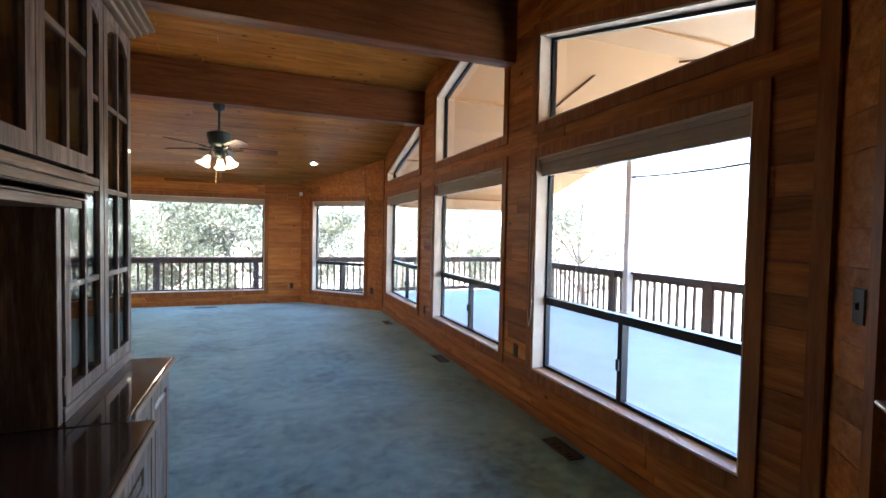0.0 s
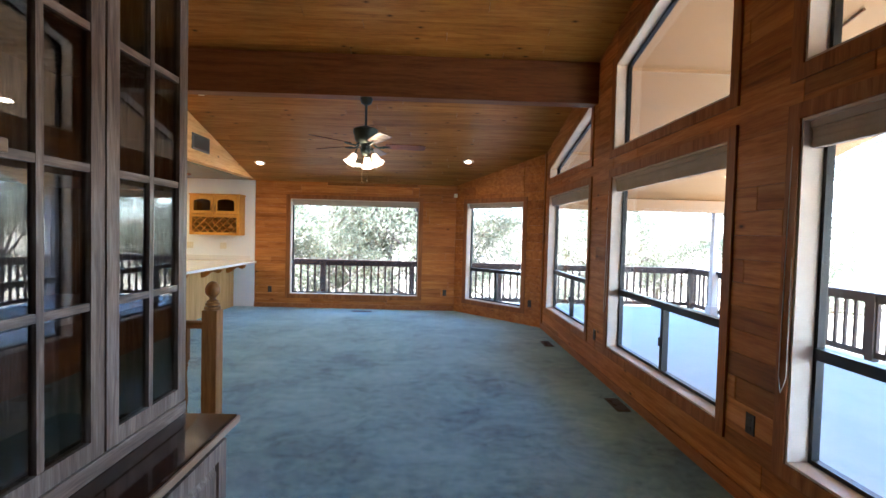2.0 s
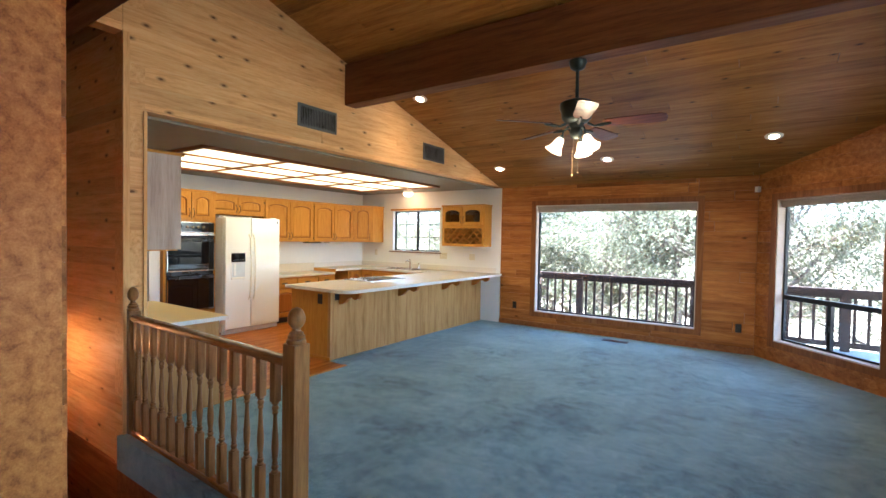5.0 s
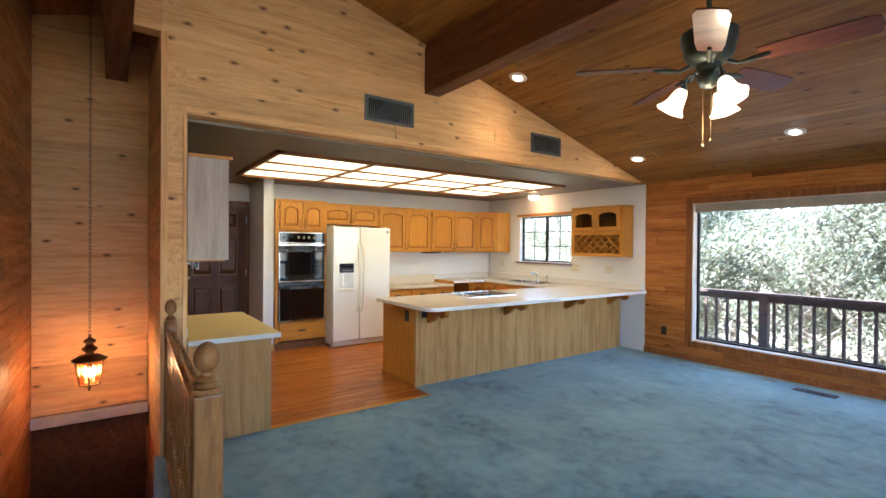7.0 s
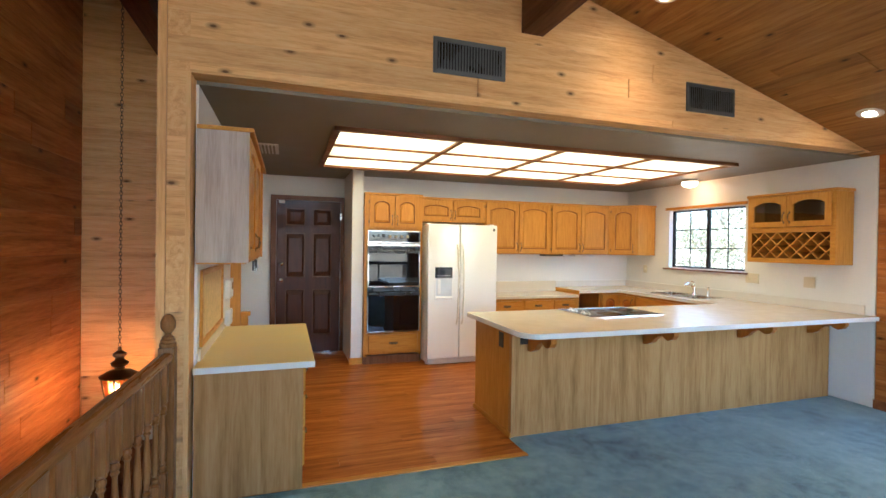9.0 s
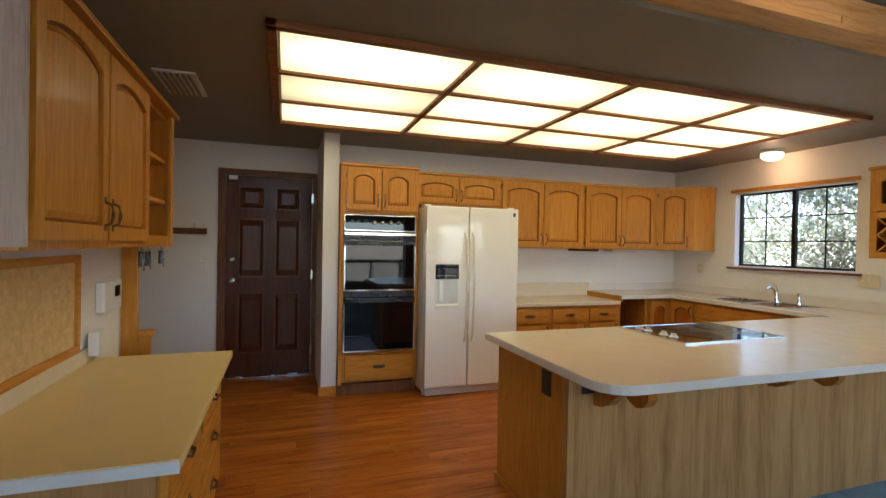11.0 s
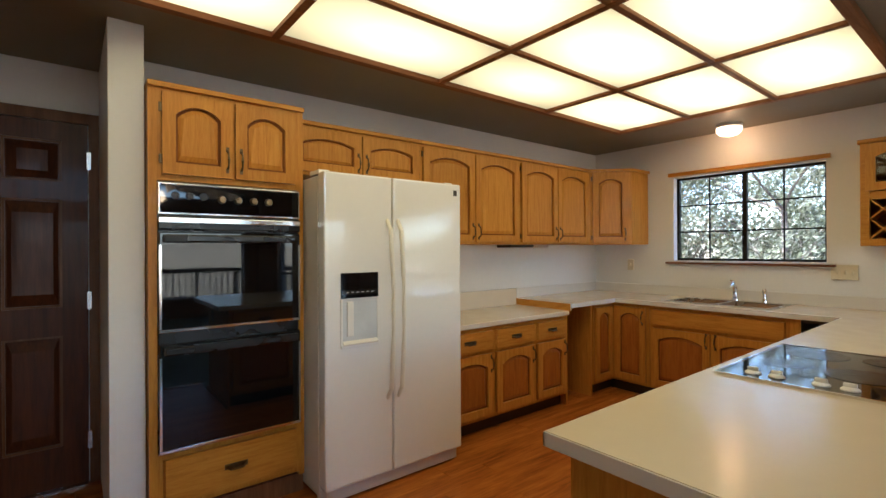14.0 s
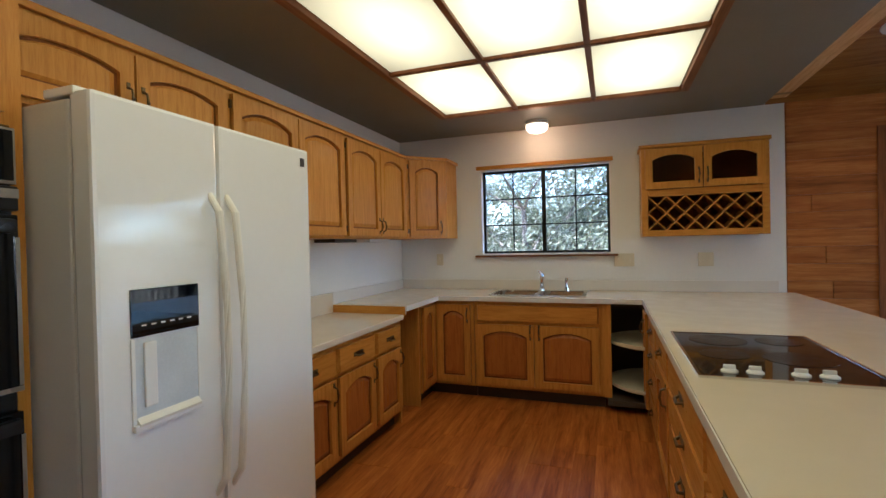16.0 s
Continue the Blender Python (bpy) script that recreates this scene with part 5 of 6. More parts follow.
plate((0.94, NORTH, 0.34), (0.07, 0.115), (0, -1, 0), "dark brown outlet low on the cedar wall", black_plate, 1, "outlet")
plate((EAST, 3.76, 0.46), (0.07, 0.115), (-1, 0, 0), "dark brown outlet between the tall windows", black_plate, 1, "outlet")
plate((EAST, 6.23, 0.42), (0.07, 0.115), (-1, 0, 0), "dark brown outlet between the tall windows", black_plate, 1, "outlet")
plate(tuple(bay_n.at(1.76, 0.36)), (0.07, 0.115), tuple(bay_n.n), "dark brown outlet beside the bay window", black_plate, 1, "outlet")
plate(tuple(bay_s.at(0.195, 1.24)), (0.075, 0.125), tuple(bay_s.n), "dark brown switch plate beside the deck door", black_plate)

# desk counter with its wall cabinet
dk = thing("desk_counter", (-3.4, 4.7, 0.0), "oak desk unit with drawers under a cream top", "desk")
part("body", box(-4.03, -2.735, 4.375, 4.96, 0.08, 0.741), oak_z, dk)
part("plinth", box(-4.0, -2.75, 4.4, 4.9, 0.0, 0.08), black_plate, dk)
part("end_panel", box(-2.735, -2.72, 4.375, 4.965, 0.0, 0.741), grey_oak, dk, "weathered oak end panel")
part("top", box(-4.07, -2.69, 4.375, 5.03, 0.742, 0.777, 0.004), desk_lam, dk)
part("top_edge", box(-2.69, -2.683, 4.375, 5.03, 0.740, 0.774), laminate_edge, dk)
part("splashback", box(-4.06, -2.84, 4.374, 4.39, 0.777, 0.85, 0.003), laminate, dk)
dpl = Plane((0, 4.96, 0), (-1, 0, 0), (0, 1, 0))
for u0, u1 in ((2.78, 3.38), (3.40, 4.0)):
    for z0, z1 in ((0.57, 0.71), (0.35, 0.55), (0.11, 0.33)):
        drawer_front(dk, dpl, u0, u1, z0, z1, 0.001, oak_x)
uc = thing("desk_wall_cabinet", (-3.45, 4.5, 1.36), "oak wall cabinet with two doors and open end shelves", "cabinet")
part("body", box(-3.92, -2.765, 4.373, 4.63, 1.35, 2.12), oak_z, uc)
part("shelf_back", box(-4.46, -3.92, 4.373, 4.39, 1.35, 2.12), oak_z, uc)
for z in (1.37, 1.6, 1.84, 2.1):
    part("shelf", box(-4.44, -3.92, 4.39, 4.61, z, z + 0.02), oak_x, uc)
part("shelf_end", box(-4.46, -4.44, 4.39, 4.63, 1.35, 2.12), oak_z, uc)
part("face_stile", box(-3.97, -3.92, 4.612, 4.632, 1.35, 2.12), oak_z, uc)
part("face_stile", box(-4.46, -4.41, 4.632, 4.648, 1.35, 2.12), oak_z, uc)
part("face_rail", box(-4.41, -3.97, 4.612, 4.632, 1.35, 1.41), oak_x, uc)
part("end_panel", box(-2.764, -2.75, 4.373, 4.65, 1.36, 2.12), wood("pale_limed_oak", "z", (0.36, 0.27, 0.2), (0.5, 0.4, 0.31), (0.58, 0.48, 0.39), 0.45, 0.1), uc, "paler grained oak end panel")
part("cornice", box(-4.48, -2.74, 4.373, 4.675, 2.12, 2.145, 0.005), oak_x, uc)
upl = Plane((0, 4.631, 0), (-1, 0, 0), (0, 1, 0))
door_front(uc, upl, 2.79, 3.34, 1.38, 2.1, 0.001, oak_z, (3.31, 1.48))
door_front(uc, upl, 3.36, 3.905, 1.38, 2.1, 0.001, oak_z, (3.39, 1.48))
for x in (-4.0, -4.12, -4.4):
    hk_ = thing("key_ring", (x, 4.6, 1.24), "dark key fob hanging on a hook under the shelf", "keys", "hanging keys")
    part("hook", tube(bmesh.new(), [(x, 4.6, 1.35), (x, 4.6, 1.335), (x + 0.008, 4.606, 1.328), (x + 0.004, 4.612, 1.338)], 0.002, 5), brass, hk_)
    part("fob", box(x - 0.035, x + 0.03, 4.592, 4.608, 1.245, 1.325, 0.007), black_plastic, hk_)
    part("key", box(x - 0.012, x + 0.004, 4.609, 4.612, 1.225, 1.3), steel, hk_)
cb = thing("notice_board", (-3.3, 4.38, 0.9), "oak-framed cork board over the desk", "notice board")
cork = plain("pale_cork", (0.62, 0.44, 0.2), 0.85, vary=0.2, scale=30)
part("cork", box(-3.82, -2.93, 4.374, 4.38, 0.88, 1.28), cork, cb)
bm = bmesh.new()
for a in ((-3.86, -2.89, 0.85, 0.885), (-3.86, -2.89, 1.275, 1.31), (-3.86, -3.825, 0.885, 1.275), (-2.925, -2.89, 0.885, 1.275)):
    solid(bm, a[0], a[1], 4.374, 4.392, a[2], a[3], 0.003)
part("frame", bm, oak_x, cb)
th = thing("thermostat", (-4.25, 4.38, 1.0), "white wall thermostat with a dark display", "thermostat")
part("case", box(-4.36, -4.09, 4.373, 4.415, 1.0, 1.16, 0.008), white_plastic, th)
part("display", box(-4.32, -4.24, 4.4145, 4.4175, 1.07, 1.13), black_glass, th)
tb = thing("wall_phone_adapter", (-4.03, 4.38, 0.84), "small white plug-in adapter over the desk", "adapter")
part("case", box(-4.06, -3.94, 4.391, 4.44, 0.81, 0.93, 0.008), white_plastic, tb)
hb = thing("wall_end_panel", (-4.49, 4.45, 0.0), "brown oak wall-end panel with a low capped return", "panel")
part("back", box(-4.5, -4.472, 4.376, 4.465, 0.0, 1.345, 0.004), oak_z, hb)
part("seat", box(-4.53, -4.474, 4.466, 4.55, 0.80, 0.835, 0.005), oak_x, hb)
part("end", box(-4.52, -4.476, 4.466, 4.53, 0.0, 0.80, 0.004), oak_z, hb)
vt = thing("ceiling_vent", (-4.57, 4.66, 2.37), "small painted ceiling vent in the kitchen", "vent")
part("frame", box(-4.8, -4.34, 4.55, 4.78, KCEIL - 0.014, KCEIL - 0.001, 0.003), enamel_side, vt)
for k in range(6):
    part("slat", box(-4.78, -4.36, 4.572 + 0.032 * k, 4.59 + 0.032 * k, KCEIL - 0.022, KCEIL - 0.0142), kit_ceil, vt)

# small round ceiling lamp by the window
rl = thing("round_ceiling_lamp", (-4.59, 9.93, 2.3), "small round ceiling lamp with a glowing glass shade", "ceiling light")
part("base", lathe(bmesh.new(), [(0.1, 0.07), (0.1, 0.1)], (-4.59, 9.88, KCEIL - 0.1), "z", 24), white_plastic, rl)
part("shade", lathe(bmesh.new(), [(0.03, 0.0), (0.07, 0.01), (0.095, 0.035), (0.1, 0.06), (0.095, 0.07)], (-4.59, 9.88, KCEIL - 0.1), "z", 24), glow("warm_glass_shade", (1.0, 0.66, 0.34), 0.45), rl, smooth=True)
lamp("window_lamp_light", "POINT", Matrix.Translation((-4.59, 9.88, KCEIL - 0.13)), 0.28, (1.0, 0.5, 0.2), shadow_soft_size=0.03)

# kitchen floor planks, laid along y
prng = random.Random(21)
x = -6.4
row = 0
while x < HEAD - 0.1:
    x2 = min(x + 0.128, HEAD - 0.09)
    y = 2.6 - prng.uniform(0, 1.1)
    while y < NORTH - 0.6:
        y2 = y + 1.22
        a, b = max(y, 2.6), min(y2, NORTH - 0.02)
        if x2 > -4.2:
            a = max(a, 4.36)
        if x2 > -3.05:
            b = min(b, 6.5)
        hidden = x > -3.7 and a > 6.6
        if b - a > 0.05 and not hidden and not (x < -6.05 and a > 5.7):
            part("plank", prism(bmesh.new(), [(x, a, -0.008), (x2, a, -0.008), (x2, b, -0.008), (x, b, -0.008)], (0, 0, 0.008), 0.0012), floor_wood, kf)
        y = y2
    x = x2

# ---- hutch ----
hutch_z = wood("dark_walnut_stain", "z", (0.06, 0.035, 0.022), (0.165, 0.11, 0.08), (0.34, 0.255, 0.2), 0.34, 0.15, grain=1.6, relief=0.3, coat=0.25)
hutch_y = wood("dark_walnut_stain_level", "y", (0.06, 0.035, 0.022), (0.165, 0.11, 0.08), (0.34, 0.255, 0.2), 0.34, 0.15, grain=1.6, relief=0.3, coat=0.25)
hutch_worn = wood("worn_walnut_moulding", "y", (0.13, 0.07, 0.036), (0.27, 0.165, 0.095), (0.4, 0.27, 0.17), 0.35, 0.15, grain=1.6, relief=0.2)
hutch_warm = wood("figured_walnut", "z", (0.07, 0.026, 0.01), (0.17, 0.075, 0.032), (0.28, 0.14, 0.065), 0.3, 0.15, grain=0.9, relief=0.1, coat=0.2)
hutch_top = wood("dark_polished_top", "y", (0.02, 0.009, 0.006), (0.045, 0.02, 0.013), (0.075, 0.035, 0.022), 0.18, 0.1, grain=1.2, relief=0.05, coat=0.5)
hu = thing("china_hutch", (-0.3, 1.7, 0.0), "dark walnut breakfront china hutch with glazed doors", "hutch")
HY0, HS, HY1 = 0.45, 2.02, 2.87


def moulded(x_front, y0, y1, z0, z1, steps, grow, parent, name, x_back=-0.6, end=True):
    """A stepped moulding along the front and the far end."""
    bm = bmesh.new()
    for i in range(steps):
        a, b = z0 + (z1 - z0) * i / steps, z0 + (z1 - z0) * (i + 1) / steps
        g = grow * (i + 1) / steps
        solid(bm, x_back, x_front + g, y0, y1 + (g if end else 0), a, b, 0.003)
    return part(name, bm, hutch_worn, parent)


# bases
part("base", box(-0.6, -0.03, HS + 0.001, HY1 - 0.03, 0.0, 0.80), hutch_z, hu)
part("base_breakfront", box(-0.6, 0.05, HY0, HS, 0.0, 0.80), hutch_z, hu)
top = part("base_top", box(-0.6, 0.005, HS + 0.001, HY1, 0.80, 0.83, 0.008), hutch_top, hu, "polished dark wooden top")
part("base_top", box(-0.6, 0.085, HY0, HS, 0.80, 0.83, 0.008), hutch_top, hu, "polished dark wooden top")
moulded(-0.025, HS + 0.002, HY1 - 0.028, 0.0, 0.1, 2, 0.015, hu, "plinth")
for x, y0, y1 in ((0.005, HS + 0.085, HY1), (0.085, HY0, HS)):
    part("top_edge", box(x, x + 0.008, y0, y1, 0.802, 0.826, 0.003), hutch_worn, hu, "pale worn front edge")
fb = Plane((-0.03, 0, 0), (0, 1, 0), (1, 0, 0))
fbb = Plane((0.05, 0, 0), (0, 1, 0), (1, 0, 0))


def hutch_panel(pl, u0, u1, v0, v1, nm, knob=None):
    f = part(nm, slab_on(pl, u0, u1, v0, v1, 0.001, 0.010), hutch_z, hu)
    part("panel_frame", ring_on(pl, rect(u0, u1, v0, v1), grown(rect(u0, u1, v0, v1), -0.055), 0.010, 0.022), hutch_z, f)
    part("raised_panel", prism(bmesh.new(), [pl.at(u, v, 0.010) for u, v in grown(rect(u0, u1, v0, v1), -0.065)], pl.n * 0.012, 0.02), hutch_z, f)
    return f


hutch_panel(fb, HS + 0.04, HS + 0.41, 0.12, 0.77, "base_door")
hutch_panel(fb, HS + 0.43, HY1 - 0.06, 0.12, 0.77, "base_door")
for a, b in ((0.5, 0.98), (1.0, 1.48), (1.5, 1.98)):
    hutch_panel(fbb, a, b, 0.12, 0.58, "base_door")
    hutch_panel(fbb, a, b, 0.6, 0.77, "base_drawer")
bk = Plane((0, HY1 - 0.03, 0), (-1, 0, 0), (0, 1, 0))
hutch_panel(bk, 0.06, 0.56, 0.12, 0.77, "end_panel")
# tower
TX, TZ0, TZ1 = -0.18, 0.83, 2.36
bm = bmesh.new()
solid(bm, -0.6, TX - 0.02, 2.07, 2.095, TZ0, TZ1)
solid(bm, -0.6, TX - 0.02, HY1 - 0.025, HY1, TZ0, TZ1)
solid(bm, -0.6, -0.585, 2.095, HY1 - 0.025, TZ0, TZ1)
solid(bm, -0.585, TX - 0.02, 2.095, HY1 - 0.025, TZ1 - 0.02, TZ1)
part("tower_case", bm, hutch_z, hu)
part("tower_base_rail", box(TX - 0.02, TX + 0.006, 2.07, HY1, TZ0, TZ0 + 0.045, 0.004), hutch_y, hu)
for z in (1.23, 1.6, 1.97):
    part("shelf", box(-0.585, TX - 0.06, 2.095, HY1 - 0.025, z - 0.008, z + 0.008), hutch_z, hu)
tw = Plane((TX - 0.02, 0, 0), (0, 1, 0), (1, 0, 0))


def glazed_door(pl, u0, u1, v0, v1, rows, arch):
    """A glazed door with two columns of panes and an arched head."""
    d = part("glazed_door", ring_on(pl, rect(u0, u1, v0, v1), grown(rect(u0, u1, v0, v1), -0.048), 0.0, 0.026), hutch_z, hu)
    a, b, lo, hi = u0 + 0.048, u1 - 0.048, v0 + 0.048, v1 - 0.048
    m = (a + b) / 2
    part("glazing_bar", slab_on(pl, m - 0.01, m + 0.01, lo, hi, 0.006, 0.024), hutch_z, d)
    for k in range(1, rows):
        z = lo + (hi - lo) * k / rows
        part("glazing_bar", slab_on(pl, a, b, z - 0.01, z + 0.01, 0.007, 0.023), hutch_y, d)
    if arch:
        bm = bmesh.new()
        n = 8
        for i in range(n):
            p, q = a + (b - a) * i / n, a + (b - a) * (i + 1) / n
            hp, hq = (hi - 0.055 * abs(2 * k / n - 1) ** 2 for k in (i, i + 1))
            prism(bm, [pl.at(u, v, 0.0) for u, v in ((p, hp), (q, hq), (q, hi + 0.002), (p, hi + 0.002))], pl.n * 0.025)
        part("arched_head", bm, hutch_z, d)
    for c0, c1 in ((a, m - 0.01), (m + 0.01, b)):
        for k in range(rows):
            z0, z1 = lo + (hi - lo) * k / rows, lo + (hi - lo) * (k + 1) / rows
            g = part("pane", slab_on(pl, c0 - 0.004, c1 + 0.004, z0, z1, 0.012, 0.015), hutch_glass, d)
            g.visible_shadow = False
    return d


hutch_glass = glass_material("old_cabinet_glass", 0.0, (0.75, 0.75, 0.75), 0.10)
dm = (2.075 + HY1 - 0.005) / 2
glazed_door(tw, 2.075, dm - 0.004, TZ0 + 0.05, TZ1 - 0.02, 4, True)
glazed_door(tw, dm + 0.004, HY1 - 0.005, TZ0 + 0.05, TZ1 - 0.02, 4, True)
for z in (0.95, 2.2):
    part("hinge", slab_on(tw, 2.062, 2.074, z - 0.03, z + 0.03, 0.01, 0.026), brass, hu)
moulded(TX, 2.05, HY1, TZ1, TZ1 + 0.085, 4, 0.09, hu, "crown")
# middle upper cabinets over the open niche
CX = -0.09
bm = bmesh.new()
solid(bm, -0.6, CX - 0.02, HY0, 2.045, 1.55, 1.62)
solid(bm, -0.6, -0.585, HY0, 2.045, 1.62, TZ1)
solid(bm, -0.585, CX - 0.02, HY0, HY0 + 0.02, 1.62, TZ1)
solid(bm, -0.585, CX - 0.02, 2.025, 2.045, 1.62, TZ1)
solid(bm, -0.585, CX - 0.02, HY0 + 0.02, 2.025, TZ1 - 0.02, TZ1)
part("upper_case", bm, hutch_z, hu)
part("niche_back", box(-0.6, -0.5, HY0, 2.068, 0.83, 1.55), hutch_warm, hu, "figured walnut niche back")
part("niche_post", box(-0.5, TX + 0.0, 2.03, 2.068, 0.83, 1.55, 0.004), hutch_z, hu)
moulded(CX - 0.045, HY0, 2.045, 1.52, 1.62, 4, 0.05, hu, "frieze", -0.58)
md = Plane((CX - 0.02, 0, 0), (0, 1, 0), (1, 0, 0))
w3 = (2.04 - HY0 - 0.01) / 4
for k in range(4):
    glazed_door(md, HY0 + 0.005 + k * w3, HY0 + (k + 1) * w3, 1.63, TZ1 - 0.02, 2, True)
moulded(CX, HY0, 2.048, TZ1, TZ1 + 0.085, 4, 0.09, hu, "crown")

# ---- brick pier ----
mortar = plain("grey_mortar", (0.34, 0.32, 0.29), 0.9, vary=0.15, scale=20, relief=0.4)
pier = structure("brick_pier", box(-1.0, -0.325, 2.885, 2.995, -0.1, 3.3), mortar, "rough red brick pier beside the hutch", "wall")
brick_mat, nt, bs = nodes_of("weathered_brick")
rnd = nd(nt, "ShaderNodeObjectInfo").outputs["Random"]
bc = ramp(nt, rnd, [(0.0, (0.16, 0.13, 0.13)), (0.2, (0.34, 0.16, 0.11)), (0.55, (0.42, 0.2, 0.13)), (0.8, (0.36, 0.25, 0.2)), (1.0, (0.52, 0.43, 0.38))])
nz = nd(nt, "ShaderNodeTexNoise", i2=45.0, i3=5.0)
nt.links.new(nd(nt, "ShaderNodeTexCoord").outputs["Object"], nz.inputs[0])
bc = mixc(nt, 0.6, bc, ramp(nt, nz.outputs[0], [(0.3, (0.6, 0.6, 0.6)), (0.7, (1.3, 1.3, 1.3))]), "MULTIPLY")
nt.links.new(bc, bs.inputs["Base Color"])
bs.inputs["Roughness"].default_value = 0.9
bump(nt, bs, nz.outputs[0], 0.5, 0.008)
brng = random.Random(5)
z = 0.0
k = 0
while z < 3.25:
    h = 0.058
    cuts = (-1.0, -0.7, -0.49, -0.29) if k % 2 == 0 else (-1.0, -0.59, -0.29)
    for a, b in zip(cuts, cuts[1:]):
        j = [brng.uniform(-0.004, 0.004) for _ in range(4)]
        part("brick", box(a + 0.006, b - 0.005 + (j[0] if b == -0.29 else 0), 2.877 + j[1], 3.005 + j[2], z, z + h + j[3] * 0.5, 0.005), brick_mat, pier)
    z += 0.069
    k += 1

# ---- stair railing ----
rail_oak = wood("oak_stair_rail", "z", (0.15, 0.06, 0.014), (0.26, 0.112, 0.03), (0.35, 0.17, 0.052), 0.35, 0.2, grain=1.5, coat=0.2)
rail_oak_x = wood("oak_stair_handrail", "x", (0.15, 0.06, 0.014), (0.26, 0.112, 0.03), (0.35, 0.17, 0.052), 0.28, 0.2, grain=1.5, coat=0.3)
NX0, NY0, NX1, NY1 = -0.7, 4.2, -2.655, 4.26
sr = thing("stair_railing", (-1.7, 4.23, 0.0), "turned oak stair railing with ball-topped newels", "railing")
rail_dir = Vector((NX1 - NX0, NY1 - NY0, 0)).normalized()


def newel(x, y, top, w):
    part("newel", box(x - w, x + w, y - w, y + w, 0.0, top - 0.18, 0.006), rail_oak, sr)
    prof = [(w * 0.98, 0), (w * 1.04, 0.008), (w * 1.0, 0.02), (w * 0.78, 0.024), (w * 0.9, 0.03), (w * 0.9, 0.04), (w * 0.7, 0.045), (w * 0.74, 0.054), (w * 0.42, 0.064), (w * 0.4, 0.074), (w * 0.66, 0.086), (w * 0.88, 0.102), (w * 0.9, 0.107), (w * 0.93, 0.11),
            (w * 0.9, 0.118), (w * 0.94, 0.124), (w * 0.9, 0.138), (w * 0.72, 0.158), (w * 0.45, 0.172), (w * 0.12, 0.179)]
    part("finial", lathe(bmesh.new(), prof, (x, y, top - 0.18), "z", 24), rail_oak, sr, "turned ball finial", True)


newel(NX0, NY0, 1.14, 0.047)
newel(NX1, NY1, 1.09, 0.04)
rail_a, rail_b = Vector((NX0, NY0, 0)) + rail_dir * 0.047, Vector((NX1, NY1, 0)) - rail_dir * 0.04
prof = [(-0.026, 0), (0.026, 0), (0.034, 0.018), (0.03, 0.036), (0.016, 0.045), (-0.016, 0.045), (-0.03, 0.036), (-0.034, 0.018)]
part("handrail", prism(bmesh.new(), [tuple(rail_a + Vector((0, a, 0.84 + b))) for a, b in prof], tuple(rail_b - rail_a)), rail_oak_x, sr, smooth=True)
part("shoe_rail", prism(bmesh.new(), [tuple(rail_a + Vector((0, a, b))) for a, b in ((-0.03, 0), (0.03, 0), (0.03, 0.03), (0.024, 0.036), (-0.024, 0.036), (-0.03, 0.03))], tuple(rail_b - rail_a)), rail_oak_x, sr)
TURNED = [(0.018, 0.262), (0.02, 0.268), (0.012, 0.276), (0.018, 0.286), (0.018, 0.294), (0.011, 0.302), (0.016, 0.312), (0.011, 0.322), (0.015, 0.345), (0.0185, 0.39), (0.017, 0.43), (0.012, 0.5), (0.0095, 0.56), (0.012, 0.566), (0.017, 0.574), (0.012, 0.584), (0.018, 0.596), (0.018, 0.604), (0.012, 0.614), (0.02, 0.624), (0.018, 0.632)]
bm = bmesh.new()
solid(bm, -0.021, 0.021, -0.021, 0.021, 0.036, 0.262, 0.004)
lathe(bm, TURNED, (0, 0, 0), "z", 12)
solid(bm, -0.021, 0.021, -0.021, 0.021, 0.632, 0.842, 0.004)
bal = mesh_of("baluster", bm, rail_oak, True)
for i in range(14):
    x = -0.87 - 0.131 * i
    ob = new("baluster", bal)
    ob.parent = sr
    ob.matrix_parent_inverse = sr.matrix_basis.inverted()
    ob.location = (x, NY0 + (x - NX0) * rail_dir.y / rail_dir.x, 0)

# ---- ceiling fan ----
fan_metal = plain("verdigris_dark_metal", (0.035, 0.045, 0.04), 0.4, 0.7, vary=0.5, scale=14)
blade_wood = wood("cherry_fan_blade", "x", (0.05, 0.016, 0.008), (0.1, 0.032, 0.015), (0.15, 0.05, 0.025), 0.35, 0.1, coat=0.1)
fan_glass = glow("lit_tulip_glass", (1.0, 0.62, 0.3), 0.2)
FX, FY = -0.09, 6.455
fan = thing("ceiling_fan", (FX, FY, 2.15), "dark ceiling fan with cherry blades and three lit tulip lamps", "ceiling fan")
part("canopy", lathe(bmesh.new(), [(0.02, 2.86), (0.055, 2.88), (0.07, 2.92), (0.07, 2.939)], (FX, FY, 0), "z", 20), fan_metal, fan, smooth=True)
part("downrod", lathe(bmesh.new(), [(0.014, 2.62), (0.014, 2.87)], (FX, FY, 0), "z", 10), fan_metal, fan)
part("motor", lathe(bmesh.new(), [(0.05, 2.43), (0.09, 2.445), (0.115, 2.475), (0.125, 2.53), (0.135, 2.555), (0.135, 2.595), (0.11, 2.61), (0.04, 2.63), (0.02, 2.64)], (FX, FY, 0), "z", 24), fan_metal, fan, smooth=True)
part("light_kit", lathe(bmesh.new(), [(0.015, 2.31), (0.04, 2.325), (0.055, 2.36), (0.045, 2.40), (0.06, 2.42), (0.06, 2.435)], (FX, FY, 0), "z", 18), fan_metal, fan, smooth=True)
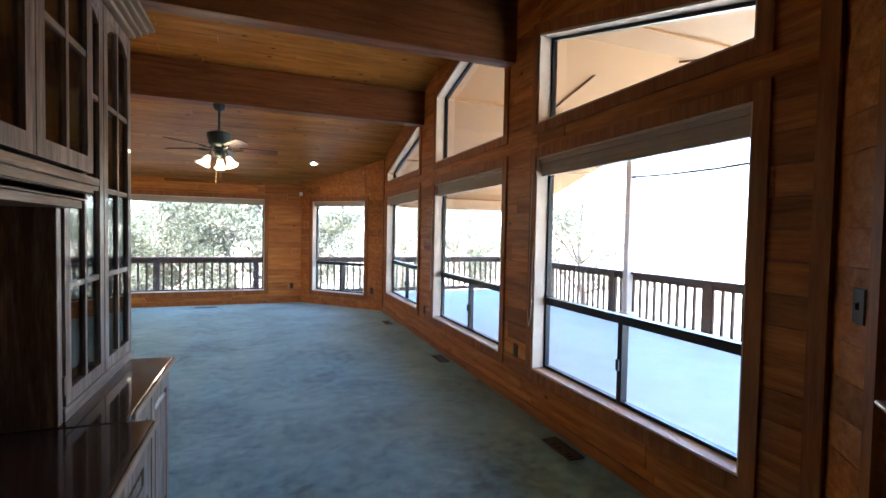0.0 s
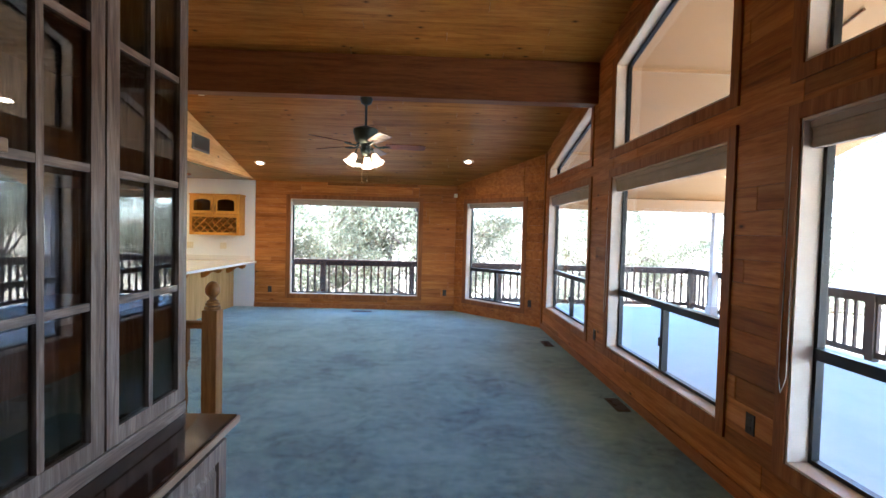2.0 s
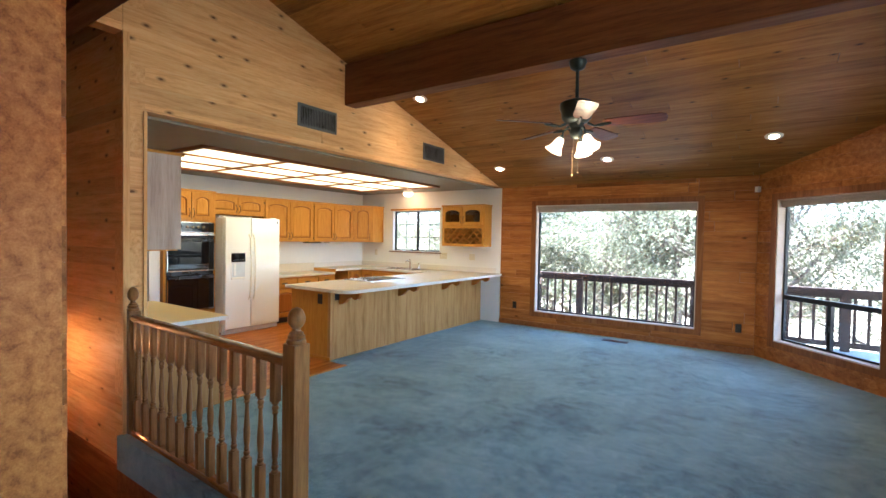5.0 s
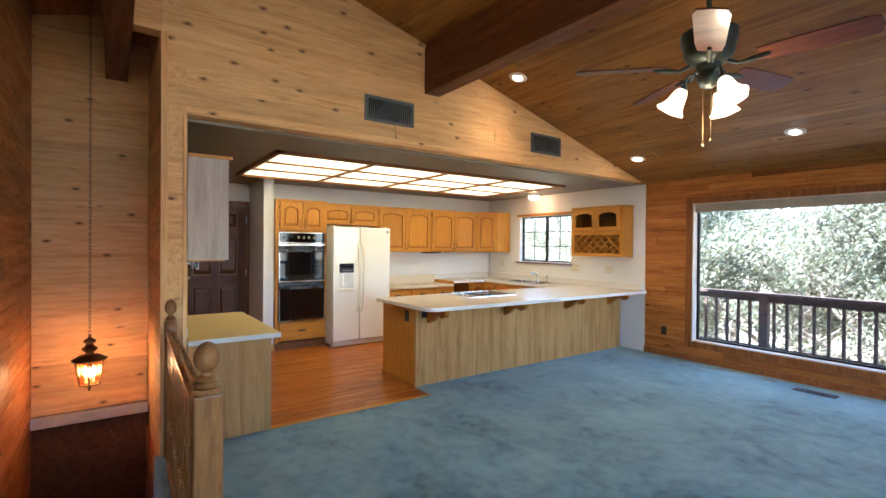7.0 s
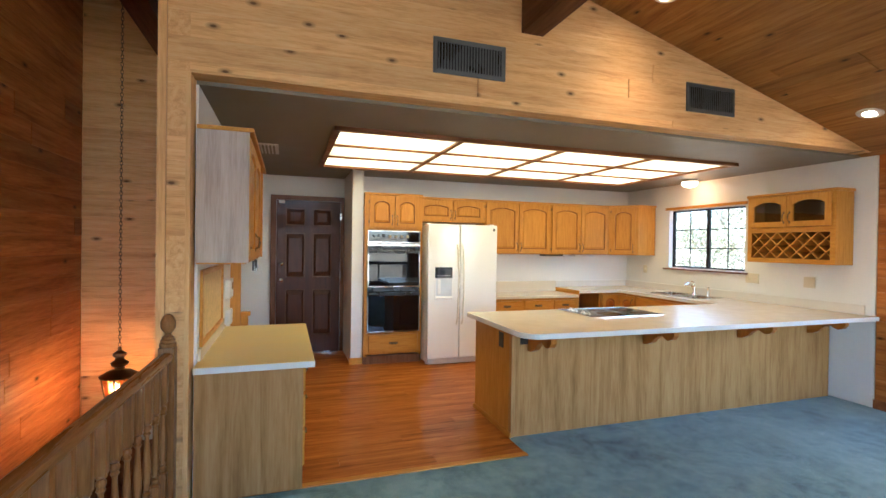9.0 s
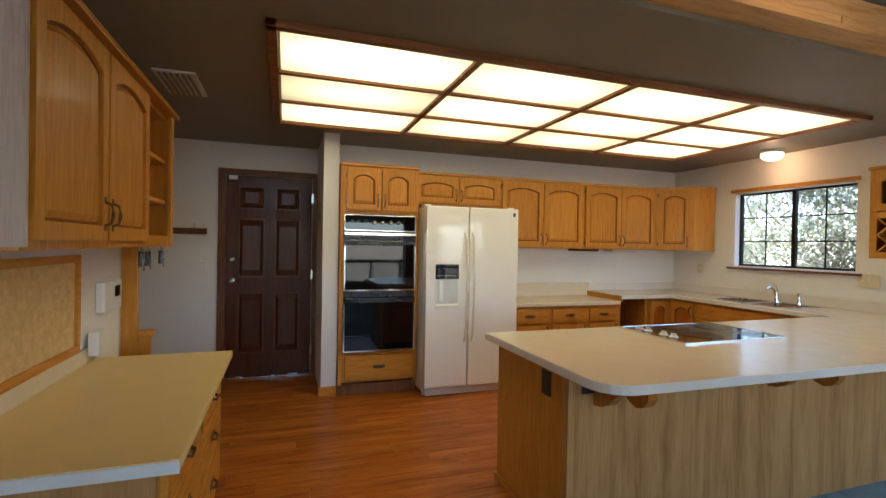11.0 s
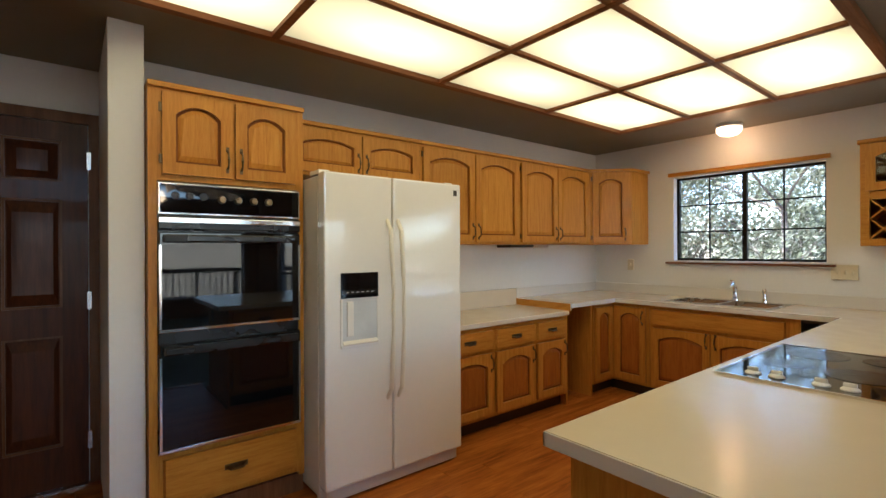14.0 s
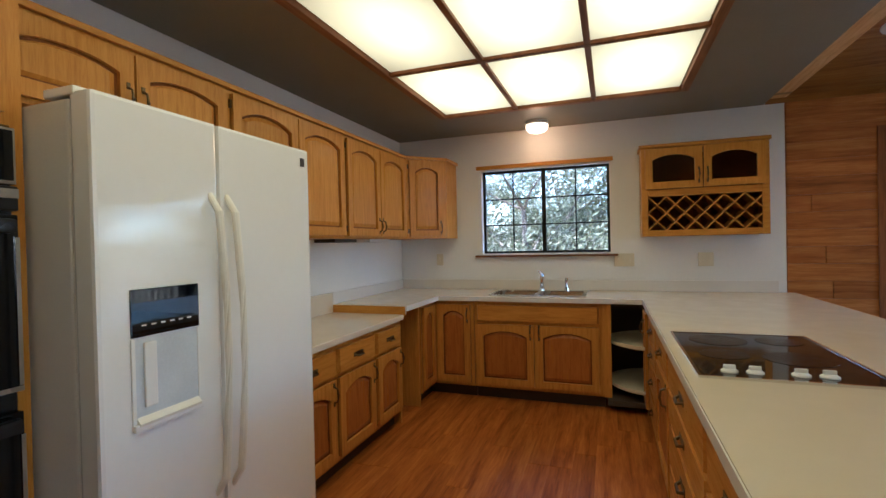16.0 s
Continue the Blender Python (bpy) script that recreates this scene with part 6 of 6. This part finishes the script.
for k in range(5):
    a = radians(8 + 72 * k)
    c, s = math.cos(a), math.sin(a)

    def P(r, w, z, c=c, s=s):
        return (FX + r * c - w * s, FY + r * s + w * c, z)
    arm = tube(bmesh.new(), [P(0.09, 0, 2.43), P(0.14, 0, 2.405), P(0.2, 0, 2.412), P(0.27, 0, 2.419)], [0.012, 0.009, 0.014, 0.01], 8)
    b = part("blade_arm", arm, fan_metal, fan)
    outline = [(0.22, -0.05), (0.3, -0.062), (0.62, -0.07), (0.66, -0.055), (0.67, 0.0), (0.66, 0.055), (0.62, 0.07), (0.3, 0.062), (0.22, 0.05)]
    part("blade", prism(bmesh.new(), [P(r, w, 2.423 - w * 0.22) for r, w in outline], (0, 0, 0.008)), blade_wood, fan)
for k in range(3):
    a = radians(89 + 120 * k)
    c, s = math.cos(a), math.sin(a)
    part("lamp_arm", tube(bmesh.new(), [(FX + r * c, FY + r * s, z) for r, z in ((0.035, 2.36), (0.06, 2.39), (0.09, 2.39), (0.105, 2.36), (0.11, 2.325))], 0.007), fan_metal, fan)
    axis, side = Vector((0.5 * c, 0.5 * s, -0.866)), Vector((-s, c, 0))
    up = axis.cross(side)
    neck = Vector((FX + 0.108 * c, FY + 0.108 * s, 2.335))
    part("lamp_holder", tube(bmesh.new(), [neck, neck + axis * 0.03], [0.018, 0.024], 10), fan_metal, fan)
    bm = bmesh.new()
    rings = []
    for r, t in ((0.024, 0.02), (0.033, 0.035), (0.039, 0.06), (0.045, 0.09), (0.058, 0.12), (0.072, 0.138), (0.075, 0.141), (0.07, 0.137), (0.055, 0.117), (0.042, 0.09)):
        ring = []
        for i in range(24):
            th_ = 2 * math.pi * i / 24
            rr = r * (1 + (0.05 * math.cos(6 * th_) if t > 0.1 else 0))
            ring.append(bm.verts.new(neck + axis * t + side * rr * math.cos(th_) + up * rr * math.sin(th_)))
        rings.append(ring)
    for p, q in zip(rings, rings[1:]):
        for i in range(24):
            bm.faces.new((p[i], p[(i + 1) % 24], q[(i + 1) % 24], q[i]))
    bm.faces.new(rings[-1])
    part("tulip_shade", bm, fan_glass, fan, "glowing frosted tulip shade", True)
for dx_, dy_, z in ((0.03, -0.03, 2.04), (-0.035, 0.02, 2.03)):
    ch = part("pull_chain", tube(bmesh.new(), [(FX + dx_, FY + dy_, 2.33), (FX + dx_, FY + dy_, z)], 0.0018, 5), brass, fan)
    part("chain_pull", lathe(bmesh.new(), [(0.004, 0.0), (0.009, 0.01), (0.004, 0.022)], (FX + dx_, FY + dy_, z - 0.02), "z", 8), brass, ch)

# recessed ceiling spots
can_glow = glow("lit_spot_bulb", (1.0, 0.75, 0.45), 9.0)
can_trim = plain("spot_trim", (0.7, 0.62, 0.5), 0.4)
for x, y in ((-2.3, 9.34), (-0.62, 9.3), (1.25, 9.05), (-2.3, 7.24)):
    cz = roof_z(y)
    sp = thing("recessed_spot", (x, y, cz), "lit recessed ceiling spot with a pale trim ring", "ceiling light", "recessed spots")
    tilt = Matrix.Translation((x, y, cz)) @ Matrix.Rotation(-math.atan(SLOPE), 4, "X")
    for nm, pr, mt in (("trim_ring", [(0.045, -0.002), (0.05, -0.012), (0.085, -0.008), (0.09, -0.001)], can_trim), ("bulb", [(0.0, -0.022), (0.025, -0.018), (0.042, -0.004)], can_glow)):
        bm = lathe(bmesh.new(), pr, (0, 0, 0), "z", 20)
        bm.transform(tilt)
        part(nm, bm, mt, sp)
    lamp("spot_light", "SPOT", Matrix.Translation((x, y, cz - 0.06)), 1.5, (1.0, 0.66, 0.42), spot_size=radians(115), spot_blend=0.8, shadow_soft_size=0.05)
lamp("fan_light", "POINT", Matrix.Translation((FX, FY, 2.12)), 1.3, (1.0, 0.68, 0.36), shadow_soft_size=0.1)

# ---- lantern on its chain ----
ln = thing("hanging_lantern", (-3.55, 3.78, 0.32), "brass hexagonal hall lantern hanging on a long chain", "lantern")
lan_glass = glow("lit_amber_glass", (1.0, 0.45, 0.14), 1.4)
part("roof_cap", lathe(bmesh.new(), [(0.115, 0.545), (0.12, 0.555), (0.07, 0.585), (0.03, 0.595), (0.03, 0.61), (0.05, 0.625), (0.055, 0.64), (0.03, 0.66), (0.025, 0.675), (0.042, 0.69), (0.04, 0.705), (0.012, 0.725), (0.01, 0.75)], (-3.55, 3.78, 0), "z", 18), brass, ln, smooth=True)
part("base", lathe(bmesh.new(), [(0.006, 0.30), (0.012, 0.32), (0.02, 0.335), (0.075, 0.35), (0.075, 0.36)], (-3.55, 3.78, 0), "z", 18), brass, ln)
for k in range(6):
    a = math.pi / 3 * k
    b = a + math.pi / 3
    pa = [(-3.55 + r * math.cos(a), 3.78 + r * math.sin(a), z) for r, z in ((0.075, 0.36), (0.105, 0.548))]
    pb_ = [(-3.55 + r * math.cos(b), 3.78 + r * math.sin(b), z) for r, z in ((0.075, 0.36), (0.105, 0.548))]
    part("frame_bar", tube(bmesh.new(), pa, 0.005, 5), brass, ln)
    g = part("pane", prism(bmesh.new(), [pa[0], pb_[0], pb_[1], pa[1]], (-0.002 * math.cos(a + 0.52), -0.002 * math.sin(a + 0.52), 0)), glass_material("amber_lantern_glass", 0.1, (1.0, 0.8, 0.55), 0.05) if k == 0 else MATS["amber_lantern_glass"], ln)
    g.visible_shadow = False
for dx_, dy_ in ((0.03, 0.0), (-0.015, 0.026), (-0.015, -0.026)):
    part("bulb", lathe(bmesh.new(), [(0.006, 0.0), (0.013, 0.02), (0.01, 0.05), (0.001, 0.075)], (-3.55 + dx_, 3.78 + dy_, 0.42), "z", 8), glow("candle_bulb", (1.0, 0.5, 0.18), 18.0) if dx_ > 0 else MATS["candle_bulb"], ln)
    part("candle_sleeve", lathe(bmesh.new(), [(0.01, 0.36), (0.01, 0.42)], (-3.55 + dx_, 3.78 + dy_, 0), "z", 8), ivory, ln)
lamp("lantern_light", "POINT", Matrix.Translation((-3.55, 3.78, 0.46)), 0.095, (1.0, 0.45, 0.16), shadow_soft_size=0.03)
z = 0.75
ceil_z = roof_z(3.78)
link = mesh_of("chain_link", tube(bmesh.new(), [(0.008 * math.sin(t), 0, 0.016 * math.cos(t)) for t in [2 * math.pi * i / 10 for i in range(11)]], 0.0025, 5), brass)
k = 0
while z < ceil_z - 0.03:
    ob = new("chain_link", link)
    ob.parent = ln
    ob.matrix_parent_inverse = ln.matrix_basis.inverted()
    ob.location, ob.rotation_euler = (-3.55, 3.78, z + 0.014), (0, 0, 0 if k % 2 else math.pi / 2)
    z += 0.026
    k += 1
part("ceiling_rose", lathe(bmesh.new(), [(0.01, -0.04), (0.05, -0.02), (0.06, 0.0)], (-3.55, 3.78, ceil_z + 0.01), "z", 16), brass, ln)


# ---- vents ----
def wall_grille(y0, y1, z0, z1):
    g = thing("wall_grille", (HEAD, (y0 + y1) / 2, z0), "dark grey metal air grille on the pine wall", "vent", "air grilles")
    pl = Plane((HEAD, 0, 0), (0, 1, 0), (1, 0, 0))
    part("frame", ring_on(pl, rect(y0, y1, z0, z1), grown(rect(y0, y1, z0, z1), -0.028), 0.001, 0.012), grille_grey, g)
    part("backing", slab_on(pl, y0 + 0.028, y1 - 0.028, z0 + 0.028, z1 - 0.028, 0.001, 0.003), black_plastic, g)
    n_ = 22
    for i in range(n_):
        u = y0 + 0.03 + (y1 - y0 - 0.06) * (i + 0.5) / n_
        part("fin", slab_on(pl, u - 0.004, u + 0.004, z0 + 0.028, z1 - 0.028, 0.003, 0.008), grille_grey, g)


grille_grey = plain("grey_grille_metal", (0.13, 0.13, 0.12), 0.45, 0.4)
wall_grille(5.74, 6.25, 2.59, 2.82)
wall_grille(7.82, 8.32, 2.56, 2.785)


def floor_vent(x0, x1, y0, y1):
    v = thing("floor_vent", ((x0 + x1) / 2, (y0 + y1) / 2, 0.0), "brown slotted metal floor vent in the carpet", "vent", "floor vents")
    part("plate", box(x0, x1, y0, y1, 0.001, 0.008, 0.002), vent_brown, v)
    along_y = (y1 - y0) > (x1 - x0)
    n_ = 9
    for i in range(n_):
        if along_y:
            y = y0 + 0.02 + (y1 - y0 - 0.04) * (i + 0.5) / n_
            part("slot", box(x0 + 0.015, x1 - 0.015, y - 0.006, y + 0.006, 0.0082, 0.0095), black_plastic, v)
        else:
            x_ = x0 + 0.02 + (x1 - x0 - 0.04) * (i + 0.5) / n_
            part("slot", box(x_ - 0.006, x_ + 0.006, y0 + 0.015, y1 - 0.015, 0.0082, 0.0095), black_plastic, v)


vent_brown = plain("brown_vent_metal", (0.05, 0.033, 0.024), 0.5, 0.4)
floor_vent(2.28, 2.40, 2.73, 3.06)
floor_vent(2.28, 2.40, 5.12, 5.43)
floor_vent(2.22, 2.34, 7.4, 7.7)
floor_vent(-0.76, -0.40, 9.76, 9.88)
se = thing("motion_detector", tuple(bay_n.at(0.03, 2.17, 0.0)), "small white alarm sensor in the wall corner", "sensor")
part("case", slab_on(bay_n, 0.0, 0.05, 2.16, 2.23, 0.018, 0.06), white_plastic, se)
for y in (3.40, 5.80):
    cl = thing("blind_cord", (EAST - 0.02, y + 0.14, 0.75), "thin white blind cord looped beside the window", "cord", "blind cords")
    part("cord", tube(bmesh.new(), [(EAST - 0.012, y + 0.14, 1.95), (EAST - 0.014, y + 0.15, 1.4), (EAST - 0.02, y + 0.15, 0.8), (EAST - 0.03, y + 0.12, 0.72), (EAST - 0.02, y + 0.10, 0.8), (EAST - 0.012, y + 0.11, 1.4)], 0.0025, 5), white_plastic, cl)

# soffit lamps and a wire outside
for x, y in ((4.6, 7.6), (4.6, 2.4)):
    sl = thing("soffit_lamp", (x, y, roof_z(y)), "small lit lamp in the deck soffit", "ceiling light", "soffit lamps")
    part("bulb", lathe(bmesh.new(), [(0.01, -0.03), (0.06, -0.02), (0.07, 0.01)], (x, y, roof_z(y)), "z", 16), can_glow, sl)
wi = thing("deck_cable", (6.4, 3.0, 2.44), "thin dark cable strung between the deck posts", "cable")
part("wire", tube(bmesh.new(), [(6.4, 6.75, 2.5), (6.4, 5.9, 2.46), (6.4, 5.1, 2.45), (6.4, 4.32, 2.47)], 0.02, 6), black_plate, wi)
cn = thing("soffit_conduit", (4.6, 5.9, 3.5), "thin brown conduit run across the deck soffit", "conduit")
part("pipe", tube(bmesh.new(), [(4.55, 6.42, roof_z(6.42) - 0.015), (4.59, 5.51, roof_z(5.51) - 0.015)], 0.016, 6), door_trim, cn)
cn = thing("soffit_conduit", (5.55, 4.7, 3.6), "thin brown conduit run across the deck soffit", "conduit")
part("pipe", tube(bmesh.new(), [(5.535, 4.98, roof_z(4.98) - 0.015), (5.585, 4.386, roof_z(4.386) - 0.015)], 0.016, 6), door_trim, cn)

# ---- trees ----
bark = plain("grey_brown_bark", (0.11, 0.085, 0.065), 0.9, vary=0.35, scale=9, relief=0.5)
leaf_mat, nt, bs = nodes_of("juniper_foliage")
rn = nd(nt, "ShaderNodeNewGeometry").outputs["Random Per Island"]
lc = ramp(nt, rn, [(0.0, (0.1, 0.105, 0.06)), (0.5, (0.175, 0.18, 0.118)), (1.0, (0.265, 0.26, 0.19))])
df, tl, mx = nd(nt, "ShaderNodeBsdfDiffuse"), nd(nt, "ShaderNodeBsdfTranslucent"), nd(nt, "ShaderNodeMixShader", i0=0.5)
for n_, i_ in ((df, 1), (tl, 2)):
    nt.links.new(lc, n_.inputs[0])
    nt.links.new(n_.outputs[0], mx.inputs[i_])
nt.links.new(mx.outputs[0], nt.nodes["Material Output"].inputs[0])


def tree_meshes(seed, height):
    """A tapering trunk with limbs, and a ragged crown of small leaf clumps along the twigs."""
    r = random.Random(seed)
    wood_bm = bmesh.new()
    tips = []

    def limb(p, d, length, rad, depth):
        pts, rads = [p], [rad]
        q = p.copy()
        n_ = 5
        for i in range(n_):
            d = (d + Vector((r.uniform(-1, 1), r.uniform(-1, 1), r.uniform(-0.5, 0.8))) * 0.2).normalized()
            q = q + d * length / n_
            pts.append(q.copy())
            rads.append(rad * (1 - 0.7 * (i + 1) / n_))
            if depth < 3 and i >= 1:
                for _ in range(2 if depth else 3):
                    a = r.uniform(0, 2 * math.pi)
                    side = Vector((math.cos(a), math.sin(a), r.uniform(-0.1, 0.6))).normalized()
                    limb(q.copy(), (d * 0.4 + side).normalized(), length * r.uniform(0.35, 0.55), rads[-1] * 0.55, depth + 1)
            if depth >= 2:
                tips.append(q.copy())
        tube(wood_bm, pts, rads, 5 if depth else 8)
    limb(Vector((0, 0, 0)), Vector((0.1, 0, 1)), height, height * 0.028, 0)
    verts, faces = [], []
    for p in tips:
        for _ in range(6):
            c = p + Vector((r.gauss(0, 0.16), r.gauss(0, 0.16), r.gauss(0, 0.12)))
            s = r.uniform(0.016, 0.046)
            u = Vector((r.gauss(0, 1), r.gauss(0, 1), r.gauss(0, 1))).normalized()
            v = u.orthogonal().normalized()
            w_ = u.cross(v)
            i = len(verts)
            verts += [c - v * s * 1.4, c + u * s * 0.5 - w_ * s * 0.5, c + v * s * 1.4, c + w_ * s * 0.6]
            faces += [(i, i + 1, i + 2), (i, i + 2, i + 3)]
    me = bpy.data.meshes.new("crown")
    me.from_pydata([tuple(v) for v in verts], [], faces)
    me.materials.append(leaf_mat)
    return mesh_of("trunk", wood_bm, bark), me


kinds = [tree_meshes(s, h) for s, h in ((3, 5.5), (8, 6.5), (14, 5.0))]
trng = random.Random(2)
spots = [(-2.9, 16.4), (-0.5, 15.4), (-5.6, 15.4), (-8.6, 17.5), (1.2, 18.8), (-3.6, 21.5), (-11.0, 19.0), (4.8, 24.0), (9.0, 29.0), (-7.0, 24.0), (7.6, 18.5), (10.8, 21.5), (13.5, 17.0), (0.5, 17.0), (-1.8, 18.4), (-4.4, 17.6)]
for i, (x, y) in enumerate(spots):
    tm, cm = kinds[i % 3]
    far = y > 23.5
    z0 = -3.6 - (3.6 if far else 0.0)
    t_ = thing("juniper_tree", (x, y, z0), "sunlit grey-green juniper tree below the deck", "tree", "trees round the house")
    t_.rotation_euler = (0, 0, trng.uniform(0, 6.28))
    t_.scale = (trng.uniform(0.9, 1.2),) * 3
    for nm, me in (("trunk", tm), ("crown", cm)):
        ob = new(nm, me)
        ob.parent = t_
